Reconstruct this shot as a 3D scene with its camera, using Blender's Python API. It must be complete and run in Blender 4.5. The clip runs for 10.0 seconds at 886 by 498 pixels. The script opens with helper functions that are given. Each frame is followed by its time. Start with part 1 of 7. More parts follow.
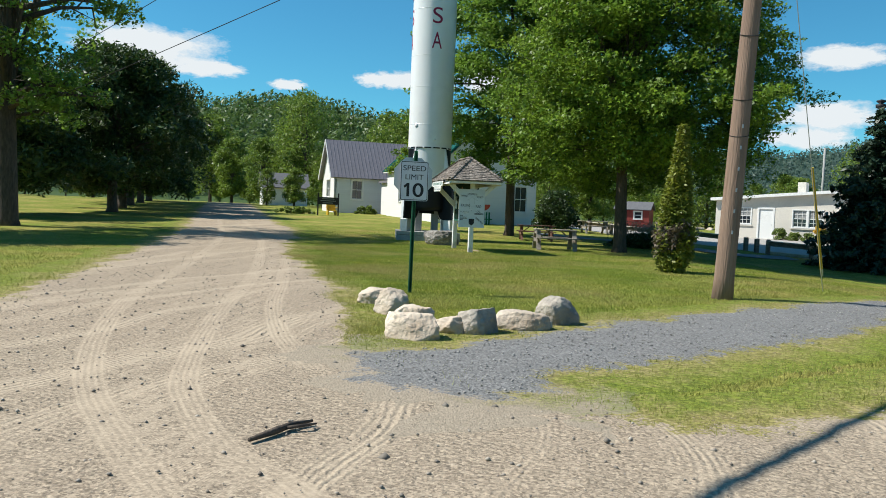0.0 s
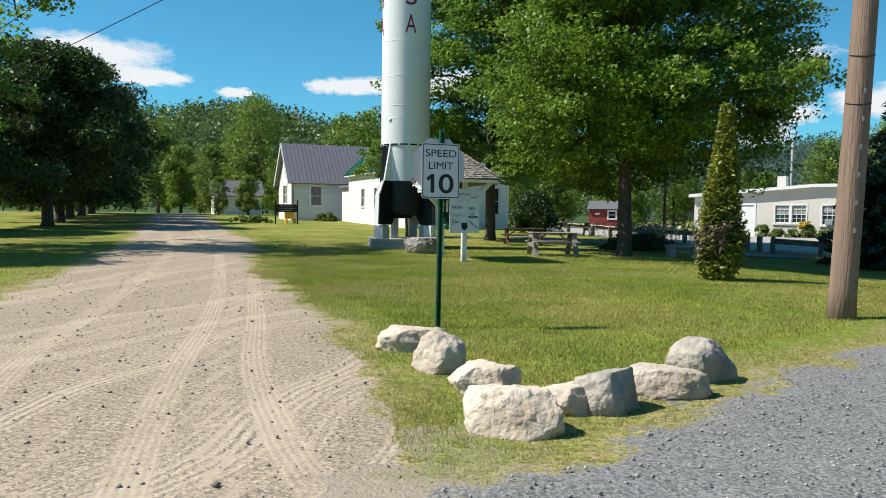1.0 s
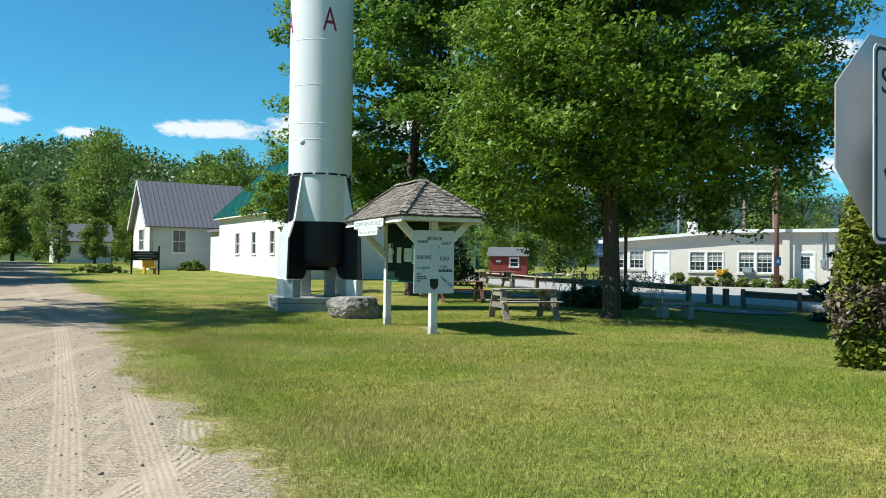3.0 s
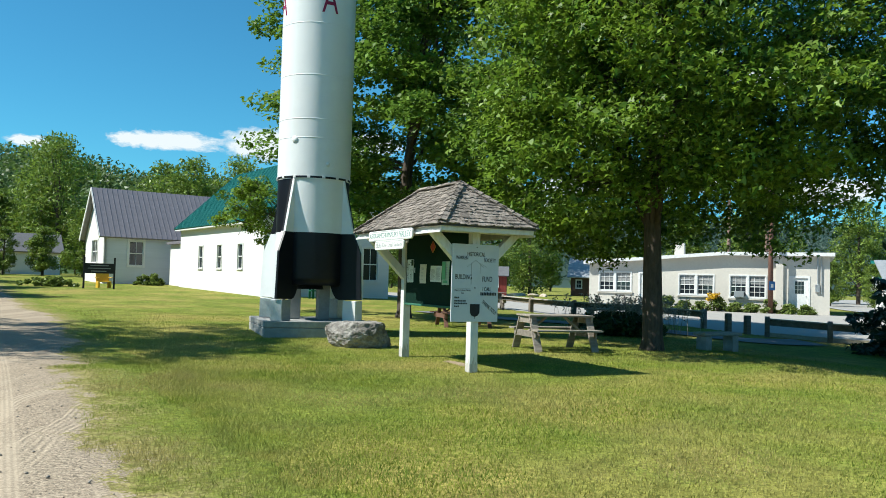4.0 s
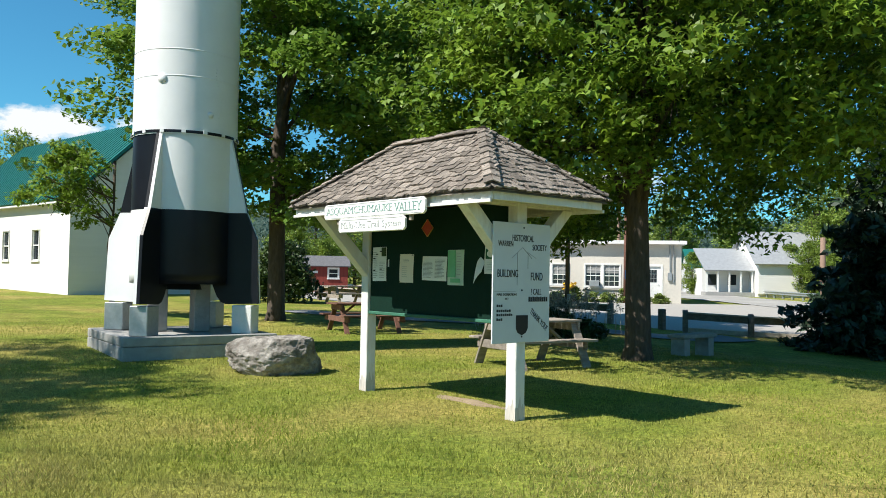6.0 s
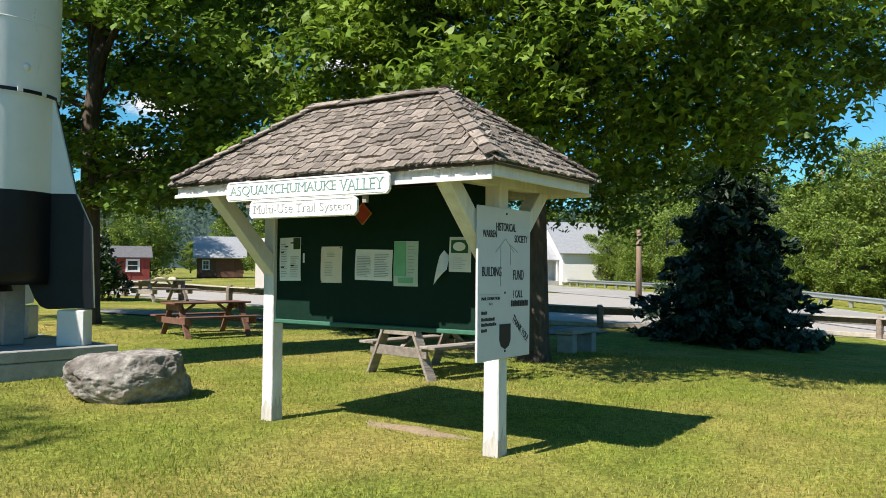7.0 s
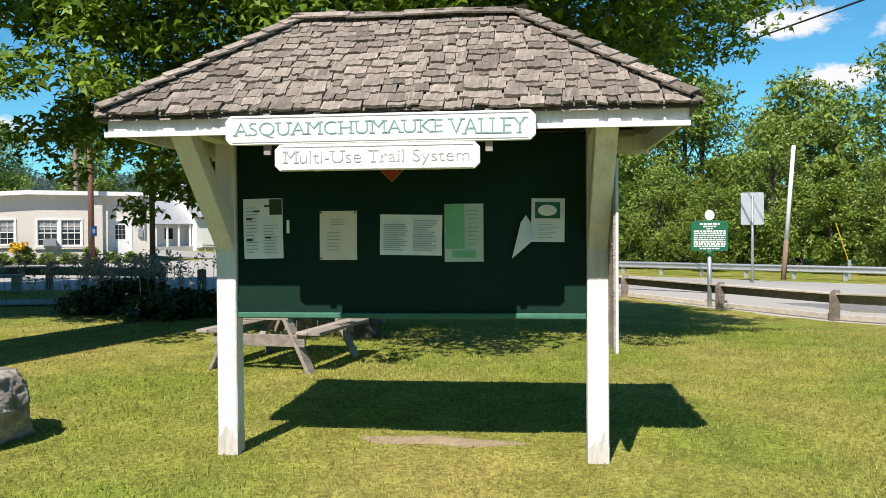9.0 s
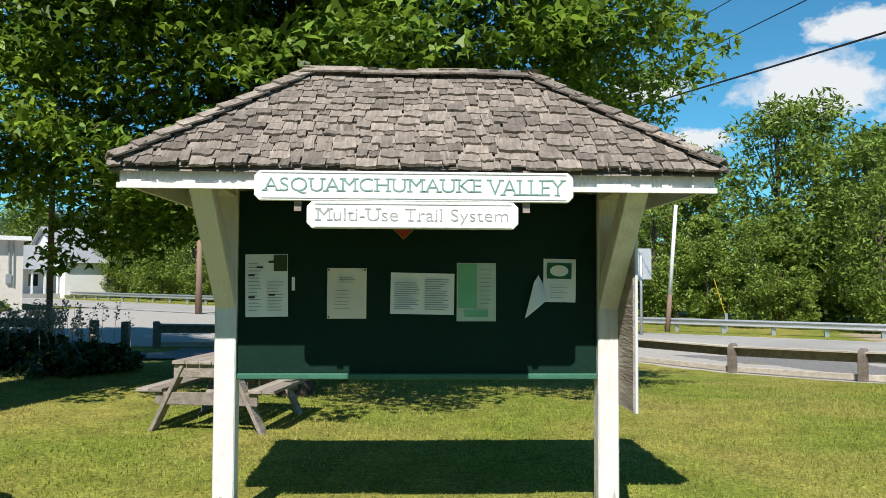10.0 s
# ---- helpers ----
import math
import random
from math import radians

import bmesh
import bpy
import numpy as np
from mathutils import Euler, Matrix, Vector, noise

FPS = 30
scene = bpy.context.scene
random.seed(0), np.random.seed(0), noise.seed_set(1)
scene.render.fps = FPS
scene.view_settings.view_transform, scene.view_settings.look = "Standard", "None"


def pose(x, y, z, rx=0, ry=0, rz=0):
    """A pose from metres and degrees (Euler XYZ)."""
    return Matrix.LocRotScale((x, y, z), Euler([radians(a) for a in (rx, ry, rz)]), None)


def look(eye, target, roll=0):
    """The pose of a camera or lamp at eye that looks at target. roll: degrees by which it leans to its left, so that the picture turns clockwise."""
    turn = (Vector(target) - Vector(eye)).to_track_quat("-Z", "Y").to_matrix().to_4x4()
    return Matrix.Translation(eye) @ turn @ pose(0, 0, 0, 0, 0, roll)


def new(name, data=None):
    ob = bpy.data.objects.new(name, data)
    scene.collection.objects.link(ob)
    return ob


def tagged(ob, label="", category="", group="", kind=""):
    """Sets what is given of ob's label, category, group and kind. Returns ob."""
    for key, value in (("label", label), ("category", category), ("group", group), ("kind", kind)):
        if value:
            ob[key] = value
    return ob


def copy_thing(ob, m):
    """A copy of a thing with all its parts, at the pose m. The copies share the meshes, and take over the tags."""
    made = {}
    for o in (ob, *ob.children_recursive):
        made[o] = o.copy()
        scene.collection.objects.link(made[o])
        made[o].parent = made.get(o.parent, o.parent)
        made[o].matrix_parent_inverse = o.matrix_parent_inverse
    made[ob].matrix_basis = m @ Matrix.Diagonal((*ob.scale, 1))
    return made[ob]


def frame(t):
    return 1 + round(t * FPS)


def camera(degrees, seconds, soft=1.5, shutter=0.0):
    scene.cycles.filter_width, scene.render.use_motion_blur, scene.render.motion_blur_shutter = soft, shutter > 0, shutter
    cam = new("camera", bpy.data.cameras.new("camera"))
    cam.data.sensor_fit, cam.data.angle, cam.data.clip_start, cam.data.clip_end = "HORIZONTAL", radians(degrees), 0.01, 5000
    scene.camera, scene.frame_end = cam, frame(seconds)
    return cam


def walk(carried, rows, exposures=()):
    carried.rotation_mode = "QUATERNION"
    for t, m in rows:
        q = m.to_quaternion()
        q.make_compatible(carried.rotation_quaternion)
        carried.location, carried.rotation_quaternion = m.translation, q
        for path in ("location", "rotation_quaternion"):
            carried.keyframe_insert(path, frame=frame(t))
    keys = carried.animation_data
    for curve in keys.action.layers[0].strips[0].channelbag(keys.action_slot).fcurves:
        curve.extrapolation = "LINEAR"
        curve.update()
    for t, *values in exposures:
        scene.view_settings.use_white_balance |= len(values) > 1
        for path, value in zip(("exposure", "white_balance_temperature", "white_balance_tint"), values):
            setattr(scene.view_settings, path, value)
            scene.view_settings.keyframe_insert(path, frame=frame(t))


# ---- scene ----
cam = camera(57.3, 10.0, soft=0.9)
PATH = [
    (0, (0.641, 0.39, 1.313), (0.589, 2.387, 1.216), 2.3),
    (0.5, (0.107, 2.113, 1.261), (0.124, 4.11, 1.167), 1.9),
    (1, (-0.402, 3.91, 1.243), (-0.342, 5.907, 1.161), 0.8),
    (1.5, (-0.862, 5.589, 1.225), (-0.747, 7.586, 1.202), 1.0),
    (2, (-1.311, 7.302, 1.338), (-1.14, 9.294, 1.354), 0.8),
    (2.5, (-1.712, 9.018, 1.337), (-1.407, 10.994, 1.358), 0.7),
    (3.8, (-2.752, 13.224, 1.396), (-2.264, 15.162, 1.471), 1.2),
    (4, (-2.865, 13.835, 1.383), (-2.358, 15.767, 1.465), 1.6),
    (4.5, (-3.039, 15.291, 1.394), (-2.501, 17.215, 1.471), 2.0),
    (5, (-3.234, 16.638, 1.42), (-2.65, 18.55, 1.457), 1.2),
    (5.5, (-3.458, 17.926, 1.397), (-2.798, 19.813, 1.444), 1.1),
    (6, (-3.815, 19.119, 1.438), (-2.85, 20.87, 1.505), 1.0),
    (6.2, (-3.831, 19.634, 1.484), (-2.751, 21.316, 1.545), 0.6),
    (7.3, (-4.105, 22.122, 1.51), (-2.68, 23.524, 1.561), 0.2),
    (7.5, (-4.194, 22.516, 1.529), (-2.744, 23.892, 1.583), -0.4),
    (8, (-4.346, 23.511, 1.516), (-2.789, 24.764, 1.564), -1.5),
    (8.5, (-4.485, 24.454, 1.531), (-2.738, 25.427, 1.518), -2.0),
    (9, (-4.617, 25.226, 1.541), (-2.722, 25.866, 1.499), -0.4),
    (9.5, (-4.718, 25.756, 1.58), (-2.761, 26.169, 1.605), 0.5),
    (10, (-4.794, 26.127, 1.605), (-2.825, 26.47, 1.685), 0.3),
]
LIGHT = [(0.0, 0.53, 6400, 8), (1.0, 0.58, 6450, 9), (2.5, 0.66, 6200, 5), (4.0, 0.67, 6250, 4), (5.0, 0.74, 6400, 5), (6.0, 0.76, 6550, 9), (7.5, 0.77, 6750, 14), (9.0, 0.71, 6650, 14), (10.0, 0.54, 6500, 11)]
walk(cam, [(t, look(eye, target, roll)) for t, eye, target, roll in PATH], LIGHT)

# ---- world, sun ----
world = bpy.data.worlds.new("sky")
scene.world = world
world.use_nodes = True
wt = world.node_tree
sky = wt.nodes.new("ShaderNodeTexSky")
sky.sky_type, sky.sun_disc = "NISHITA", False
sky.sun_elevation, sky.sun_rotation = radians(49), radians(270)
sky.altitude, sky.air_density, sky.dust_density, sky.ozone_density = 300, 1.0, 0.0, 3.0
tone = wt.nodes.new("ShaderNodeMix")
tone.data_type, tone.blend_type = "RGBA", "MULTIPLY"
tone.inputs[0].default_value, tone.inputs[7].default_value = 1.0, (0.41, 1.02, 1.13, 1)
wt.links.new(sky.outputs[0], tone.inputs[6])
wt.links.new(tone.outputs[2], wt.nodes["Background"].inputs[0])
wt.nodes["Background"].inputs[1].default_value = 0.075
sun_data = bpy.data.lights.new("sun", "SUN")
sun_data.energy, sun_data.angle, sun_data.color = 4.7, radians(0.53), (1.0, 0.955, 0.88)
sun = new("sun", sun_data)
sun.matrix_world = look((-40, 28, 46), (0, 28, 0))

# ---- materials ----


def mat(name, a, b=None, scale=6.0, rough=0.8, bump=0.0, bump_scale=40.0, metal=0.0, spec=0.3, big=None, big_scale=0.4,
        stretch=(1, 1, 1), per_piece=0.0, translucent=0.0, coords="Object"):
    """Two-tone noise colour at grain scale, a slow stain tone, and fine relief."""
    m = bpy.data.materials.new(name)
    m.use_nodes = True
    t = m.node_tree
    n, l = t.nodes, t.links
    p = n["Principled BSDF"]
    p.inputs["Roughness"].default_value, p.inputs["Metallic"].default_value = rough, metal
    p.inputs["Specular IOR Level"].default_value = spec
    b = b or tuple(c * 0.75 for c in a)
    tc = n.new("ShaderNodeTexCoord")
    mp = n.new("ShaderNodeMapping")
    mp.inputs["Scale"].default_value = stretch
    l.new(tc.outputs[coords], mp.inputs[0])
    tex = n.new("ShaderNodeTexNoise")
    tex.inputs["Scale"].default_value, tex.inputs["Detail"].default_value, tex.inputs["Roughness"].default_value = scale, 6, 0.65
    l.new(mp.outputs[0], tex.inputs[0])
    ramp = n.new("ShaderNodeValToRGB")
    ramp.color_ramp.elements[0].position, ramp.color_ramp.elements[1].position = 0.32, 0.68
    ramp.color_ramp.elements[0].color, ramp.color_ramp.elements[1].color = (*b, 1), (*a, 1)
    l.new(tex.outputs[0], ramp.inputs[0])
    out = ramp.outputs[0]
    if big:
        tb = n.new("ShaderNodeTexNoise")
        tb.inputs["Scale"].default_value, tb.inputs["Detail"].default_value = big_scale, 4
        l.new(tc.outputs[coords], tb.inputs[0])
        rb = n.new("ShaderNodeMapRange")
        rb.inputs[1].default_value, rb.inputs[2].default_value = 0.42, 0.66
        l.new(tb.outputs[0], rb.inputs[0])
        mx = n.new("ShaderNodeMix")
        mx.data_type = "RGBA"
        l.new(rb.outputs[0], mx.inputs[0])
        l.new(out, mx.inputs[6])
        mx.inputs[7].default_value = (*big, 1)
        out = mx.outputs[2]
    if per_piece:
        if per_piece > 0:
            src = n.new("ShaderNodeNewGeometry").outputs["Random Per Island"]
        else:
            src = n.new("ShaderNodeObjectInfo").outputs["Random"]
        rr = n.new("ShaderNodeMapRange")
        rr.inputs[3].default_value, rr.inputs[4].default_value = 1 - abs(per_piece), 1 + abs(per_piece)
        l.new(src, rr.inputs[0])
        hs = n.new("ShaderNodeHueSaturation")
        l.new(rr.outputs[0], hs.inputs["Value"])
        l.new(out, hs.inputs["Color"])
        out = hs.outputs[0]
    l.new(out, p.inputs["Base Color"])
    if bump:
        tn = n.new("ShaderNodeTexNoise")
        tn.inputs["Scale"].default_value, tn.inputs["Detail"].default_value = bump_scale, 5
        l.new(mp.outputs[0], tn.inputs[0])
        bp = n.new("ShaderNodeBump")
        bp.inputs["Strength"].default_value, bp.inputs["Distance"].default_value = bump, 0.02
        l.new(tn.outputs[0], bp.inputs["Height"])
        l.new(bp.outputs[0], p.inputs["Normal"])
    if translucent:
        tr = n.new("ShaderNodeBsdfTranslucent")
        l.new(out, tr.inputs[0])
        ms = n.new("ShaderNodeMixShader")
        ms.inputs[0].default_value = translucent
        l.new(p.outputs[0], ms.inputs[1])
        l.new(tr.outputs[0], ms.inputs[2])
        l.new(ms.outputs[0], n["Material Output"].inputs[0])
    return m


WHITE_PAINT = mat("white_paint", (0.80, 0.80, 0.78), (0.66, 0.65, 0.62), 9, 0.55, 0.25, 30, big=(0.72, 0.72, 0.70))
BOARD_PAINT = mat("white_sign_board", (0.84, 0.84, 0.82), (0.76, 0.76, 0.74), 10, 0.5, 0.25, 40)
FLAKED_PAINT = mat("flaked_white_paint", (0.755, 0.765, 0.765), (0.60, 0.58, 0.55), 14, 0.7, 0.5, 45, stretch=(1, 1, 0.25), big=(0.70, 0.69, 0.66), big_scale=1.3)
BARE_WOOD = mat("weathered_grey_wood", (0.34, 0.30, 0.26), (0.20, 0.17, 0.145), 12, 0.85, 0.6, 60, stretch=(0.15, 1, 1), per_piece=-0.25)
RED_WOOD = mat("red_stained_wood", (0.21, 0.105, 0.075), (0.13, 0.068, 0.05), 12, 0.8, 0.5, 60, stretch=(0.15, 1, 1), per_piece=-0.2)
SHAKE = mat("cedar_shake", (0.33, 0.282, 0.238), (0.155, 0.13, 0.11), 18, 0.9, 0.9, 70, stretch=(1, 0.2, 1), per_piece=-0.38)
SHAKE_REST = mat("cedar_shake_rest", (0.33, 0.282, 0.238), (0.155, 0.13, 0.11), 18, 0.9, 0.9, 70, per_piece=0.38)
DARK_GREEN = mat("dark_green_board", (0.006, 0.027, 0.018), (0.0045, 0.0205, 0.0138), 5, 0.7, 0.2, 30, spec=0.12, big=(0.0085, 0.033, 0.022))
GREEN_EDGE = mat("green_trim", (0.05, 0.17, 0.115), (0.035, 0.12, 0.08), 8, 0.6, 0.3, 30)
PAPER = mat("paper", (0.84, 0.86, 0.85), (0.78, 0.80, 0.79), 4, 0.7)
PAPER_TAN = mat("tan_paper", (0.80, 0.74, 0.64), (0.74, 0.68, 0.58), 4, 0.7)
PAPER_GREEN = mat("map_green", (0.20, 0.52, 0.30), (0.15, 0.42, 0.24), 6, 0.7)
PAPER_PALE = mat("map_pale", (0.55, 0.66, 0.56), (0.45, 0.58, 0.47), 9, 0.7)
INK = mat("black_ink", (0.025, 0.025, 0.03), (0.02, 0.02, 0.022), 9, 0.6)
INK_GREY = mat("grey_print", (0.33, 0.34, 0.34), (0.28, 0.29, 0.29), 9, 0.7)
FADED_GREEN = mat("faded_green_paint", (0.10, 0.25, 0.22), (0.26, 0.38, 0.35), 34, 0.6)
FADED_GREY = mat("faded_grey_paint", (0.24, 0.27, 0.27), (0.44, 0.46, 0.45), 34, 0.6)
RED_PAINT = mat("red_paint", (0.45, 0.07, 0.045), (0.36, 0.05, 0.035), 9, 0.5)
ORANGE = mat("orange_border", (0.62, 0.33, 0.10), None, 9, 0.5)
ROCKET_WHITE = mat("rocket_white", (0.79, 0.80, 0.80), (0.73, 0.74, 0.74), 2.5, 0.33, 0.05, 6, spec=0.5, big=(0.76, 0.76, 0.75), big_scale=0.7)
ROCKET_BLACK = mat("rocket_black", (0.010, 0.011, 0.016), (0.007, 0.008, 0.011), 3, 0.35, 0.05, 6, spec=0.28)
ROCKET_RED = mat("rocket_letter", (0.30, 0.015, 0.06), (0.24, 0.012, 0.05), 6, 0.45)
CONCRETE = mat("concrete", (0.40, 0.39, 0.37), (0.28, 0.275, 0.26), 7, 0.9, 0.5, 40, big=(0.30, 0.30, 0.29), big_scale=1.2)
GALV = mat("galvanised_steel", (0.52, 0.54, 0.55), (0.42, 0.44, 0.45), 14, 0.42, 0.05, 30, metal=0.75)
SIGN_BACK = mat("aluminium_back", (0.55, 0.57, 0.58), (0.48, 0.50, 0.51), 5, 0.45, 0.0, metal=0.6)
SIGN_WHITE = mat("sign_white", (0.62, 0.64, 0.68), (0.58, 0.60, 0.64), 5, 0.45)
POST_GREEN = mat("green_steel", (0.015, 0.11, 0.055), (0.012, 0.08, 0.04), 10, 0.5, 0.2, 40)
STOP_RED = mat("sign_red", (0.45, 0.02, 0.02), None, 5, 0.4)
POLE_WOOD = mat("utility_pole_wood", (0.30, 0.205, 0.15), (0.17, 0.11, 0.08), 16, 0.9, 0.9, 50, stretch=(1, 1, 0.06), big=(0.22, 0.15, 0.11), big_scale=0.8)
YELLOW = mat("yellow_plastic", (0.62, 0.40, 0.03), (0.5, 0.3, 0.02), 8, 0.5)
CABLE = mat("black_cable", (0.02, 0.02, 0.022), None, 8, 0.6)
BARK = mat("bark", (0.12, 0.095, 0.075), (0.055, 0.043, 0.035), 14, 0.95, 1.0, 25, stretch=(1, 1, 0.25))
ROCK_PALE = mat("pale_granite", (0.70, 0.60, 0.475), (0.50, 0.41, 0.32), 6, 0.9, 1.0, 26, big=(0.42, 0.32, 0.23), big_scale=2.6, per_piece=-0.12)
ROCK_GREY = mat("grey_granite", (0.42, 0.39, 0.35), (0.17, 0.155, 0.14), 13, 0.95, 1.0, 22, big=(0.12, 0.105, 0.09), big_scale=4.2)
ROCK_MID = mat("weathered_granite", (0.50, 0.435, 0.355), (0.29, 0.25, 0.205), 8, 0.92, 1.0, 24, big=(0.20, 0.185, 0.165), big_scale=3.0)
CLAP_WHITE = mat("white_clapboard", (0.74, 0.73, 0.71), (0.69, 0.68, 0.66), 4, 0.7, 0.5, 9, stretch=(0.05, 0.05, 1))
# grey boards of the cottage, and the shaded tone on the grey house
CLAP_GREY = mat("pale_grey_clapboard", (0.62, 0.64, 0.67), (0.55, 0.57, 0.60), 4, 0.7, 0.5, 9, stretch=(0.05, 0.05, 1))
ROOF_GREY = mat("grey_metal_roof", (0.22, 0.205, 0.225), (0.18, 0.17, 0.185), 3, 0.45, 0.0, metal=0.2)
ROOF_GREEN = mat("green_metal_roof", (0.015, 0.155, 0.135), (0.012, 0.125, 0.11), 3, 0.45, 0.0, metal=0.1)
ROOF_TAR = mat("asphalt_shingle", (0.16, 0.16, 0.165), (0.10, 0.10, 0.105), 9, 0.95, 0.4, 30)
GLASS = mat("dark_glass", (0.03, 0.036, 0.045), (0.02, 0.025, 0.03), 2, 0.06, spec=0.6)
CURTAIN = mat("pale_curtain", (0.34, 0.34, 0.33), (0.22, 0.22, 0.215), 6, 0.8, stretch=(6, 6, 0.3))
BLOCK = mat("painted_block_wall", (0.66, 0.62, 0.545), (0.56, 0.525, 0.465), 7, 0.85, 0.4, 25, big=(0.60, 0.56, 0.495), big_scale=0.6)
SHED_RED = mat("red_shed_board", (0.25, 0.05, 0.038), (0.18, 0.035, 0.028), 8, 0.8, 0.4, 20, stretch=(1, 1, 0.1))
BARN_WOOD = mat("brown_barn_board", (0.13, 0.075, 0.052), (0.085, 0.05, 0.036), 6, 0.9, 0.4, 18, stretch=(1, 1, 0.1))
TIN = mat("pale_tin_roof", (0.42, 0.43, 0.44), (0.33, 0.34, 0.35), 4, 0.5, metal=0.3)
ASPHALT = mat("worn_asphalt", (0.34, 0.325, 0.30), (0.275, 0.263, 0.243), 30, 0.9, 0.3, 60, big=(0.365, 0.35, 0.325), big_scale=0.3)
LOT = mat("pale_gravel_lot", (0.40, 0.38, 0.345), (0.31, 0.29, 0.265), 25, 0.95, 0.4, 60, big=(0.36, 0.335, 0.30), big_scale=0.3)
LINE_WHITE = mat("road_line", (0.62, 0.62, 0.60), None, 20, 0.8)
MARKER_GREEN = mat("marker_green", (0.012, 0.13, 0.062), (0.01, 0.105, 0.05), 5, 0.5)
BLUE_SIGN = mat("blue_sign", (0.05, 0.17, 0.40), None, 5, 0.5)
# pale fence boards; the sunlit look of the cap is in this colour
SUNLIT_PALE_WOOD = mat("sunlit_pale_board", (0.52, 0.47, 0.40), (0.36, 0.32, 0.27), 10, 0.85, 0.5, 45, stretch=(0.12, 1, 1), per_piece=-0.15)
GUARD_WOOD = mat("rail_timber", (0.27, 0.225, 0.185), (0.15, 0.12, 0.10), 10, 0.9, 0.7, 45, stretch=(0.12, 1, 1), per_piece=-0.2)


def leaf_mat(name, a, b, tr=0.35, v=0.35):
    return mat(name, a, b, 0.9, 0.48, 0.0, spec=0.4, per_piece=v, translucent=tr)


MAPLE_LEAF = leaf_mat("maple_leaf", (0.22, 0.315, 0.032), (0.085, 0.172, 0.02), 0.42, 0.5)
ASH_LEAF = leaf_mat("ash_leaf", (0.20, 0.31, 0.04), (0.095, 0.19, 0.03), 0.42)
ROW_LEAF = leaf_mat("row_tree_leaf", (0.062, 0.10, 0.022), (0.034, 0.066, 0.016), 0.2)
FOREST_LEAF = leaf_mat("woodland_leaf", (0.24, 0.315, 0.045), (0.11, 0.18, 0.032), 0.34, 0.42)
HILL_LEAF = leaf_mat("hill_leaf", (0.115, 0.175, 0.042), (0.06, 0.105, 0.03), 0.35, 0.3)
# pale blue-green: the haze of distance is put into this leaf colour
FAR_HAZE_LEAF = leaf_mat("hazed_far_leaf", (0.105, 0.16, 0.115), (0.08, 0.13, 0.10), 0.5, 0.1)
SPRUCE_LEAF = leaf_mat("spruce_needle", (0.035, 0.066, 0.034), (0.016, 0.038, 0.021), 0.1)
CEDAR_LEAF = leaf_mat("arborvitae_scale", (0.27, 0.285, 0.035), (0.135, 0.17, 0.024), 0.36)
CEDAR_DRY = leaf_mat("arborvitae_dry", (0.17, 0.13, 0.085), (0.11, 0.085, 0.055), 0.15)
SHRUB_LEAF = leaf_mat("shrub_leaf", (0.05, 0.085, 0.02), (0.03, 0.06, 0.015), 0.25)
BED_LEAF = leaf_mat("bed_plant_leaf", (0.22, 0.28, 0.055), (0.11, 0.16, 0.035), 0.35)
GRASS_BLADE = mat("grass_blade", (0.295, 0.322, 0.05), (0.162, 0.23, 0.034), 1.3, 0.6, spec=0.15, per_piece=0.34, translucent=0.28, big=(0.37, 0.32, 0.11), big_scale=0.4)
FLOWER = leaf_mat("yellow_flower", (0.65, 0.42, 0.02), (0.5, 0.3, 0.02), 0.2)
SEED = leaf_mat("pale_seed_head", (0.42, 0.38, 0.30), (0.3, 0.26, 0.2), 0.2)

# ---- shapes ----


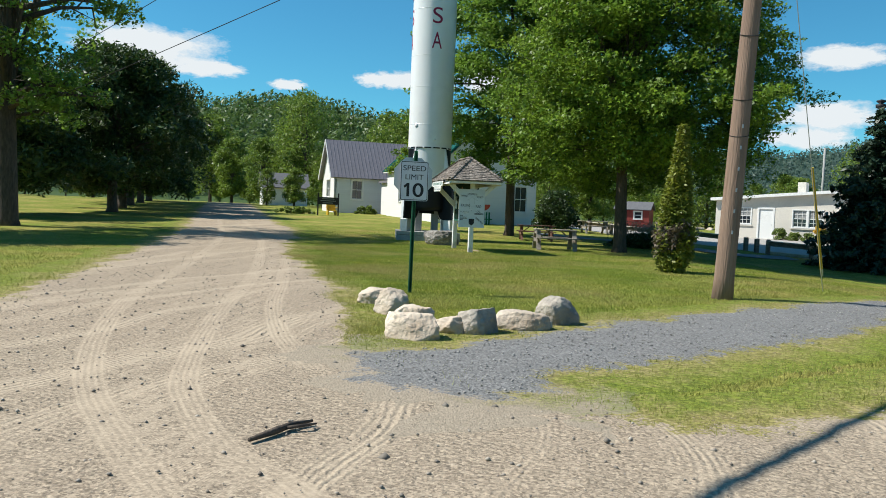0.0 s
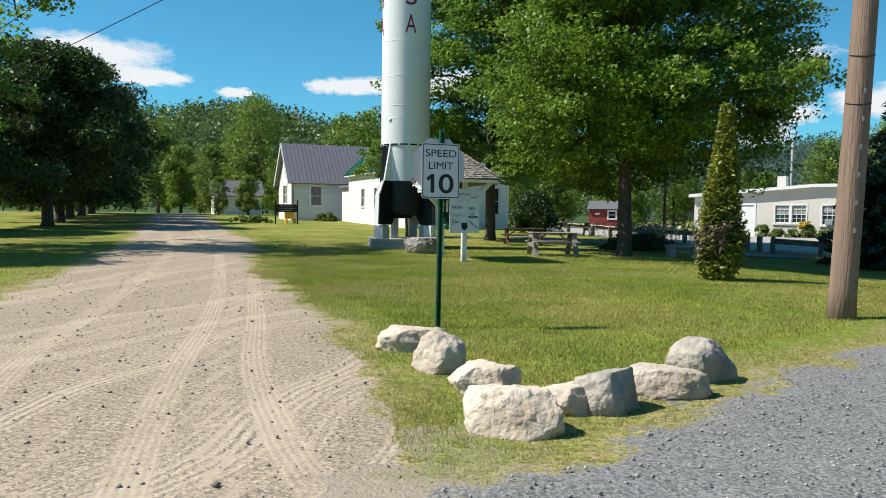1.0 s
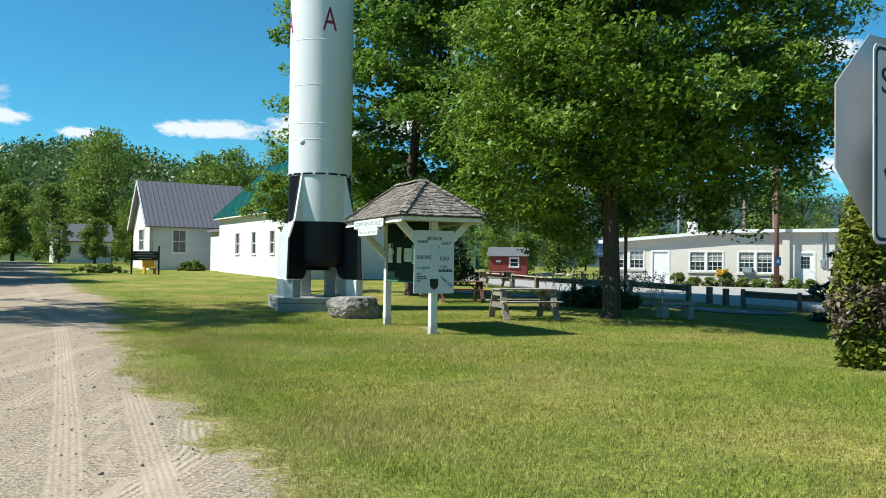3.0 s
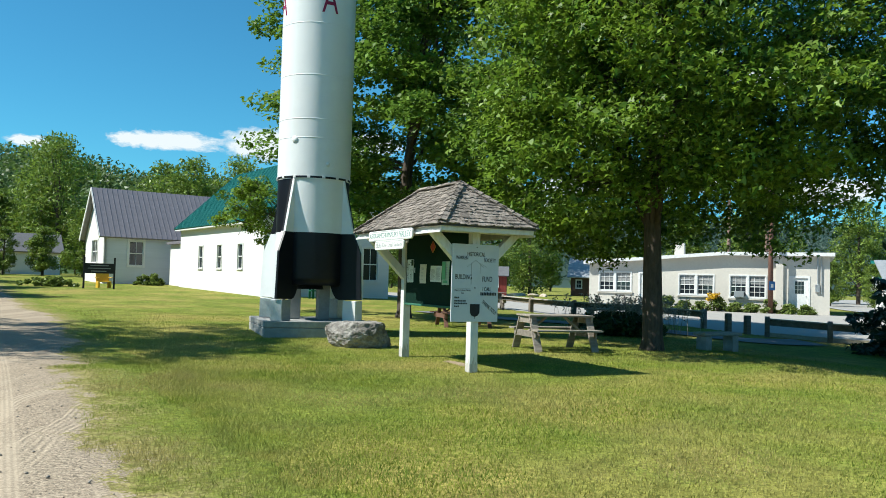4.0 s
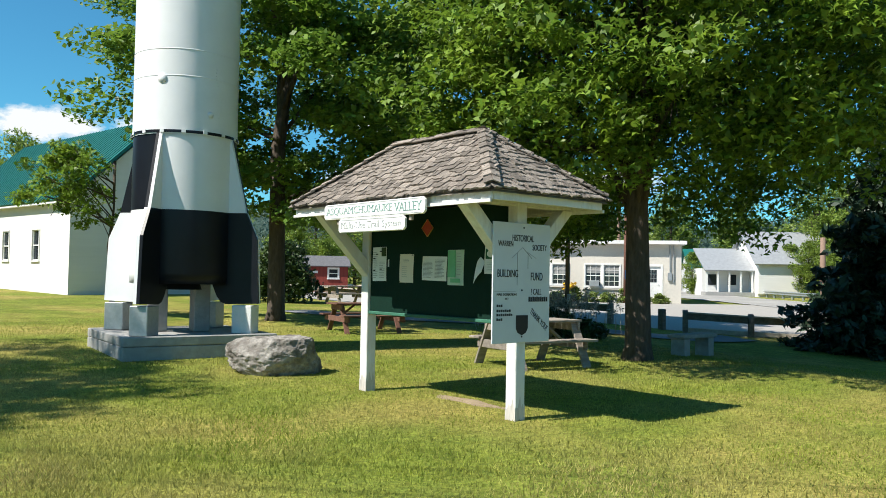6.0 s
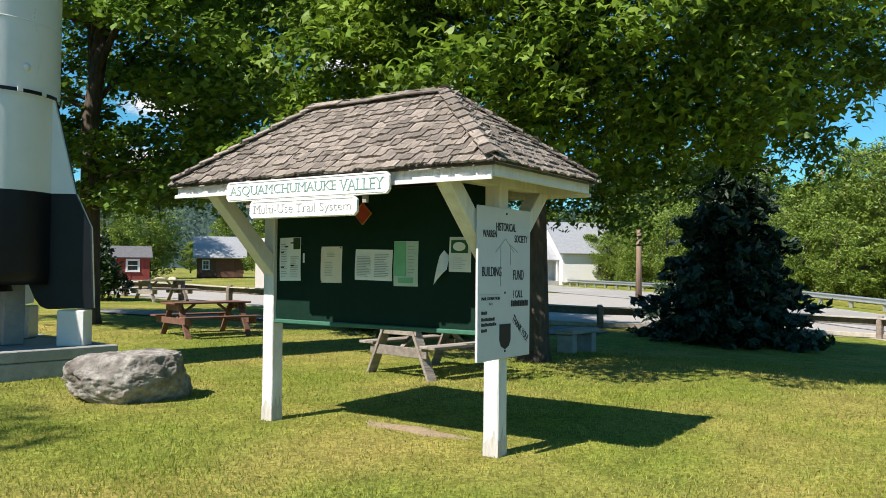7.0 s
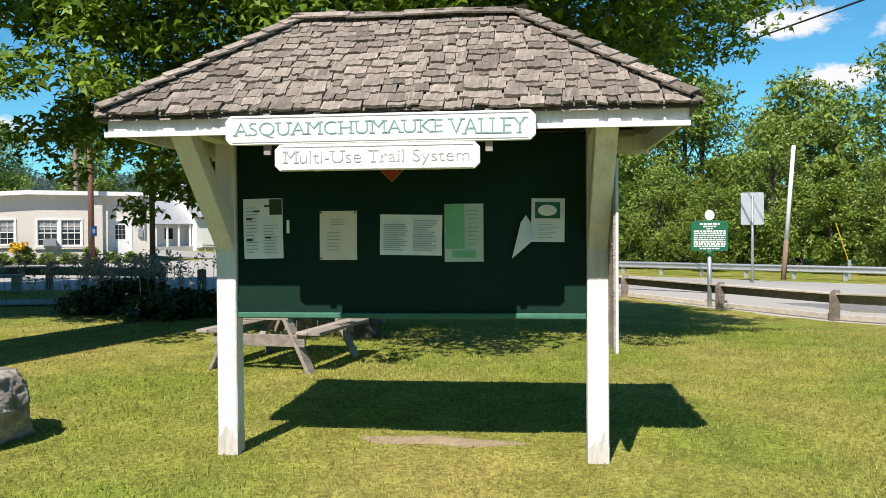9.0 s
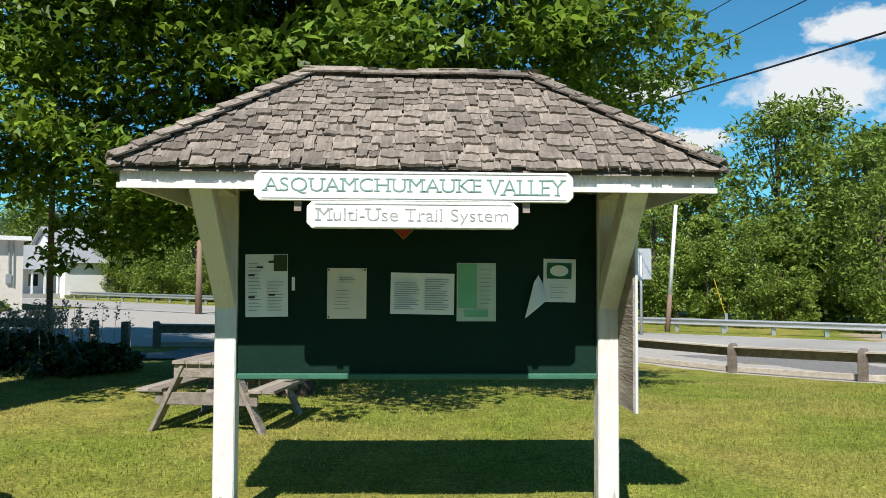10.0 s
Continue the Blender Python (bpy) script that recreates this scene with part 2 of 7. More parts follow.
class Geo:
    """A list of points and faces that grows piece by piece."""

    def __init__(self):
        self.v, self.f = [], []

    def add(self, v, f):
        o = len(self.v)
        self.v += [tuple(p) for p in v]
        self.f += [tuple(i + o for i in q) for q in f]
        return self

    def box(self, x0, x1, y0, y1, z0, z1, m=None):
        v = [Vector((x, y, z)) for x in (x0, x1) for y in (y0, y1) for z in (z0, z1)]
        if m:
            v = [m @ p for p in v]
        return self.add(v, [(0, 1, 3, 2), (4, 6, 7, 5), (0, 4, 5, 1), (2, 3, 7, 6), (0, 2, 6, 4), (1, 5, 7, 3)])

    def beam(self, p, q, w, h, up=(0, 0, 1)):
        """A bar of section w x h from p to q."""
        p, q = Vector(p), Vector(q)
        d = (q - p).normalized()
        s = d.cross(Vector(up))
        s = s.normalized() if s.length > 1e-4 else Vector((1, 0, 0))
        t = s.cross(d)
        v = [e + s * a * w / 2 + t * b * h / 2 for e in (p, q) for a, b in ((-1, -1), (1, -1), (1, 1), (-1, 1))]
        return self.add(v, [(0, 3, 2, 1), (4, 5, 6, 7), (0, 1, 5, 4), (1, 2, 6, 5), (2, 3, 7, 6), (3, 0, 4, 7)])

    def tube(self, pts, radii, n=8, cap=True):
        pts = [Vector(p) for p in pts]
        rings = []
        side = None
        for i, p in enumerate(pts):
            d = (pts[min(i + 1, len(pts) - 1)] - pts[max(i - 1, 0)]).normalized()
            if side is None:
                side = d.orthogonal().normalized()
            side = (side - d * side.dot(d)).normalized()
            up = d.cross(side)
            rings.append([p + (side * math.cos(2 * math.pi * k / n) + up * math.sin(2 * math.pi * k / n)) * radii[i] for k in range(n)])
        v = [p for r in rings for p in r]
        f = [(i * n + k, i * n + (k + 1) % n, (i + 1) * n + (k + 1) % n, (i + 1) * n + k) for i in range(len(pts) - 1) for k in range(n)]
        if cap:
            f += [tuple(range(n))[::-1], tuple((len(pts) - 1) * n + k for k in range(n))]
        return self.add(v, f)

    def prism(self, poly, y0, y1, m=None):
        """A polygon in the x, z plane, pulled from y0 to y1."""
        n = len(poly)
        v = [Vector((x, y, z)) for y in (y0, y1) for x, z in poly]
        if m:
            v = [m @ p for p in v]
        f = [tuple(range(n)), tuple(range(2 * n - 1, n - 1, -1))] + [(i, i + n, (i + 1) % n + n, (i + 1) % n) for i in range(n)]
        return self.add(v, f)

    def lathe(self, profile, n=48, a0=0.0, a1=2 * math.pi):
        full = abs(a1 - a0 - 2 * math.pi) < 1e-6
        c = n if full else n + 1
        v = [(r * math.cos(a0 + (a1 - a0) * k / n), r * math.sin(a0 + (a1 - a0) * k / n), z) for r, z in profile for k in range(c)]
        f = [(i * c + k, i * c + (k + 1) % c, (i + 1) * c + (k + 1) % c, (i + 1) * c + k) for i in range(len(profile) - 1) for k in range(n)]
        return self.add(v, f)

    def move(self, m):
        self.v = [tuple(m @ Vector(p)) for p in self.v]
        return self


def mesh_of(name, geo, material, smooth=False, bevel=0.0, segs=1):
    me = bpy.data.meshes.new(name)
    me.from_pydata(geo.v, [], geo.f)
    bm = bmesh.new()
    bm.from_mesh(me)
    bmesh.ops.recalc_face_normals(bm, faces=bm.faces)
    if bevel:
        bmesh.ops.bevel(bm, geom=bm.edges[:], offset=bevel, segments=segs, affect="EDGES", profile=0.6, clamp_overlap=True)
    bm.to_mesh(me)
    bm.free()
    if smooth:
        me.polygons.foreach_set("use_smooth", [True] * len(me.polygons))
    me.materials.append(material)
    return me


def part(name, geo, material, parent, label="", smooth=False, bevel=0.0, segs=1):
    me = geo if isinstance(geo, bpy.types.Mesh) else mesh_of(name, geo, material, smooth, bevel, segs)
    ob = new(name, me)
    ob.parent = parent
    return tagged(ob, label)


def thing(name, label, category, m=None, group="", kind=""):
    ob = new(name)
    ob.empty_display_size = 0.2
    if m:
        ob.matrix_basis = m
    return tagged(ob, label, category, group, kind)


def solid(name, geo, material, label, category, m=None, group="", kind="", smooth=False, bevel=0.0):
    ob = new(name, geo if isinstance(geo, bpy.types.Mesh) else mesh_of(name, geo, material, smooth, bevel))
    if m:
        ob.matrix_basis = m
    return tagged(ob, label, category, group, kind)


def raw_mesh(name, v, f, material):
    """A mesh straight from arrays, for large counts; f has 3 or 4 columns."""
    me = bpy.data.meshes.new(name)
    k = f.shape[1]
    me.vertices.add(len(v))
    me.vertices.foreach_set("co", np.asarray(v, dtype=np.float32).ravel())
    me.loops.add(f.size)
    me.loops.foreach_set("vertex_index", f.astype(np.int32).ravel())
    me.polygons.add(len(f))
    me.polygons.foreach_set("loop_start", np.arange(0, f.size, k, dtype=np.int32))
    me.update(calc_edges=True)
    me.materials.append(material)
    return me


def text_geo(string, size, align="CENTER", depth=0.002, thin=0.0):
    """Letters in the x, z plane, facing -y, as a Geo."""
    cu = bpy.data.curves.new("letters", "FONT")
    cu.body, cu.size, cu.align_x, cu.extrude, cu.offset = string, size, align, depth / 2, -thin
    ob = bpy.data.objects.new("letters", cu)
    scene.collection.objects.link(ob)
    deps = bpy.context.evaluated_depsgraph_get()
    me = ob.evaluated_get(deps).to_mesh()
    g = Geo()
    g.add([(p.co.x, -p.co.z, p.co.y) for p in me.vertices], [tuple(q.vertices) for q in me.polygons])
    ob.evaluated_get(deps).to_mesh_clear()
    bpy.data.objects.remove(ob)
    bpy.data.curves.remove(cu)
    return g


def fit_text(string, x0, x1, z0, z1, depth=0.002, thin=0.0):
    """Letters stretched into a rectangle."""
    g = text_geo(string, 1.0, "LEFT", depth, thin)
    xs, zs = [p[0] for p in g.v], [p[2] for p in g.v]
    sx, sz = (x1 - x0) / (max(xs) - min(xs)), (z1 - z0) / (max(zs) - min(zs))
    g.v = [(x0 + (x - min(xs)) * sx, y, z0 + (z - min(zs)) * sz) for x, y, z in g.v]
    return g


# ---- lie of the land ----


def smooth_step(a, b, x):
    t = np.clip((x - a) / (b - a), 0, 1)
    return t * t * (3 - 2 * t)


def land(x, y):
    """Height of the ground: level lawn, a slow rise towards the houses, a dip towards the highway."""
    r = np.asarray(y, dtype=float) - 28.5
    r = np.where(r < 0, 0, np.where(r < 4, r * r / 8, r - 2))
    x = np.asarray(x, dtype=float)
    dip = 0.42 * smooth_step(6, 15, x) * (1 - smooth_step(29, 42, np.asarray(y, dtype=float)))
    return 0.0175 * np.minimum(r, 60) * (1 - 0.75 * smooth_step(0, 22, x)) - dip


def at(x, y, rz=0.0, dz=0.0):
    return pose(x, y, float(land(x, y)) + dz, 0, 0, rz)


def inside(poly, x, y):
    """Signed distance to a polygon's edge, positive inside, for arrays of points."""
    p = np.array(poly, dtype=float)
    q = np.roll(p, -1, axis=0)
    best = np.full(x.shape, 1e9)
    odd = np.zeros(x.shape, dtype=bool)
    for (ax, ay), (bx, by) in zip(p, q):
        dx, dy = bx - ax, by - ay
        t = np.clip(((x - ax) * dx + (y - ay) * dy) / (dx * dx + dy * dy), 0, 1)
        best = np.minimum(best, np.hypot(x - ax - t * dx, y - ay - t * dy))
        with np.errstate(divide="ignore", invalid="ignore"):
            odd ^= ((ay > y) != (by > y)) & (x < (bx - ax) * (y - ay) / (by - ay) + ax)
    return np.where(odd, best, -best)


def ripple(x, y, s, seed=0):
    """Cheap smooth noise from sines, about -1 to 1."""
    r = np.random.RandomState(seed)
    out = np.zeros(np.shape(x))
    for k in range(7):
        a, ph = r.uniform(0, 6.28, 2)
        w = s * r.uniform(0.5, 2.2)
        out = out + np.sin((x * math.cos(a) + y * math.sin(a)) * w + ph + 1.3 * np.sin((x * math.sin(a) - y * math.cos(a)) * w * 0.6))
    return out / 3.5


ROAD = [(-26.5, 100), (-20.4, 80), (-13.6, 57.5), (-9.4, 43), (-7.3, 37.5), (-5.75, 30.6), (-4.95, 25.9), (-3.8, 20.7), (-3.1, 19.0),
        (-2.37, 16.2), (-1.4, 13.2), (-0.75, 10), (-0.15, 7.2), (0.9, 5.9), (1.3, 6.0), (2.0, 5.3), (2.75, 5.4), (4.0, 6.6), (8, 9.0), (20, 16),
        (30, 16), (30, -20), (-30, -20), (-30, 3), (-12, 5.6), (-6.6, 7.6), (-4.75, 9.8), (-5.5, 12.4), (-7.65, 21), (-9.7, 28.5), (-11.3, 34.6),
        (-15.2, 47.5), (-20.8, 65.5), (-25, 80), (-31, 100)]
DRIVE = [(-0.3, 7.4), (0.5, 8.0), (2.0, 9.75), (5.2, 12.65), (8.4, 15.4), (13, 19.3), (18.6, 24.0), (18.6, 20.5), (13, 16.4), (6.75, 11.9), (4.2, 9.2), (2.5, 7.75), (1.45, 7.0), (0.9, 5.7), (0.1, 6.3)]
LOT_EDGE = [(13.0, 20.2), (14.9, 22.3), (17.3, 24.6), (20.4, 27.2), (22.2, 30.2), (21, 33.2), (18.2, 34.8), (16.2, 36), (14.8, 37.8), (13.0, 41.5), (11.5, 44), (10.6, 47), (10.2, 51), (9.0, 58), (4, 66), (10, 72), (19, 61.5), (30, 52.6), (36, 50), (29, 36), (24.5, 26), (20, 15.5)]


def road_field(x, y):
    return inside(ROAD, x, y) + 0.16 * ripple(x, y, 2.4, 3) + 0.08 * ripple(x, y, 9, 4)


def drive_field(x, y):
    return inside(DRIVE, x, y) + 0.16 * ripple(x, y, 2.8, 5) + 0.07 * ripple(x, y, 10, 6)


def spline(pts, n):
    """Points along a smooth curve through pts."""
    out = []
    for i in range(len(pts) - 1):
        p = [Vector(pts[max(0, min(len(pts) - 1, i + k))]) for k in (-1, 0, 1, 2)]
        for s in range(n):
            t = s / n
            out.append(0.5 * ((2 * p[1]) + (p[2] - p[0]) * t + (2 * p[0] - 5 * p[1] + 4 * p[2] - p[3]) * t * t + (3 * p[1] - p[0] - 3 * p[2] + p[3]) * t ** 3))
    return out + [Vector(pts[-1])]


def rise(d, lift, floor=0.010, skirt=1.1):
    """Height of a loose sheet over the ground, d metres inside its edge."""
    return floor + (lift - floor) * np.clip((d + 0.1) / 0.35, 0, 1) - 0.035 * np.clip((-d - skirt + 0.25) / 0.2, 0, 1)


def overlay(name, field, x0, x1, y0, y1, step, material, label, lift=0.03, lumps=0.0, over=None, tracks=()):
    """A loose sheet on the lawn that thins out along a ragged edge."""
    nx, ny = int((x1 - x0) / step) + 1, int((y1 - y0) / step) + 1
    gx, gy = np.meshgrid(np.linspace(x0, x1, nx), np.linspace(y0, y1, ny))
    d = field(gx, gy)
    up = rise(d, lift, 0.014 if over else 0.010)
    soil = np.full(d.shape, -9.0)
    if over:
        soil = over(gx, gy)
        up = np.maximum(up, rise(soil, 0.03) + 0.013 * np.clip((d + 0.5) / 0.5, -1, 1))
    z = land(gx, gy) + up
    if lumps:
        z = z + lumps * (ripple(gx, gy, 4, 8) + 0.7 * ripple(gx, gy, 16, 9) + 0.5 * np.random.RandomState(4).normal(size=gx.shape)) * np.clip(d * 3, 0, 1)
    idx = np.arange(nx * ny).reshape(ny, nx)
    keep = d[:-1, :-1] > -1.2
    f = np.stack([idx[:-1, :-1][keep], idx[:-1, 1:][keep], idx[1:, 1:][keep], idx[1:, :-1][keep]], axis=1)
    used, f = np.unique(f, return_inverse=True)
    f = f.reshape(-1, 4)
    v = np.stack([gx.ravel(), gy.ravel(), z.ravel()], axis=1)[used]
    rut = np.full(len(v), 9.0)
    for line in tracks:
        pts = np.array([tuple(q) for q in spline(line, 6)])
        for (ax, ay), (bx, by) in zip(pts[:-1], pts[1:]):
            L = math.hypot(bx - ax, by - ay)
            ux, uy = (bx - ax) / L, (by - ay) / L
            s = (v[:, 0] - ax) * ux + (v[:, 1] - ay) * uy
            q = (v[:, 0] - ax) * uy - (v[:, 1] - ay) * ux
            near = (s > -0.2) & (s < L + 0.2) & (np.abs(q) < np.abs(rut)) & (np.abs(q) < 0.6)
            rut[near] = q[near]
    me = raw_mesh(name, v, f, material)
    for key, values in (("margin", d.ravel()[used]), ("soil", soil.ravel()[used]), ("rut", rut)):
        me.attributes.new(key, "FLOAT", "POINT").data.foreach_set("value", np.ascontiguousarray(values, dtype=np.float32))
    me.polygons.foreach_set("use_smooth", np.ones(len(f), dtype=bool))
    return tagged(new(name, me), label, name, kind="structure")


def tint(n, l, vec, a, b, scale):
    """Two-tone noise colour socket."""
    tex = n.new("ShaderNodeTexNoise")
    tex.inputs["Scale"].default_value, tex.inputs["Detail"].default_value, tex.inputs["Roughness"].default_value = scale, 6, 0.65
    l.new(vec, tex.inputs[0])
    ramp = n.new("ShaderNodeValToRGB")
    ramp.color_ramp.elements[0].position, ramp.color_ramp.elements[1].position = 0.32, 0.68
    ramp.color_ramp.elements[0].color, ramp.color_ramp.elements[1].color = (*b, 1), (*a, 1)
    l.new(tex.outputs[0], ramp.inputs[0])
    return ramp.outputs[0]


def ragged(n, l, vec, attribute, lo, hi, coarse=1.5, fine=0.9):
    """0 to 1 across an edge, torn up by noise at three sizes."""
    at_ = n.new("ShaderNodeAttribute")
    at_.attribute_name = attribute
    value = at_.outputs["Fac"]
    for scale, amount in ((1.1, coarse), (5.0, fine), (38.0, fine)):
        tex = n.new("ShaderNodeTexNoise")
        tex.inputs["Scale"].default_value, tex.inputs["Detail"].default_value = scale, 4
        l.new(vec, tex.inputs[0])
        sub = n.new("ShaderNodeMath")
        sub.operation = "SUBTRACT"
        sub.inputs[1].default_value = 0.5
        l.new(tex.outputs[0], sub.inputs[0])
        mul = n.new("ShaderNodeMath")
        mul.operation = "MULTIPLY_ADD"
        mul.inputs[1].default_value = amount
        l.new(sub.outputs[0], mul.inputs[0])
        l.new(value, mul.inputs[2])
        value = mul.outputs[0]
    mr = n.new("ShaderNodeMapRange")
    mr.inputs[1].default_value, mr.inputs[2].default_value = lo, hi
    l.new(value, mr.inputs[0])
    return mr.outputs[0]


def blend(n, l, fac, a, b):
    mx = n.new("ShaderNodeMix")
    mx.data_type = "RGBA"
    l.new(fac, mx.inputs[0])
    l.new(a, mx.inputs[6])
    l.new(b, mx.inputs[7])
    return mx.outputs[2]


def surface_mat(name, a, b, fine, beside=None, track=None):
    """Loose ground: grain, stones, stains; track gives tyre lanes and tread along the way."""
    m = mat(name, a, b, 22, 0.95, 0.0, big=tuple(c * 0.86 for c in a), big_scale=0.55)
    t = m.node_tree
    n, l = t.nodes, t.links
    p = n["Principled BSDF"]
    p.inputs["Specular IOR Level"].default_value = 0.1
    base = p.inputs["Base Color"].links[0].from_socket
    tc = n["Texture Coordinate"]
    vor = n.new("ShaderNodeTexVoronoi")
    vor.inputs["Scale"].default_value = fine
    l.new(tc.outputs["Object"], vor.inputs["Vector"])
    hs = n.new("ShaderNodeHueSaturation")
    mr = n.new("ShaderNodeMapRange")
    mr.inputs[3].default_value, mr.inputs[4].default_value = 0.55, 1.28
    sep = n.new("ShaderNodeSeparateColor")
    l.new(vor.outputs["Color"], sep.inputs[0])
    l.new(sep.outputs[0], mr.inputs[0])
    l.new(mr.outputs[0], hs.inputs["Value"])
    l.new(base, hs.inputs["Color"])
    out = hs.outputs[0]
    b1 = n.new("ShaderNodeBump")
    b1.inputs["Strength"].default_value, b1.inputs["Distance"].default_value = 0.8, 0.028
    noise_n = n.new("ShaderNodeTexNoise")
    noise_n.inputs["Scale"].default_value, noise_n.inputs["Detail"].default_value = fine * 0.4, 6
    l.new(tc.outputs["Object"], noise_n.inputs[0])
    l.new(noise_n.outputs[0], b1.inputs["Height"])
    normal = b1.outputs[0]
    if track:
        # lanes run along the road's axis, which leans to the west as it goes north
        mp = n.new("ShaderNodeMapping")
        mp.inputs["Rotation"].default_value = (0, 0, radians(track))
        l.new(tc.outputs["Object"], mp.inputs[0])
        warp = n.new("ShaderNodeTexNoise")
        warp.inputs["Scale"].default_value = 0.11
        l.new(mp.outputs[0], warp.inputs[0])
        add = n.new("ShaderNodeVectorMath")
        add.operation = "MULTIPLY_ADD"
        add.inputs[1].default_value = (5, 0, 0)
        l.new(warp.outputs["Color"], add.inputs[0])
        l.new(mp.outputs[0], add.inputs[2])
        st = n.new("ShaderNodeMapping")
        st.inputs["Scale"].default_value = (1, 0.02, 1)
        l.new(add.outputs[0], st.inputs[0])
        lane = n.new("ShaderNodeTexNoise")
        lane.inputs["Scale"].default_value, lane.inputs["Detail"].default_value = 1.9, 3
        l.new(st.outputs[0], lane.inputs[0])
        lr = n.new("ShaderNodeMapRange")
        lr.inputs[1].default_value, lr.inputs[2].default_value = 0.5, 0.62
        l.new(lane.outputs[0], lr.inputs[0])
        groove = n.new("ShaderNodeTexWave")
        groove.bands_direction = "X"
        groove.inputs["Scale"].default_value, groove.inputs["Distortion"].default_value = 5.5, 0.6
        l.new(add.outputs[0], groove.inputs[0])
        tread = n.new("ShaderNodeTexWave")
        tread.bands_direction = "Y"
        tread.inputs["Scale"].default_value, tread.inputs["Distortion"].default_value = 4.5, 5.0
        tread.inputs["Detail"].default_value = 2
        l.new(add.outputs[0], tread.inputs[0])
        hm = n.new("ShaderNodeMix")
        l.new(lr.outputs[0], hm.inputs[0])
        l.new(tread.outputs[1], hm.inputs[2])
        l.new(groove.outputs[1], hm.inputs[3])
        b2 = n.new("ShaderNodeBump")
        b2.inputs["Strength"].default_value, b2.inputs["Distance"].default_value = 0.34, 0.02
        l.new(hm.outputs[0], b2.inputs["Height"])
        l.new(normal, b2.inputs["Normal"])
        normal = b2.outputs[0]
        lm = n.new("ShaderNodeMix")
        lm.data_type = "RGBA"
        lf = n.new("ShaderNodeMath")
        lf.operation = "MULTIPLY"
        lf.inputs[1].default_value = 0.55
        l.new(lr.outputs[0], lf.inputs[0])
        l.new(lf.outputs[0], lm.inputs[0])
        l.new(out, lm.inputs[6])
        lm.inputs[7].default_value = (*(c * 1.12 for c in a), 1)
        out = lm.outputs[2]
        # fresh tyre tracks: ribs along a band about a hand and a half wide
        rut = n.new("ShaderNodeAttribute")
        rut.attribute_name = "rut"
        wide = n.new("ShaderNodeMath")
        wide.operation = "ABSOLUTE"
        l.new(rut.outputs["Fac"], wide.inputs[0])
        mask = n.new("ShaderNodeMapRange")
        mask.inputs[1].default_value, mask.inputs[2].default_value = 0.125, 0.10
        l.new(wide.outputs[0], mask.inputs[0])
        ribs = n.new("ShaderNodeMath")
        ribs.operation = "MULTIPLY"
        ribs.inputs[1].default_value = 140
        l.new(rut.outputs["Fac"], ribs.inputs[0])
        wave = n.new("ShaderNodeMath")
        wave.operation = "SINE"
        l.new(ribs.outputs[0], wave.inputs[0])
        flat = n.new("ShaderNodeMath")
        flat.operation = "MULTIPLY"
        l.new(wave.outputs[0], flat.inputs[0])
        l.new(mask.outputs[0], flat.inputs[1])
        b3 = n.new("ShaderNodeBump")
        b3.inputs["Strength"].default_value, b3.inputs["Distance"].default_value = 0.14, 0.008
        l.new(flat.outputs[0], b3.inputs["Height"])
        soft_n = n.new("ShaderNodeMix")
        soft_n.data_type = "VECTOR"
        l.new(mask.outputs[0], soft_n.inputs[0])
        l.new(normal, soft_n.inputs[4])
        l.new(b3.outputs[0], soft_n.inputs[5])
        normal = soft_n.outputs[1]
        lt = n.new("ShaderNodeMix")
        lt.data_type = "RGBA"
        half = n.new("ShaderNodeMath")
        half.operation = "MULTIPLY"
        half.inputs[1].default_value = 0.22
        l.new(mask.outputs[0], half.inputs[0])
        l.new(half.outputs[0], lt.inputs[0])
        l.new(out, lt.inputs[6])
        lt.inputs[7].default_value = (*(c * 1.14 for c in a), 1)
        out = lt.outputs[2]
    # ragged margin: gravel, then straw and dirt, then mown grass
    vec = tc.outputs["Object"]
    grass = blend(n, l, ragged(n, l, vec, "margin", -0.75, -0.15, 1.2, 1.1), tint(n, l, vec, (0.222, 0.245, 0.04), (0.126, 0.17, 0.028), 9), tint(n, l, vec, (0.33, 0.27, 0.12), (0.20, 0.19, 0.05), 7))
    tuft = n.new("ShaderNodeTexVoronoi")
    tuft.inputs["Scale"].default_value = 34
    l.new(vec, tuft.inputs["Vector"])
    split = n.new("ShaderNodeSeparateColor")
    l.new(tuft.outputs["Color"], split.inputs[0])
    span = n.new("ShaderNodeMapRange")
    span.inputs[3].default_value, span.inputs[4].default_value = 0.6, 1.3
    l.new(split.outputs[0], span.inputs[0])
    mottle = n.new("ShaderNodeHueSaturation")
    l.new(span.outputs[0], mottle.inputs["Value"])
    l.new(grass, mottle.inputs["Color"])
    grass = mottle.outputs[0]
    if beside:
        grass = blend(n, l, ragged(n, l, vec, "soil", -0.75, 0.1, 1.6, 1.1), grass, tint(n, l, vec, beside, tuple(c * 0.72 for c in beside), 22))
    out = blend(n, l, ragged(n, l, vec, "margin", -0.05, 0.05, 0.7, 0.8), grass, out)
    l.new(out, p.inputs["Base Color"])
    turf = n.new("ShaderNodeTexNoise")
    turf.inputs["Scale"].default_value, turf.inputs["Detail"].default_value = 55, 5
    l.new(vec, turf.inputs[0])
    b4 = n.new("ShaderNodeBump")
    b4.inputs["Strength"].default_value, b4.inputs["Distance"].default_value = 0.8, 0.02
    l.new(turf.outputs[0], b4.inputs["Height"])
    edge_n = n.new("ShaderNodeMix")
    edge_n.data_type = "VECTOR"
    l.new(ragged(n, l, vec, "margin", -0.1, 0.1, 0.7, 0.8), edge_n.inputs[0])
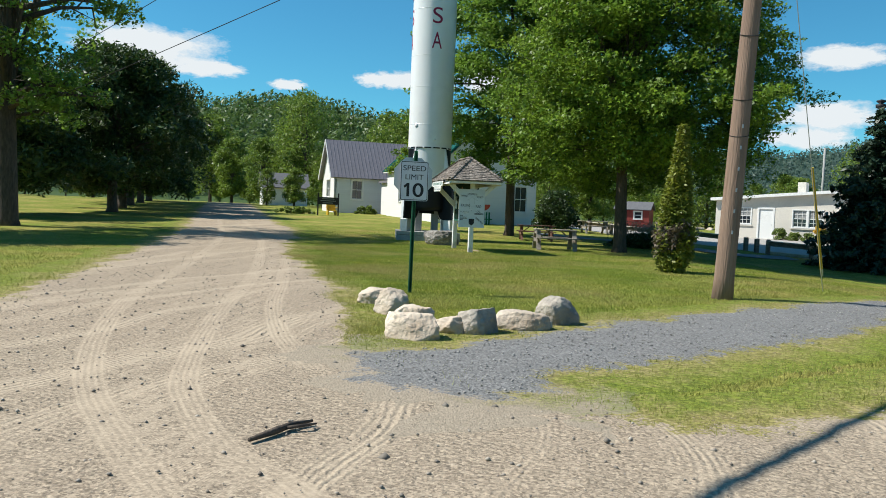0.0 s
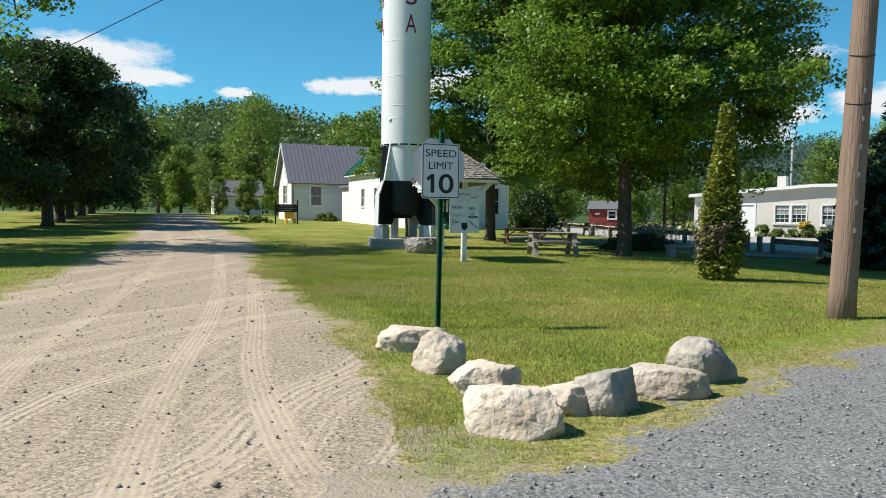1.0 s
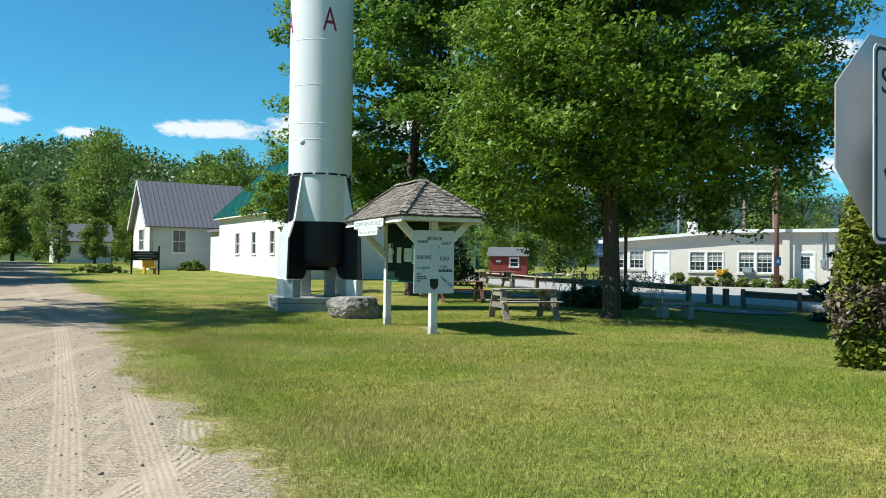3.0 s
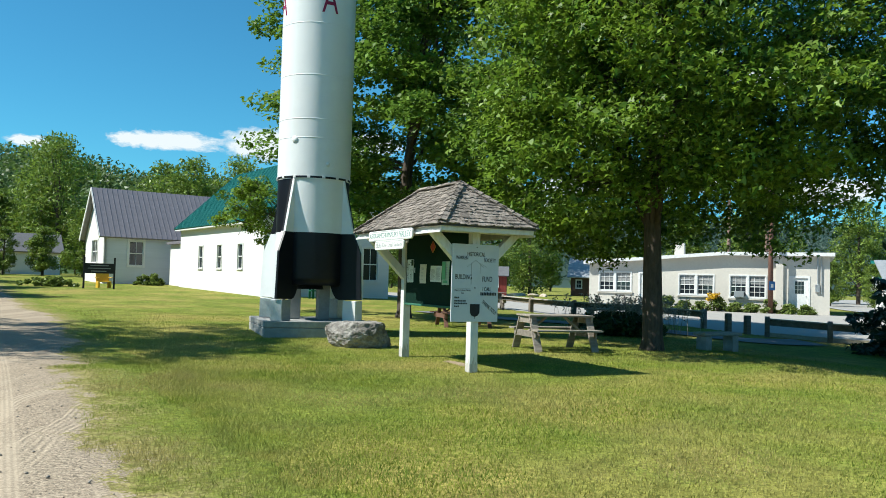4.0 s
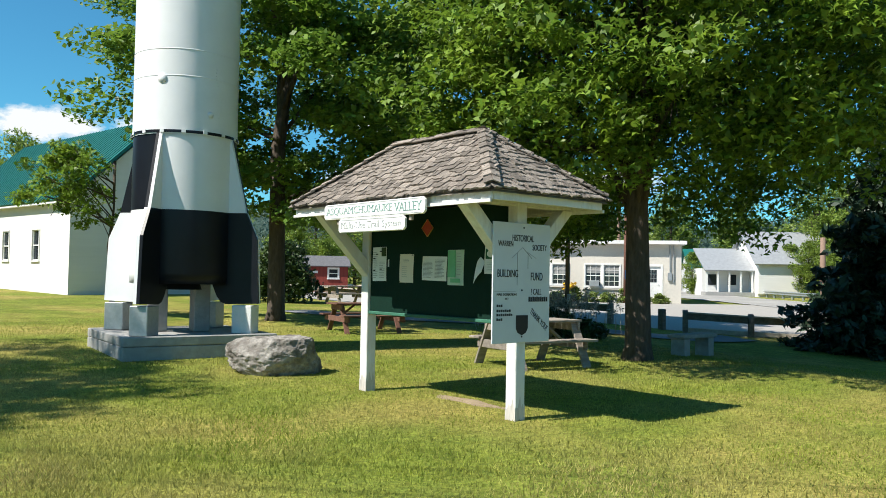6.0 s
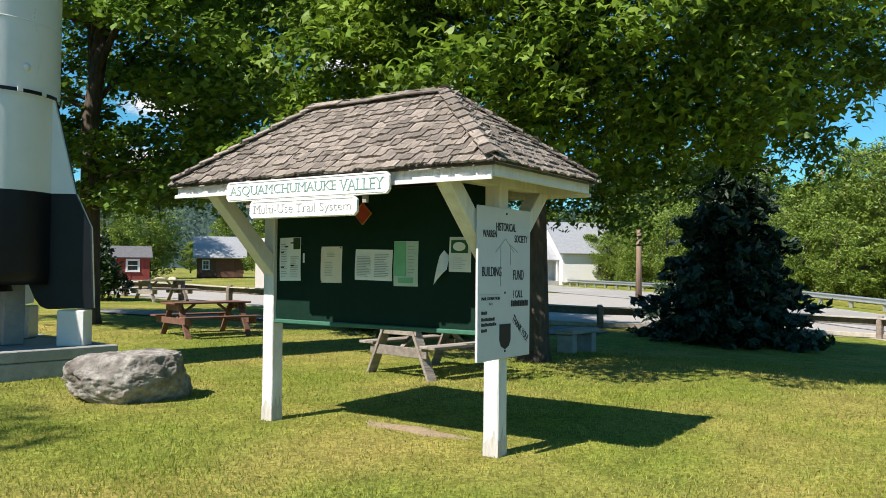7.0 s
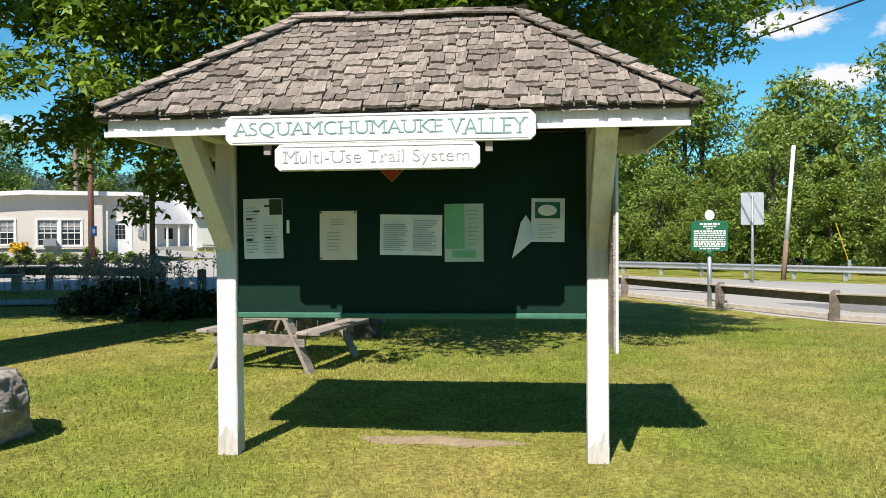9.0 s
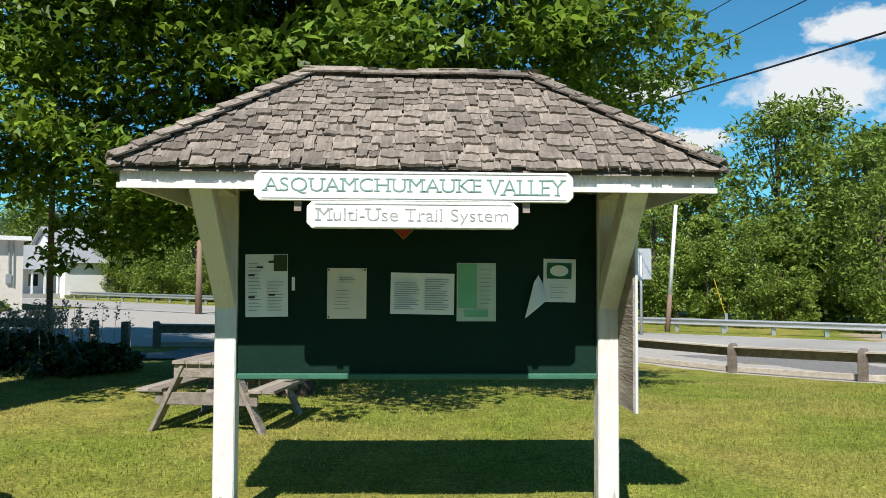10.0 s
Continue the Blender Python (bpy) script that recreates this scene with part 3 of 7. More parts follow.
    l.new(b4.outputs[0], edge_n.inputs[4])
    l.new(normal, edge_n.inputs[5])
    l.new(edge_n.outputs[1], p.inputs["Normal"])
    return m


ROAD_DIRT = surface_mat("pale_road_gravel", (0.415, 0.335, 0.245), (0.31, 0.245, 0.178), 75, track=15)
DRIVE_GRAVEL = surface_mat("blue_grey_gravel", (0.252, 0.247, 0.238), (0.155, 0.151, 0.145), 75, (0.38, 0.315, 0.235))
LAWN = mat("mown_lawn", (0.222, 0.245, 0.04), (0.126, 0.17, 0.028), 9, 0.95, 0.8, 55, spec=0.1, big=(0.30, 0.255, 0.07), big_scale=0.35)

lt, ll = LAWN.node_tree.nodes, LAWN.node_tree.links
lp = lt["Principled BSDF"]
tone_in = lp.inputs["Base Color"].links[0].from_socket
for scale, lo, hi in ((34, 0.62, 1.3), (2.2, 0.8, 1.16)):
    tuft = lt.new("ShaderNodeTexVoronoi")
    tuft.inputs["Scale"].default_value = scale
    ll.new(lt["Texture Coordinate"].outputs["Object"], tuft.inputs["Vector"])
    if scale < 10:
        tuft = lt.new("ShaderNodeTexNoise")
        tuft.inputs["Scale"].default_value, tuft.inputs["Detail"].default_value = scale, 7
        ll.new(lt["Texture Coordinate"].outputs["Object"], tuft.inputs["Vector"])
        value = tuft.outputs[0]
    else:
        split = lt.new("ShaderNodeSeparateColor")
        ll.new(tuft.outputs["Color"], split.inputs[0])
        value = split.outputs[0]
    span = lt.new("ShaderNodeMapRange")
    span.inputs[1].default_value, span.inputs[2].default_value = (0.0, 1.0) if scale > 10 else (0.35, 0.65)
    span.inputs[3].default_value, span.inputs[4].default_value = lo, hi
    ll.new(value, span.inputs[0])
    shade = lt.new("ShaderNodeHueSaturation")
    ll.new(span.outputs[0], shade.inputs["Value"])
    ll.new(tone_in, shade.inputs["Color"])
    tone_in = shade.outputs[0]
ll.new(tone_in, lp.inputs["Base Color"])

# ground: one sheet to the horizon, fine near the walk
gx = np.unique(np.concatenate([np.linspace(-3000, -200, 15), np.linspace(-200, -30, 18), np.linspace(-30, 40, 141), np.linspace(40, 200, 17), np.linspace(200, 3000, 15)]))
gy = np.unique(np.concatenate([np.linspace(-3000, -200, 15), np.linspace(-200, -20, 19), np.linspace(-20, 90, 221), np.linspace(90, 200, 12), np.linspace(200, 3000, 15)]))
mx, my = np.meshgrid(gx, gy)
gv = np.stack([mx.ravel(), my.ravel(), land(mx, my).ravel()], axis=1)
gi = np.arange(len(gx) * len(gy)).reshape(len(gy), len(gx))
gf = np.stack([gi[:-1, :-1].ravel(), gi[:-1, 1:].ravel(), gi[1:, 1:].ravel(), gi[1:, :-1].ravel()], axis=1)
tagged(new("ground", raw_mesh("ground", gv, gf, LAWN)), "mown green lawn with dry yellowish patches", "lawn", kind="structure")
overlay("road", road_field, -31, 30, -20, 100, 0.14, ROAD_DIRT, "pale dusty gravel road with tyre tracks", 0.03, 0.006, tracks=[
    [(0.1, 2.6), (-0.66, 3.86), (-1.08, 4.47), (-1.61, 5.32), (-2.1, 6.27), (-2.78, 7.97), (-3.62, 10.63), (-4.3, 13.8), (-5.6, 19.5), (-8.3, 30), (-13, 45)],
    [(0.6, 3.2), (-0.31, 4.2), (-0.65, 4.64), (-1.06, 5.43), (-1.39, 6.3), (-1.79, 7.93), (-2.3, 10.4), (-2.9, 13.8), (-4.2, 19.5), (-6.9, 30), (-11.6, 45)],
    [(-0.55, 6.75), (-1.08, 8.13), (-1.71, 10.43), (-2.35, 13.7), (-3.5, 19.2)]])
overlay("driveway", drive_field, -1.5, 20, 4.5, 25, 0.09, DRIVE_GRAVEL, "blue-grey crushed stone driveway beside the gravel road", 0.038, 0.006, over=road_field)
overlay("parking_lot", lambda x, y: inside(LOT_EDGE, x, y) + 0.1 * ripple(x, y, 2.5, 7), 3, 37, 15, 73, 0.3, LOT, "pale gravel parking lot in front of the block building", 0.025)


def strip(pts, half, dz=0.0, shift=0.0):
    """A flat band along a line on the ground."""
    g = Geo()
    v = []
    for i, p in enumerate(pts):
        a, b = Vector(pts[max(i - 1, 0)]), Vector(pts[min(i + 1, len(pts) - 1)])
        d = (b - a).normalized()
        nrm = Vector((d.y, -d.x))
        c = Vector(p) + nrm * shift
        for k in range(7):
            q = c + nrm * half * (k / 3 - 1)
            v.append((q.x, q.y, float(land(q.x, q.y)) + dz))
    g.add(v, [(7 * i + k, 7 * i + k + 1, 7 * i + k + 8, 7 * i + k + 7) for i in range(len(pts) - 1) for k in range(6)])
    return g


HIGHWAY = spline([(-6, -45), (5, -20), (14, 0.5), (19.5, 12), (24.7, 24), (29.2, 34), (37, 50), (53, 76), (100, 130)], 10)
tagged(new("highway", mesh_of("highway", strip(HIGHWAY, 3.4, 0.045), ASPHALT)), "worn grey asphalt highway", "road", kind="structure")
for side, sh in (("near", -3.1), ("far", 3.1)):
    tagged(new("road_line_" + side, mesh_of("road_line", strip(HIGHWAY, 0.06, 0.05, sh), LINE_WHITE)), "white painted edge line on the highway", "road line", kind="structure")

WALKWAY = mat("grey_walkway", (0.20, 0.20, 0.205), (0.15, 0.15, 0.155), 26, 0.9, 0.3, 60, big=(0.24, 0.24, 0.24), big_scale=0.7)
way = spline([(14.6, 35.3), (12.2, 35.3), (10.4, 37.4), (8.3, 39.4), (6.3, 41.2), (4.6, 44.5)], 8)
tagged(new("walkway", mesh_of("walkway", strip(way, 0.75, 0.03), WALKWAY)), "narrow grey paved walkway through the lawn", "path", kind="structure")

# ---- trees ----


def leaf_cloud(centres, radii, counts, size, flat=0.7, seed=1, aspect=1.5, toss=0.75, three=False, lobed=False):
    """Small folded leaves round each centre: arrays of points and quads, or three-lobed leaves."""
    r = np.random.RandomState(seed)
    c = np.repeat(np.asarray(centres, dtype=float), counts, axis=0)
    rad = np.repeat(np.asarray(radii, dtype=float), counts)
    d = r.normal(size=c.shape)
    d /= np.linalg.norm(d, axis=1)[:, None]
    d *= (r.uniform(0.25, 1.0, len(c)) ** 0.6 * rad)[:, None]
    d[:, 2] *= flat
    p = c + d
    nrm = r.normal(size=c.shape) * toss + np.array([-0.25, 0, 0.9])
    nrm /= np.linalg.norm(nrm, axis=1)[:, None]
    a = np.cross(nrm, r.normal(size=c.shape))
    a /= np.linalg.norm(a, axis=1)[:, None]
    b = np.cross(nrm, a)
    s = (size * r.uniform(0.6, 1.3, len(c)))[:, None]
    v = np.stack([p - a * s * aspect * 0.5, p - b * s * 0.5 + nrm * s * 0.12, p + a * s * aspect * 0.5, p + b * s * 0.5 + nrm * s * 0.12], axis=1)
    if lobed:
        # stalk end, side lobes with notches, long middle lobe; the tip hangs
        hang = nrm * 0.0 + np.array([0, 0, -1.0])
        pts = [(-0.42, 0, 0.0), (-0.22, -0.62, -0.06), (0.12, -0.2, 0.05), (0.62, 0, -0.16), (0.12, 0.2, 0.05), (-0.22, 0.62, -0.06)]
        v = np.stack([p + a * s * u + b * s * w + nrm * s * k + hang * s * max(0, u) * 0.35 for u, w, k in pts], axis=1)
        return v.reshape(-1, 3), np.arange(6 * len(v)).reshape(-1, 6)
    if three:
        return v[:, :3].reshape(-1, 3), np.arange(3 * len(v)).reshape(-1, 3)
    v = v.reshape(-1, 3)
    return v, np.arange(len(v)).reshape(-1, 4)


def crown_centres(n, rx, ry, z0, z1, seed, belly=0.4, hollow=0.55, tuck=0.55, wobble=1.0):
    """Clump centres in a crown that is widest at belly, mostly near its skin."""
    r = np.random.RandomState(seed)
    out = []
    while len(out) < n:
        u = r.uniform(0, 1)
        w = (1 - ((u - belly) / (1 - belly)) ** 2) ** 0.5 if u > belly else (1 - tuck * ((belly - u) / belly) ** 2)
        a, k = r.uniform(0, 6.283), r.uniform(hollow, 1.0) if r.uniform() < 0.8 else r.uniform(0, hollow)
        k *= 1 + wobble * (0.13 * math.sin(a * 3 + seed) + 0.1 * math.sin(a * 5 + 2 * seed + u * 5))
        out.append((rx * w * k * math.cos(a), ry * w * k * math.sin(a), z0 + (z1 - z0) * u))
    return np.array(out)


def tree(name, label, x, y, height, rx, ry, z0, trunk_r, leaf, clumps, per, clump_r, size, seed, bark=BARK, fork=0.3, limbs=22, belly=0.4, hollow=0.55, flat=0.7, group="", shift=(0, 0, 0), toss=0.75, aspect=1.5, masses=0, three=False, lobed=False, spread=0.72, tuck=0.55, wobble=1.0, lift=0.26, droop=(0, 0)):
    t = thing(name, label, "tree", at(x, y), group)
    r = np.random.RandomState(seed + 50)
    c = crown_centres(clumps, rx, ry, z0, height - clump_r * 0.5, seed, belly, hollow, tuck, wobble)
    if masses:
        # sprays: flat groups of clumps at the ends of the boughs, with gaps between them
        c = crown_centres(masses, rx, ry, z0, height - clump_r * 0.5, seed, belly, hollow, tuck, wobble)
        c = np.repeat(c, clumps // masses, axis=0)
        out = c[:, :2] / (np.linalg.norm(c[:, :2], axis=1)[:, None] + 0.5)
        push = r.normal(size=c.shape) * np.array([spread, spread, lift * spread])
        push[:, 2] -= 0.3 * np.sum(push[:, :2] * out, axis=1)
        c = c + push
    c[:, 2] += droop[0] * c[:, 0] + droop[1] * c[:, 1]
    c = c + np.array(shift)
    g = Geo()
    sway = [(0, 0, -0.15), (0.02, 0, 0.25), (0.05 * r.normal(), 0.05 * r.normal(), fork * height), (0.25 * r.normal(), 0.25 * r.normal(), 0.62 * height), (0.3 * r.normal(), 0.3 * r.normal(), 0.9 * height)]
    g.tube(sway, [trunk_r * 1.5, trunk_r * 1.08, trunk_r * 0.85, trunk_r * 0.4, 0.04], 12)
    pick = c[r.permutation(len(c))[:limbs]]
    for q in pick:
        h = min(max(fork * height * r.uniform(0.8, 2.3), 1.6), q[2] * 0.9)
        p0 = Vector((0, 0, h))
        p2 = Vector(q)
        mid = p0.lerp(p2, 0.5) + Vector((0, 0, 0.08 * (p2 - p0).length))
        rr = trunk_r * r.uniform(0.2, 0.42)
        g.tube([p0, mid, p2], [rr, rr * 0.55, 0.02], 6)
        for _ in range(3):
            e = mid.lerp(p2, r.uniform(0.1, 0.9))
            g.tube([e, e + Vector(r.normal(size=3)) * clump_r * 0.9], [rr * 0.28, 0.008], 4, False)
    part("trunk", g, bark, t, smooth=True)
    v, f = leaf_cloud(c, np.full(len(c), clump_r) * r.uniform(0.7, 1.25, len(c)), per, size, flat, seed, aspect, toss, three, lobed)
    part("crown", raw_mesh("crown", v, f, leaf), leaf, t)
    return t


tree("maple_tree", "broad spreading maple tree with yellow-green leaves", 6.3, 30.2, 11.6, 4.75, 5.5, 2.75, 0.22, MAPLE_LEAF, 2100, 84, 0.58, 0.114, 3, fork=0.24, limbs=46, belly=0.2, flat=0.55, toss=0.55, hollow=0.62, masses=420, spread=0.5, tuck=0.35, wobble=0.45, lift=0.45, droop=(0.05, -0.12), lobed=True, shift=(0.55, -0.1, 0))
tree("ash_tree", "tall green tree with leafy crown behind the rocket", 2.8, 40.4, 15.5, 5.4, 5.2, 3.0, 0.22, ASH_LEAF, 1100, 120, 0.74, 0.12, 5, fork=0.3, limbs=20, belly=0.4, flat=0.45, toss=0.55, masses=220, spread=0.66, shift=(1.1, 0, 0))
tree("young_tree", "young leafy tree in front of the white building", -1.0, 43.0, 4.7, 0.95, 0.95, 2.6, 0.07, MAPLE_LEAF, 48, 84, 0.36, 0.11, 6, fork=0.4, limbs=12, masses=12, spread=0.42, lobed=True, shift=(-0.75, 0, 0))
tree("roadside_tree", "tall roadside tree with a stout forked trunk and ragged open crown", -17.3, 31.6, 17.5, 4.0, 4.6, 4.4, 0.42, ASH_LEAF, 220, 100, 0.7, 0.13, 11, limbs=34, belly=0.45, hollow=0.3, flat=0.6, group="trees along the road", masses=50, spread=0.8)
for i, (x, y, h, rr, z0, sd) in enumerate([(-19.5, 24.5, 11.0, 3.4, 3.4, 17), (-23.5, 41.5, 8.2, 3.7, 2.0, 18), (-21.3, 50.2, 10.2, 4.2, 2.0, 12), (-24.3, 58.6, 11.0, 4.6, 1.9, 13), (-27.4, 67.5, 11.4, 4.8, 1.9, 14), (-30.4, 77, 12, 5.0, 2.0, 15), (-33.5, 87, 12.5, 5.2, 2.0, 16)]):
    tree("roadside_tree", "dense dark green roadside tree with a stout trunk", x, y, h, rr, rr, z0, 0.42 if i < 2 else 0.3, ROW_LEAF, 210, 180, 1.0, 0.2 if i < 1 else 0.24, sd, three=True, limbs=20, belly=0.35, hollow=0.6, group="trees along the road", masses=42, spread=1.1)


def conifer(name, label, x, y, height, radius, leaf, seed, tiers=26, per=26, z0=0.25):
    """Whorls of drooping boughs with needle sprays."""
    t = thing(name, label, "tree", at(x, y))
    r = np.random.RandomState(seed)
    part("trunk", Geo().tube([(0, 0, -0.1), (0, 0, height * 0.5), (0, 0, height)], [0.16, 0.09, 0.01], 8), BARK, t, smooth=True)
    vs, cs = [], []
    g = Geo()
    for i in range(tiers):
        u = i / (tiers - 1)
        z = z0 + (height - z0) * u
        reach = radius * (1 - u) ** 0.85 + 0.12
        nb = int(7 + 9 * (1 - u))
        for k in range(nb):
            a = 6.283 * (k + r.uniform(-0.3, 0.3)) / nb + i
            L = reach * r.uniform(0.62, 1.15)
            tip = Vector((L * math.cos(a), L * math.sin(a), max(0.06, z - 0.16 * L + 0.12 * r.normal())))
            g.tube([(0, 0, z), tip], [0.02, 0.004], 4, False)
            m = max(3, int(per * L / radius))
            for s in np.linspace(0.15, 1, m):
                cs.append(Vector((0, 0, z)).lerp(tip, s) + Vector(r.normal(size=3)) * 0.05)
    part("boughs", g, BARK, t)
    v, f = leaf_cloud(np.array(cs), np.full(len(cs), 0.16), 5, 0.12, 0.6, seed, 2.6)
    part("needles", raw_mesh("needles", v, f, leaf), leaf, t)
    return t


conifer("spruce_tree", "dark green spruce tree with boughs down to the grass", 16.4, 32.0, 6.0, 2.35, SPRUCE_LEAF, 4, 24, 30)

# arborvitae: a slim upright cone, browned low on one side
cy = thing("arborvitae", "slim yellow-green arborvitae browning near its foot", "tree", at(5.75, 20.35))
part("trunk", Geo().tube([(0, 0, -0.1), (0.03, 0, 1.0), (0.1, 0, 3.2)], [0.09, 0.06, 0.01], 8), BARK, cy, smooth=True)
rs = np.random.RandomState(8)
cc, dry = [], []
for i in range(520):
    u = rs.uniform(0, 1) ** 1.25
    w = 0.58 * (1 - u) ** 1.05 * min(1.0, 0.4 + 3.0 * u)
    a, k = rs.uniform(0, 6.283), rs.uniform(0.55, 1.05)
    q = (w * k * math.cos(a) + 0.1 * u, w * k * math.sin(a), 0.12 + 3.3 * u)
    (dry if 0.5 < q[2] < 1.25 and math.cos(a - 3.9) > 0.1 and rs.uniform() < 0.75 else cc).append(q)
v, f = leaf_cloud(np.array(cc), np.full(len(cc), 0.16), 34, 0.055, 1.6, 8, 2.0)
part("crown", raw_mesh("crown", v, f, CEDAR_LEAF), CEDAR_LEAF, cy)
v, f = leaf_cloud(np.array(dry), np.full(len(dry), 0.13), 34, 0.05, 1.6, 9, 2.2)
part("dry_foliage", raw_mesh("dry_foliage", v, f, CEDAR_DRY), CEDAR_DRY, cy, "browned dry foliage")

# ---- the rocket ----
RX, RY = -0.94, 33.83
RZ = float(land(RX, RY)) + 0.05
PED_TURN = 6.0
ped = thing("pedestal", "grey weathered pedestal of stacked timbers under the rocket", "pedestal", pose(RX, RY, RZ, 0, 0, PED_TURN))
for lvl in range(2):
    z0 = -0.1 if lvl == 0 else 0.148
    z1 = 0.14 if lvl == 0 else 0.295
    for s in (-1, 1):
        part("timber", Geo().box(-1.27, 1.27, s * 1.19 - 0.07, s * 1.19 + 0.07, z0, z1), CONCRETE, ped, bevel=0.012)
        part("timber", Geo().box(s * 1.19 - 0.07, s * 1.19 + 0.07, -1.115, 1.115, z0, z1), CONCRETE, ped, bevel=0.012)
part("slab", Geo().box(-1.115, 1.115, -1.115, 1.115, -0.1, 0.28), CONCRETE, ped)

rocket = thing("rocket", "tall white rocket with black and white chequered tail fins, standing upright", "rocket", pose(RX, RY, RZ))
body = Geo().lathe([(0.885, 3.62), (0.885, 6.2), (0.885, 9.0), (0.885, 13.0), (0.885, 16.0), (0.62, 18.0), (0.25, 19.6), (0.02, 20.4)], 72)
part("body", body, ROCKET_WHITE, rocket, smooth=True)
fin_az = [radians(PED_TURN + 45 + 90 * k) for k in range(4)]
# tail skirt in quarters between the fins: white or black, swapped at mid height
for k in range(4):
    a0 = fin_az[k]
    up, low = (ROCKET_WHITE, ROCKET_BLACK) if k in (0, 2) else (ROCKET_BLACK, ROCKET_WHITE)
    part("tail_panel", Geo().lathe([(0.87, 2.36), (0.87, 3.0), (0.87, 3.66)], 18, a0, a0 + math.pi / 2), up, rocket, "tail skin panel, upper half", smooth=True)
    part("tail_panel", Geo().lathe([(0.72, 1.12), (0.86, 1.12), (0.872, 1.3), (0.872, 2.36)], 18, a0, a0 + math.pi / 2), low, rocket, "tail skin panel, lower half", smooth=True)
part("engine_bell", Geo().lathe([(0.3, 1.3), (0.34, 1.15), (0.37, 1.02)], 24), ROCKET_BLACK, rocket, smooth=True)
part("tail_floor", Geo().lathe([(0.02, 1.3), (0.86, 1.3)], 24), ROCKET_BLACK, rocket)


def fin_face(side, z_low, z_high, th):
    """One half of a fin's thickness between two heights; x runs outwards."""
    if z_low > 2:
        poly = [(0.80, 3.66), (0.885, 3.66), (1.19, 2.36), (0.80, 2.36)]
    else:
        poly = [(0.80, 2.36), (1.19, 2.36), (1.40, 1.90), (1.45, 0.80), (0.86, 0.78), (0.76, 0.82), (0.68, 0.93), (0.60, 1.12), (0.46, 1.16), (0.46, 1.28), (0.80, 1.3)]
    return Geo().prism(poly, 0.0 if side > 0 else -th, th if side > 0 else 0.0)


for k, az in enumerate(fin_az):
    m = Matrix.Rotation(az, 4, "Z")
    fin = thing("fin", "", "", None)
    fin.parent = rocket
    for key in list(fin.keys()):
        del fin[key]
    for side in (1, -1):
        q = k if side > 0 else (k - 1) % 4
        up, low = (ROCKET_WHITE, ROCKET_BLACK) if q in (0, 2) else (ROCKET_BLACK, ROCKET_WHITE)
        part("fin_side", fin_face(side, 2.3, 3.7, 0.055).move(m), up, fin)
        part("fin_side", fin_face(side, 0.8, 2.3, 0.055).move(m), low, fin)
    part("fin_foot", Geo().box(1.02, 1.38, -0.16, 0.16, 0.285, 0.77).move(m), GALV if k != 3 else WHITE_PAINT, rocket, "sheet-metal box under a fin", bevel=0.012)
for sx, sy in ((-0.35, 0.2), (0.3, -0.1)):
    part("pillar", Geo().box(sx - 0.14, sx + 0.14, sy - 0.14, sy + 0.14, 0.285, 1.24).move(Matrix.Rotation(radians(PED_TURN), 4, "Z")), CONCRETE, rocket, "grey steel pillar under the tail", bevel=0.012)
part("band", Geo().lathe([(0.888, 3.64), (0.9, 3.645), (0.9, 3.685), (0.888, 3.69)], 72), ROCKET_BLACK, rocket, "black band with bolts")
for k in range(16):
    a = 2 * math.pi * (k + 0.4) / 16
    part("clamp", Geo().box(0.892, 0.912, -0.035, 0.035, 3.64, 3.695).move(Matrix.Rotation(a, 4, "Z")), ROCKET_WHITE, rocket)
for z in (4.6, 5.05, 6.1, 7.35, 9.2, 11.0):
    part("seam", Geo().lathe([(0.884, z - 0.012), (0.890, z - 0.006), (0.890, z + 0.006), (0.884, z + 0.012)], 72), ROCKET_WHITE, rocket, smooth=True)
rivet = mesh_of("rivet", Geo().lathe([(0.013, 0), (0.009, 0.007), (0.001, 0.009)], 8), ROCKET_WHITE)
for k in range(16):
    a = radians(-65 + 4 * math.sin(k * 0.35))
    o = part("rivet", rivet, ROCKET_WHITE, rocket)
    o.matrix_basis = Matrix.Rotation(a, 4, "Z") @ Matrix.Translation((0.884, 0, 3.95 + 0.055 * k)) @ Matrix.Rotation(radians(90), 4, "Y")
for a, z, r in ((-128, 4.55, 0.085), (-75, 3.98, 0.055)):
    mm = Matrix.Rotation(radians(a), 4, "Z") @ Matrix.Translation((0.882, 0, z)) @ Matrix.Rotation(radians(90), 4, "Y")
    part("port_cover", Geo().lathe([(r, 0), (r * 0.9, 0.02), (0.001, 0.024)], 16).move(mm), ROCKET_WHITE, rocket, "small round cover plate", smooth=True)


def wrap(g, radius, az):
    """Bend flat letters round the body."""
    g.v = [((radius - y) * math.cos(az + x / radius), (radius - y) * math.sin(az + x / radius), z) for x, y, z in g.v]
    return g


def finer(g):
    """Split letters' long faces, so that they can bend."""
    bm = bmesh.new()
    vs = [bm.verts.new(p) for p in g.v]
    for q in g.f:
        if len(set(q)) > 2:
            try:
                bm.faces.new([vs[i] for i in q])
            except ValueError:
                pass
    bmesh.ops.triangulate(bm, faces=bm.faces[:])
    for _ in range(2):
        bmesh.ops.subdivide_edges(bm, edges=[e for e in bm.edges if e.calc_length() > 0.12], cuts=1)
        bmesh.ops.triangulate(bm, faces=bm.faces[:])
    bm.verts.index_update()
    h = Geo().add([p.co[:] for p in bm.verts], [[q.index for q in fc.verts] for fc in bm.faces])
    bm.free()
    return h


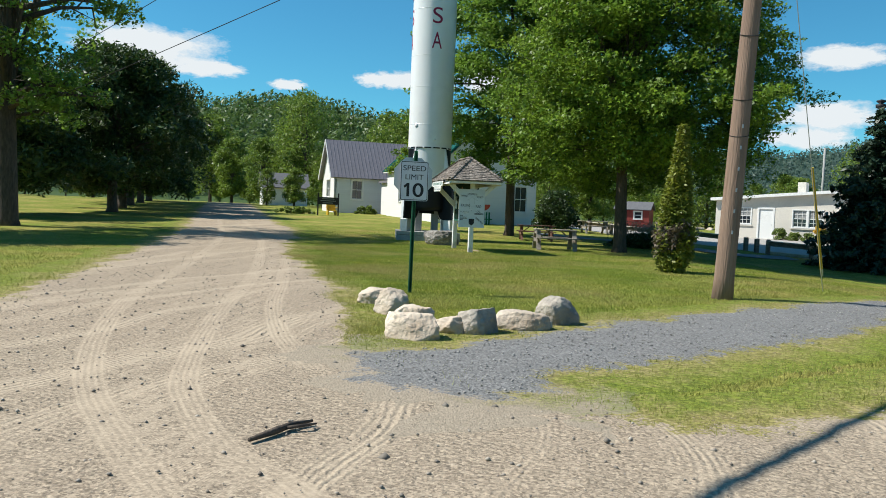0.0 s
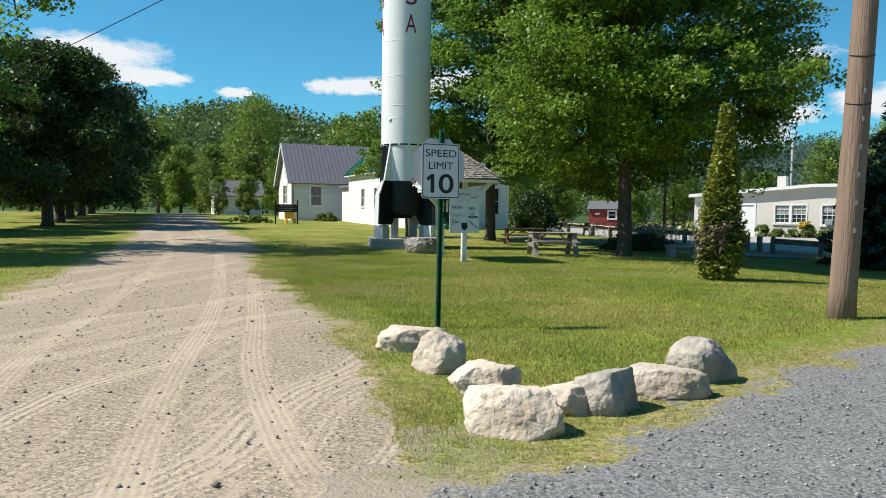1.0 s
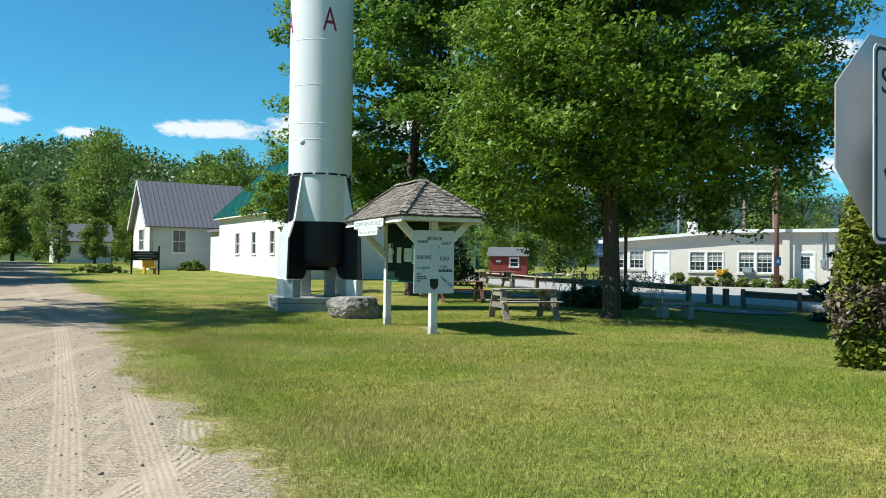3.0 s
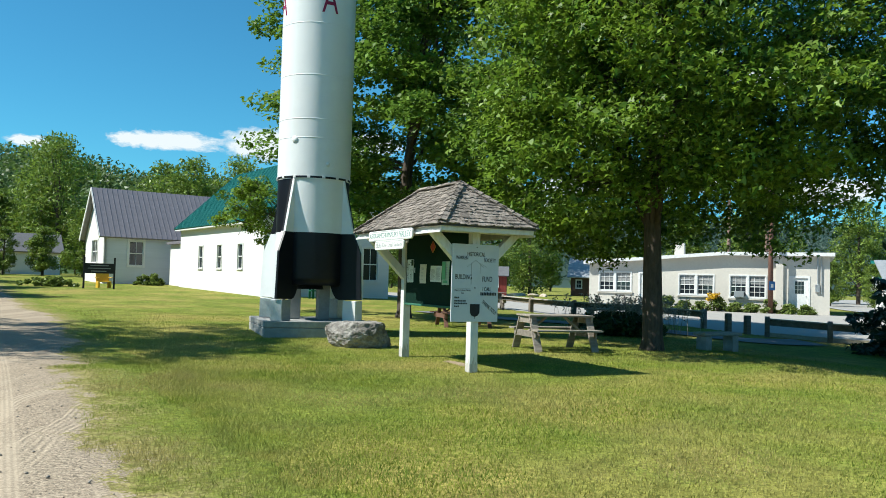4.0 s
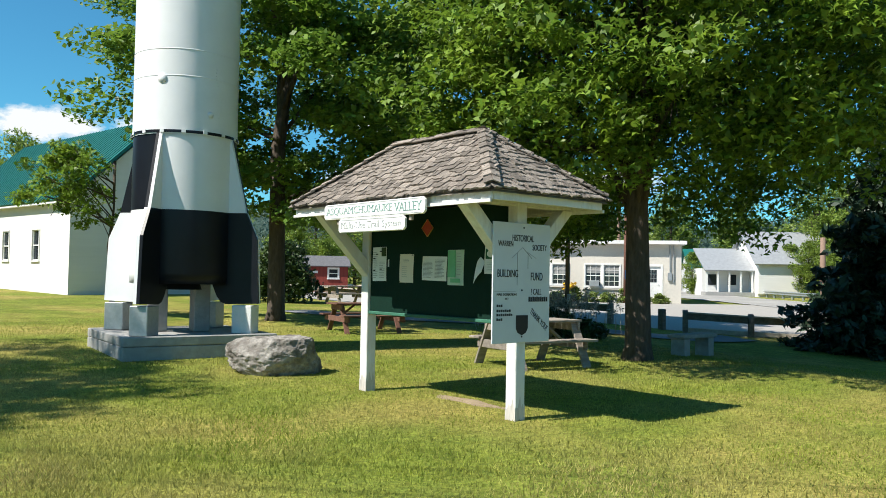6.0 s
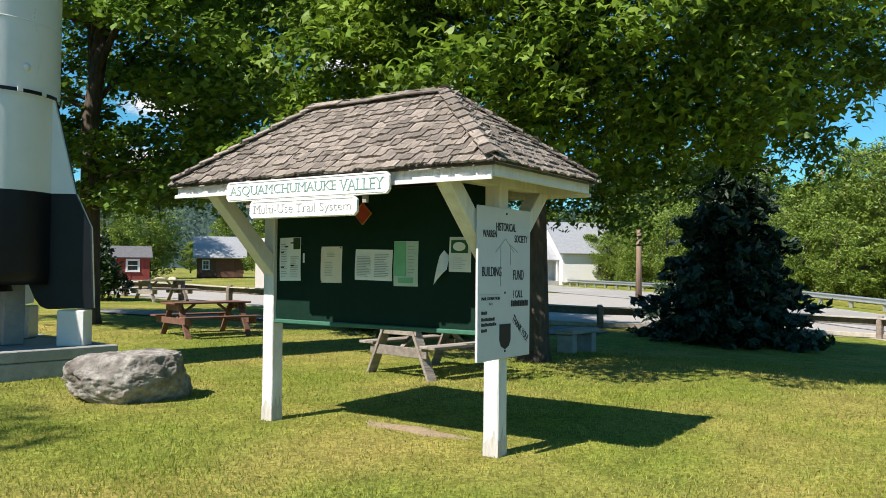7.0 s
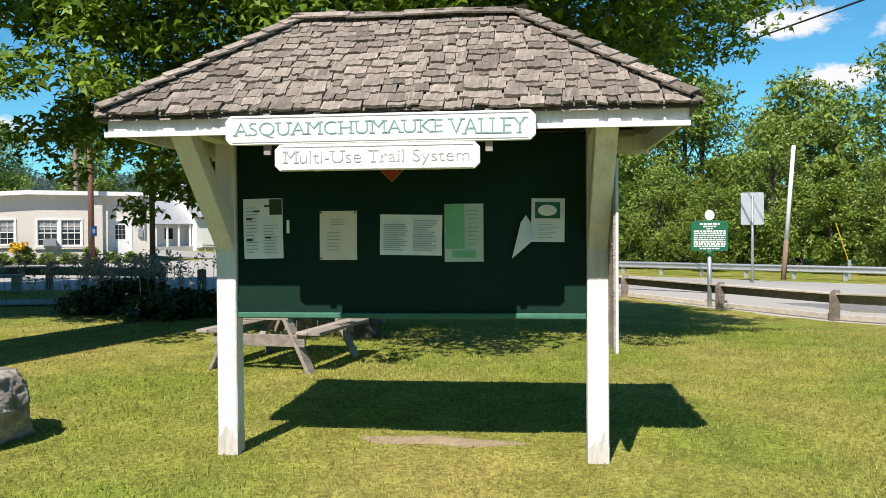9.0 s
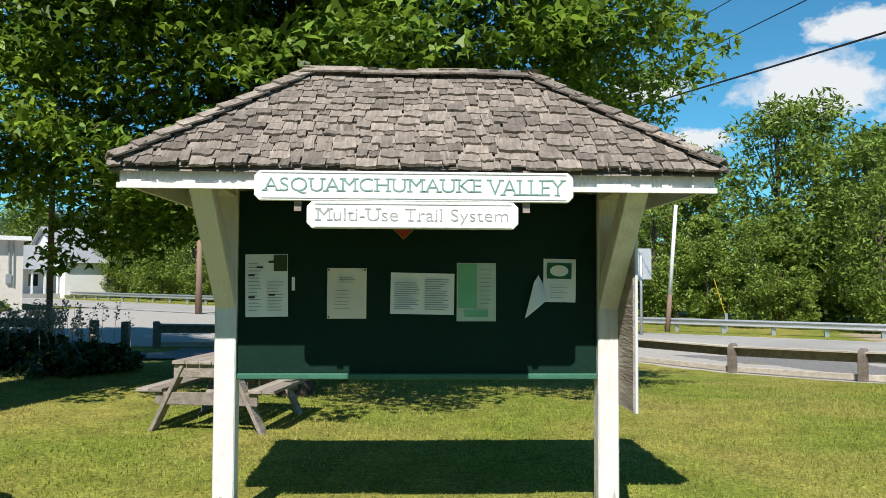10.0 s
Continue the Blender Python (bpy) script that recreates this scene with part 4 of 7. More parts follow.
for az in (radians(-79), radians(-169)):
    for ch, zc in (("U", 9.58), ("S", 8.58), ("A", 7.60)):
        part("letter", wrap(finer(fit_text(ch, -0.2, 0.2, zc, zc + 0.64, 0.004)), 0.889, az), ROCKET_RED, rocket, "dark red painted letter " + ch)

# ---- the notice shelter ----
kiosk = thing("notice_shelter", "open wooden notice shelter with hipped cedar-shake roof", "shelter", pose(0.558, 27.222, 0, 0, 0, math.degrees(math.atan2(-0.977, 0.2133))))
PX, EZ, RZ1, EX, EY, RIDGE = 1.27, 2.265, 2.995, 1.76, 0.85, 0.76
for s in (-1, 1):
    part("post", Geo().box(s * PX - 0.07, s * PX + 0.07, -0.07, 0.07, -0.1, 2.3), FLAKED_PAINT, kiosk, "white post, paint flaking at its foot", bevel=0.008)
    foot = Geo()
    rf_ = random.Random(30 + s)
    for q in range(4):
        zig = [(-0.07 + 0.14 * i / 8, rf_.uniform(0.10, 0.17) + (0.16 * rf_.random() if i in (3, 4, 6) else 0)) for i in range(9)]
        poly = [(-0.07, -0.05), (0.07, -0.05)] + [(x, z) for x, z in reversed(zig)]
        foot.add([(x, -0.0715, z) for x, z in poly], [tuple(range(len(poly)))])
        n0 = len(poly)
        mm = Matrix.Translation((s * PX, 0, 0)) @ Matrix.Rotation(radians(90 * q), 4, "Z")
        foot.v[-n0:] = [tuple(mm @ Vector(p)) for p in foot.v[-n0:]]
    part("bare_foot", foot, mat("peeled_grey_wood", (0.62, 0.59, 0.55), (0.42, 0.39, 0.35), 20, 0.9, 0.6, 60, stretch=(1, 1, 0.15)), kiosk, "bare grey wood where paint has peeled")
    for f in (-1, 1):
        part("brace", Geo().prism([(-0.0, 1.42), (0.0, 1.62), (f * 0.56, 2.16), (f * 0.74, 2.16)], -0.065, 0.065).move(Matrix.Translation((s * PX, f * 0.07, 0)) @ Matrix.Rotation(radians(90), 4, "Z")), FLAKED_PAINT, kiosk, "white diagonal brace", bevel=0.006)
    part("cross_beam", Geo().box(s * PX - 0.06, s * PX + 0.06, -0.80, 0.80, 2.16, 2.24), FLAKED_PAINT, kiosk, bevel=0.006)
for f in (-1, 1):
    part("front_beam" if f < 0 else "rear_beam", Geo().box(-1.6, 1.6, f * 0.72 - 0.05, f * 0.72 + 0.05, 2.245, 2.29), BARE_WOOD, kiosk)
    part("fascia", Geo().box(-EX + 0.05, EX - 0.05, f * (EY - 0.05) - 0.012, f * (EY - 0.05) + 0.012, 2.15, 2.285), FLAKED_PAINT, kiosk, "peeling white fascia board", bevel=0.003)
    part("fascia", Geo().box(f * (EX - 0.05) - 0.012, f * (EX - 0.05) + 0.012, -EY + 0.062, EY - 0.062, 2.15, 2.285), FLAKED_PAINT, kiosk, "peeling white fascia board", bevel=0.003)
    part("fascia_lip", Geo().box(-EX + 0.04, EX - 0.04, f * (EY - 0.025) - 0.012, f * (EY - 0.025) + 0.012, 2.125, 2.155), FLAKED_PAINT, kiosk)
deck = Geo()
k0 = [(-EX, -EY, EZ), (EX, -EY, EZ), (EX, EY, EZ), (-EX, EY, EZ), (-RIDGE, 0, RZ1), (RIDGE, 0, RZ1)]
deck.add([(x, y, z - 0.02) for x, y, z in k0], [(0, 1, 5, 4), (1, 2, 5), (2, 3, 4, 5), (3, 0, 4)])
deck.add([(x, y, z - 0.045) for x, y, z in k0], [(0, 1, 5, 4), (1, 2, 5), (2, 3, 4, 5), (3, 0, 4)])
part("roof_deck", deck, BARE_WOOD, kiosk, "dark board deck under the shakes")
for i in range(7):
    x = -1.5 + 0.5 * i
    part("rafter", Geo().beam((x, -EY + 0.1, EZ - 0.02), (min(max(x, -RIDGE), RIDGE), 0, RZ1 - 0.09), 0.04, 0.08), BARE_WOOD, kiosk)
panel = part("notice_board", Geo().box(-1.195, 1.195, -0.03, 0.02, 0.995, 2.2), DARK_GREEN, kiosk, "dark green painted notice board")
part("sill", Geo().box(-1.195, 1.195, -0.06, 0.03, 0.955, 0.993), GREEN_EDGE, panel, "green grooved bottom trim", bevel=0.006)


def sheet(name, label, x0, x1, z0, z1, material, lines=(), tilt=0.0, group="notices on the board", y=-0.034):
    """A pinned paper on the board with plain bars of print."""
    m = Matrix.Translation(((x0 + x1) / 2, y, (z0 + z1) / 2)) @ Matrix.Rotation(radians(tilt), 4, "Y")
    w, h = (x1 - x0) / 2, (z1 - z0) / 2
    g = Geo()
    n = 6
    vs = [(-w + 2 * w * i / n, -0.004 * math.sin(i * 1.1 + j * 0.7) - 0.003, -h + 2 * h * j / n) for j in range(n + 1) for i in range(n + 1)]
    g.add(vs, [(j * (n + 1) + i, j * (n + 1) + i + 1, (j + 1) * (n + 1) + i + 1, (j + 1) * (n + 1) + i) for j in range(n) for i in range(n)])
    t = solid(name, g, material, label, "notice", kiosk.matrix_basis @ m, group, smooth=True)
    bars = Geo()
    for a, b, c, d in lines:
        bars.box(-w + 2 * w * a, -w + 2 * w * b, -0.012, -0.009, -h + 2 * h * c, -h + 2 * h * d)
    if lines:
        part("print", bars, INK_GREY, t, "grey lines of print")
    return t, w, h


def rows(a, b, z0, z1, n, th=0.25, seed=0):
    r = random.Random(seed)
    return [(a, a + (b - a) * r.uniform(0.6, 1), z1 - (z1 - z0) * (i + 1) / n, z1 - (z1 - z0) * (i + 1 - th) / n) for i in range(n)]


t, w, h = sheet("poster", "pale printed poster with small pictures on the board", -1.15, -0.87, 1.365, 1.78, PAPER, rows(0.08, 0.4, 0.1, 0.9, 14, 0.2, 1) + rows(0.52, 0.92, 0.1, 0.6, 10, 0.2, 2), -1)
part("picture", Geo().box(w * 0.35, w * 0.98, -0.011, -0.009, h * 0.45, h * 0.97), SHRUB_LEAF, t, "dark landscape picture")
for a, b in ((-0.45, 0.55), (-0.85, 0.3), (0.1, 0.72), (-0.85, -0.4), (0.1, -0.33)):
    part("title", Geo().box(w * a, w * (a + 0.3), -0.013, -0.01, h * b, h * (b + 0.06)), INK, t)
t, w, h = sheet("notice", "tan letter-size notice pinned at its corners", -0.61, -0.35, 1.355, 1.69, PAPER_TAN, rows(0.3, 0.8, 0.72, 0.86, 3, 0.25, 3) + rows(0.2, 0.7, 0.2, 0.62, 6, 0.15, 4))
for a, b in ((-0.92, 0.93), (0.92, 0.93), (-0.92, -0.93)):
    part("pin", Geo().box(w * a - 0.005, w * a + 0.005, -0.016, -0.008, h * b - 0.005, h * b + 0.005), INK, t)
sheet("notice", "white two-column notice sheet", -0.19, 0.235, 1.385, 1.66, PAPER, rows(0.06, 0.46, 0.12, 0.8, 13, 0.3, 5) + rows(0.54, 0.95, 0.12, 0.9, 14, 0.3, 6), 1)
t, w, h = sheet("trail_map", "green and pale trail map sheet", 0.252, 0.515, 1.34, 1.73, PAPER_PALE, rows(0.6, 0.95, 0.3, 0.95, 9, 0.15, 7))
part("map_wood", Geo().box(-w * 0.94, w * 0.02, -0.012, -0.0085, -h * 0.55, h * 0.97), PAPER_GREEN, t, "green wooded area of the map")
part("map_wood", Geo().box(-w * 0.6, w * 0.6, -0.012, -0.0085, -h * 0.85, -h * 0.62), PAPER_GREEN, t, "green wooded area of the map")
t, w, h = sheet("notice", "white flyer with a dark green picture", 0.835, 1.055, 1.47, 1.76, PAPER, rows(0.2, 0.8, 0.1, 0.45, 6, 0.15, 8), 1)
part("picture", Geo().box(-w * 0.78, w * 0.72, -0.0125, -0.0085, h * 0.08, h * 0.82), MARKER_GREEN, t, "green picture")
part("picture_oval", Geo().lathe([(0.001, 0), (0.05, 0.0)], 20).move(Matrix.Translation((-0.005, -0.0135, h * 0.45)) @ Matrix.Rotation(radians(90), 4, "X") @ Matrix.Diagonal((1.25, 0.75, 1, 1))), PAPER, t)
# loose sheet hanging by one corner
lg = Geo()
n = 6
for j in range(n + 1):
    for i in range(n + 1):
        a, b = i / n, j / n
        lg.v.append((0.705 + 0.15 * a * (1 - 0.55 * b) + 0.06 * b, -0.045 - 0.03 * math.sin(2.2 * a + 1.6 * b) - 0.03 * (1 - b), 1.36 + 0.13 * a * (1 - b) + b * (0.29 - 0.1 * abs(a - 0.5))))
lg.f = [(j * (n + 1) + i, j * (n + 1) + i + 1, (j + 1) * (n + 1) + i + 1, (j + 1) * (n + 1) + i) for j in range(n) for i in range(n)]
solid("loose_sheet", lg, PAPER, "loose white sheet hanging by one pin", "notice", kiosk.matrix_basis, "notices on the board", smooth=True)
solid("paper_scrap", Geo().box(-0.845, -0.825, -0.036, -0.03, 1.54, 1.63), PAPER, "torn paper scrap stapled to the board", "paper scrap", kiosk.matrix_basis)
dm = solid("trail_marker", Geo().prism([(-0.1, 0), (0, 0.1), (0.1, 0), (0, -0.1)], -0.006, 0.0), RED_PAINT, "red diamond trail marker with pale border", "trail marker", kiosk.matrix_basis @ Matrix.Translation((-0.105, -0.034, 1.985)))
for a, b in (((-0.1, 0), (0, 0.1)), ((0, 0.1), (0.1, 0)), ((0.1, 0), (0, -0.1)), ((0, -0.1), (-0.1, 0))):
    part("border", Geo().beam((a[0], -0.007, a[1]), (b[0], -0.007, b[1]), 0.004, 0.014, (0, 1, 0)), ORANGE, dm, "pale orange border")


def notched(x0, x1, z0, z1, c):
    return [(x0 + c, z0), (x1 - c, z0), (x1, z0 + c), (x1, z1 - c), (x1 - c, z1), (x0 + c, z1), (x0, z1 - c), (x0, z0 + c)]


SIGN_Y = -EY - 0.015
s1 = solid("trail_sign", Geo().prism(notched(-0.94, 0.865, 2.055, 2.225, 0.03), -0.03, 0.0), BOARD_PAINT, "white wooden trail sign with faded green letters", "sign", kiosk.matrix_basis @ Matrix.Translation((0, SIGN_Y, 0)), bevel=0.004)


SERIFS = {"A": "bl br", "M": "bl br tl tr", "H": "bl br tl tr", "U": "tl tr", "K": "bl br tl tr", "E": "bl tl", "V": "tl tr", "L": "bl tl", "Y": "tl tr bm", "T": "bm", "r": "bl", "l": "bl tl", "i": "bl", "m": "bl bm br"}


def serifs(word, x0, x1, z0, z1, thick):
    """Short foot and head strokes for the letters of a word."""
    edge = lambda text: max(p[0] for p in text_geo(text, 1.0, "LEFT").v)
    lo = min(p[0] for p in text_geo(word, 1.0, "LEFT").v)
    k = (x1 - x0) / (edge(word) - lo)
    tall = [p[2] for p in text_geo(word, 1.0, "LEFT").v]
    kz = (z1 - z0) / (max(tall) - min(tall))
    cap = max(p[2] for p in text_geo("H", 1.0, "LEFT").v)
    z0, z1 = z0 - min(tall) * kz, z0 + (cap - min(tall)) * kz
    g = Geo()
    for i, ch in enumerate(word):
        if ch not in SERIFS or word == "System":
            continue
        one = [p[0] for p in text_geo(ch, 1.0, "LEFT").v]
        w = (max(one) - min(one)) * k
        a = x0 + (edge(word[:i + 1]) - lo) * k - w
        for tag in SERIFS[ch].split():
            c = a + {"l": 0.06, "r": 0.94, "m": 0.5}[tag[1]] * w
            z = z0 + thick / 2 if tag[0] == "b" else z1 - thick / 2
            r = min(0.016, 0.32 * w)
            g.box(c - r, c + r, -0.0016, 0.0010, z - thick / 2, z + thick / 2)
    return g


def fit_words(string, x0, x1, z0, z1, thin, material, parent, label):
    """One part for each word of a line."""
    lo = min(p[0] for p in text_geo(string, 1.0, "LEFT").v)
    hi = max(p[0] for p in text_geo(string, 1.0, "LEFT").v)
    done = ""
    for word in string.split():
        done = (done + " " + word).strip()
        e = max(p[0] for p in text_geo(done, 1.0, "LEFT").v)
        g = text_geo(word, 1.0, "LEFT")
        s = e - (max(p[0] for p in g.v) - min(p[0] for p in g.v))
        k = (x1 - x0) / (hi - lo)
        g = fit_text(word, x0 + (s - lo) * k, x0 + (e - lo) * k, z0, z1, 0.003, thin)
        feet = serifs(word, x0 + (s - lo) * k, x0 + (e - lo) * k, z0, z1, 0.006)
        part("word", g.add(feet.v, feet.f).move(Matrix.Translation((0, -0.0325, 0))), material, parent, label + " " + word)


fit_words("ASQUAMCHUMAUKE VALLEY", -0.885, 0.81, 2.095, 2.185, 0.014, FADED_GREEN, s1, "faded green letters")
for z in (2.07, 2.212):
    part("border_line", Geo().box(-0.90, 0.825, -0.0335, -0.031, z - 0.0018, z + 0.0018), FADED_GREY, s1)
s2 = solid("trail_sign", Geo().prism(notched(-0.645, 0.55, 1.9, 2.054, 0.03), -0.03, 0.0), BOARD_PAINT, "smaller white wooden sign below with faded grey letters", "sign", kiosk.matrix_basis @ Matrix.Translation((0, SIGN_Y, 0)), bevel=0.004)
fit_words("Multi-Use Trail", -0.585, 0.115, 1.945, 2.015, 0.017, FADED_GREY, s2, "faded grey letters")
fit_words("System", 0.165, 0.49, 1.925, 2.013, 0.017, FADED_GREY, s2, "faded grey letters")
for z in (1.908, 2.038):
    part("border_line", Geo().box(-0.60, 0.51, -0.0335, -0.031, z - 0.0018, z + 0.0018), FADED_GREY, s2)
for s, xs, z0, z1 in ((s1, (-0.7, 0.6), 2.0, 2.24), (s2, (-0.4, 0.3), 1.9, 2.24)):
    for x in xs:
        part("hanger", Geo().box(x - 0.02, x + 0.02, 0.0, 0.03, z0, z1), BARE_WOOD, s)

# fund board on the shelter's end post; local x runs towards the back
fb_m = kiosk.matrix_basis @ Matrix.Translation((PX + 0.078, -0.02, 0)) @ Matrix.Rotation(radians(90), 4, "Z")
fund = solid("fund_board", Geo().box(-0.415, 0.415, -0.018, 0.0, 0.785, 1.985), SIGN_WHITE, "white painted building fund board with black letters", "sign", fb_m, bevel=0.003)
for word, x0, x1, z0, z1 in (("WARREN", -0.35, -0.14, 1.745, 1.80), ("HISTORICAL", -0.15, 0.165, 1.80, 1.865), ("SOCIETY", 0.145, 0.36, 1.715, 1.775), ("BUILDING", -0.355, -0.065, 1.44, 1.515),
                             ("FUND", 0.125, 0.30, 1.41, 1.49), ("? CALL", 0.13, 0.285, 1.265, 1.325), ("MAIL DONATION", -0.36, -0.085, 1.255, 1.28), ("TO", -0.25, -0.2, 1.215, 1.235)):
    part("word", fit_text(word, x0, x1, z0, z1, 0.003).move(Matrix.Translation((0, -0.0205, 0))), INK, fund, "black letters " + word)
for x0, x1, z0, z1 in ((0.095, 0.385, 1.195, 1.245), (-0.36, -0.265, 1.145, 1.17), (-0.36, -0.165, 1.095, 1.12), (-0.36, -0.14, 1.055, 1.08), (-0.36, -0.265, 1.01, 1.035)):
    bars = Geo()
    k, x = 0, x0
    while x < x1 - 0.01:
        bars.box(x, min(x + 0.021, x1), -0.0215, -0.0185, z0, z1 - 0.004 * (k % 2))
        x, k = x + 0.029, k + 1
    part("blank_bars", bars, INK, fund, "unreadable line of small characters")
ty = fit_text("THANK YOU!", 0, 0.31, 0, 0.06, 0.003)
part("word", ty.move(Matrix.Translation((0.11, -0.0205, 1.085)) @ Matrix.Rotation(radians(38), 4, "Y")), INK, fund, "slanting black letters THANK YOU!")
for p, q in (((-0.155, 1.63), (0.0, 1.74)), ((0.0, 1.74), (0.14, 1.63)), ((-0.075, 1.685), (-0.075, 1.36)), ((0.08, 1.685), (0.08, 1.53)), ((-0.4, 1.30), (-0.09, 1.295)), ((0.06, 1.70), (0.2, 1.635))):
    part("pencil_line", Geo().beam((p[0], -0.0195, p[1]), (q[0], -0.0195, q[1]), 0.0035, 0.0035), INK_GREY, fund, "thin grey drawn line")
part("shield", Geo().prism([(-0.085, 1.06), (0.085, 1.06), (0.085, 0.93), (0.06, 0.885), (0.0, 0.86), (-0.06, 0.885), (-0.085, 0.93)], -0.024, -0.0185), INK, fund, "black shield-shaped notch plate")
for x, z in ((0.015, 1.94), (-0.005, 1.31), (0.0, 0.845)):
    part("screw", Geo().box(x - 0.008, x + 0.008, -0.023, -0.018, z - 0.008, z + 0.008), INK, fund)
part("backing", Geo().box(-0.4, 0.4, 0.0, 0.012, 0.80, 1.97), BARE_WOOD, fund, "bare wooden back of the board")
SOIL = mat("bare_soil", (0.36, 0.28, 0.185), (0.24, 0.18, 0.115), 18, 0.95, 0.6, 60)
rim = [(0.62 * math.cos(a) * (1 + 0.12 * math.sin(3 * a + 1)), 0.13 * math.sin(a) * (1 + 0.25 * math.sin(5 * a)), 0.002) for a in (2 * math.pi * k / 40 for k in range(40))]
solid("bare_soil", Geo().add(rim + [(0, 0, 0.03)], [(k, (k + 1) % 40, 40) for k in range(40)]), SOIL, "strip of bare trodden soil in the grass before the shelter", "soil", at(0.99, 27.2, -81), kind="structure", smooth=True)

# ---- speed sign ----
SGX, SGY = -0.18, 12.92
post = solid("sign_post", Geo().add([(x, y, z) for z in (-0.1, 2.2) for x, y in ((-0.03, -0.012), (-0.018, -0.02), (-0.012, 0.014), (0.012, 0.014), (0.018, -0.02), (0.03, -0.012), (0.03, -0.004), (0.022, 0.024), (-0.022, 0.024), (-0.03, -0.004))], [(i, (i + 1) % 10, (i + 1) % 10 + 10, i + 10) for i in range(10)]), POST_GREEN, "green steel channel sign post", "sign post", pose(SGX, SGY, 0, 0, 0.6, 22))
hole = mesh_of("bolt_hole", Geo().box(-0.005, 0.005, 0.0125, 0.0135, 0, 0.01).box(-0.005, 0.005, 0.0242, 0.0247, 0, 0.01), INK)
for i in range(34):
    part("bolt_hole", hole, INK, post).matrix_basis = Matrix.Translation((0, 0, 0.15 + i * 0.06))


def rounded(w, h, r, n=5):
    out = []
    for cx, cz, a0 in ((w - r, h - r, 0), (-w + r, h - r, 90), (-w + r, -h + r, 180), (w - r, -h + r, 270)):
        out += [(cx + r * math.cos(radians(a0 + 90 * i / n)), cz + r * math.sin(radians(a0 + 90 * i / n))) for i in range(n + 1)]
    return out


sm = pose(SGX, SGY, 1.735, 0, 0, 22)
sp = solid("speed_sign", Geo().prism(rounded(0.2285, 0.305, 0.03), -0.034, -0.031), SIGN_WHITE, "white and black speed limit sign on a green post", "road sign", sm)
g = Geo()
o, i_ = rounded(0.219, 0.2955, 0.026), rounded(0.209, 0.2855, 0.02)
g.add([(x, -0.0352, z) for x, z in o] + [(x, -0.0352, z) for x, z in i_], [(k, (k + 1) % len(o), (k + 1) % len(o) + len(o), k + len(o)) for k in range(len(o))])
part("border", g, INK, sp, "black border line")
for word, x0, x1, z0, z1 in (("SPEED", -0.185, 0.185, 0.155, 0.235), ("LIMIT", -0.145, 0.145, 0.02, 0.1), ("0", -0.025, 0.155, -0.245, -0.03)):
    part("word", fit_text(word, x0, x1, z0, z1, 0.001, -0.012 if word == "0" else -0.001).move(Matrix.Translation((0, -0.0352, 0))), INK, sp, "black letters " + word)
part("word", Geo().prism([(-0.078, -0.24), (-0.078, -0.035), (-0.115, -0.035), (-0.172, -0.082), (-0.152, -0.112), (-0.122, -0.088), (-0.122, -0.24)], -0.0357, -0.0347), INK, sp, "black figure 1")
for z in (0.27, -0.27):
    part("bolt", Geo().tube([(0, -0.034, z), (0, -0.041, z)], [0.009, 0.008], 8), GALV, sp)
octo = [(0.305 * math.cos(radians(22.5 + 45 * k)) / math.cos(radians(22.5)), 0.305 * math.sin(radians(22.5 + 45 * k)) / math.cos(radians(22.5))) for k in range(8)]
st = solid("stop_sign", Geo().prism(octo, 0.031, 0.034), SIGN_BACK, "octagonal road sign seen from its bare metal back", "road sign", pose(SGX, SGY, 1.79, 0, 0, 20))
part("face", Geo().prism([(x * 0.995, z * 0.995) for x, z in octo], 0.0345, 0.0355), STOP_RED, st, "red front face")

# ---- rocks ----


def rock_mesh(sx, sy, sz, seed, material, sub=4, rough=0.28, facets=9, slab=0.0, pits=0.05):
    """A boulder: a ball cut by random planes, then roughened."""
    bm = bmesh.new()
    bmesh.ops.create_icosphere(bm, subdivisions=sub, radius=1.0)
    r = random.Random(seed)
    cuts = [(Vector((r.gauss(0, 1), r.gauss(0, 1), r.gauss(0, 0.8))).normalized(), r.uniform(0.62, 0.9)) for _ in range(facets)]
    if slab:
        cuts += [(Vector((r.gauss(0, 0.12), r.gauss(0, 0.12), 1)).normalized(), slab), (Vector((r.gauss(0, 0.3), -1, 0.25)).normalized(), 0.78)]
    off = Vector((r.uniform(0, 50), r.uniform(0, 50), r.uniform(0, 50)))
    for v in bm.verts:
        p = v.co.copy()
        for nrm, d in cuts:
            k = p.dot(nrm) - d
            if k > 0:
                p -= nrm * k * 0.88
        nz = noise.fractal(p * 1.6 + off, 0.7, 2.1, 6)
        p *= 1 + rough * 0.28 * nz + rough * pits * noise.fractal(p * 6 + off, 0.6, 2.0, 4)
        p.z = max(p.z, -0.62)
        v.co = Vector((p.x * sx, p.y * sy, p.z * sz))
    me = bpy.data.meshes.new("rock")
    bm.to_mesh(me)
    bm.free()
    me.polygons.foreach_set("use_smooth", [True] * len(me.polygons))
    me.materials.append(material)
    return me


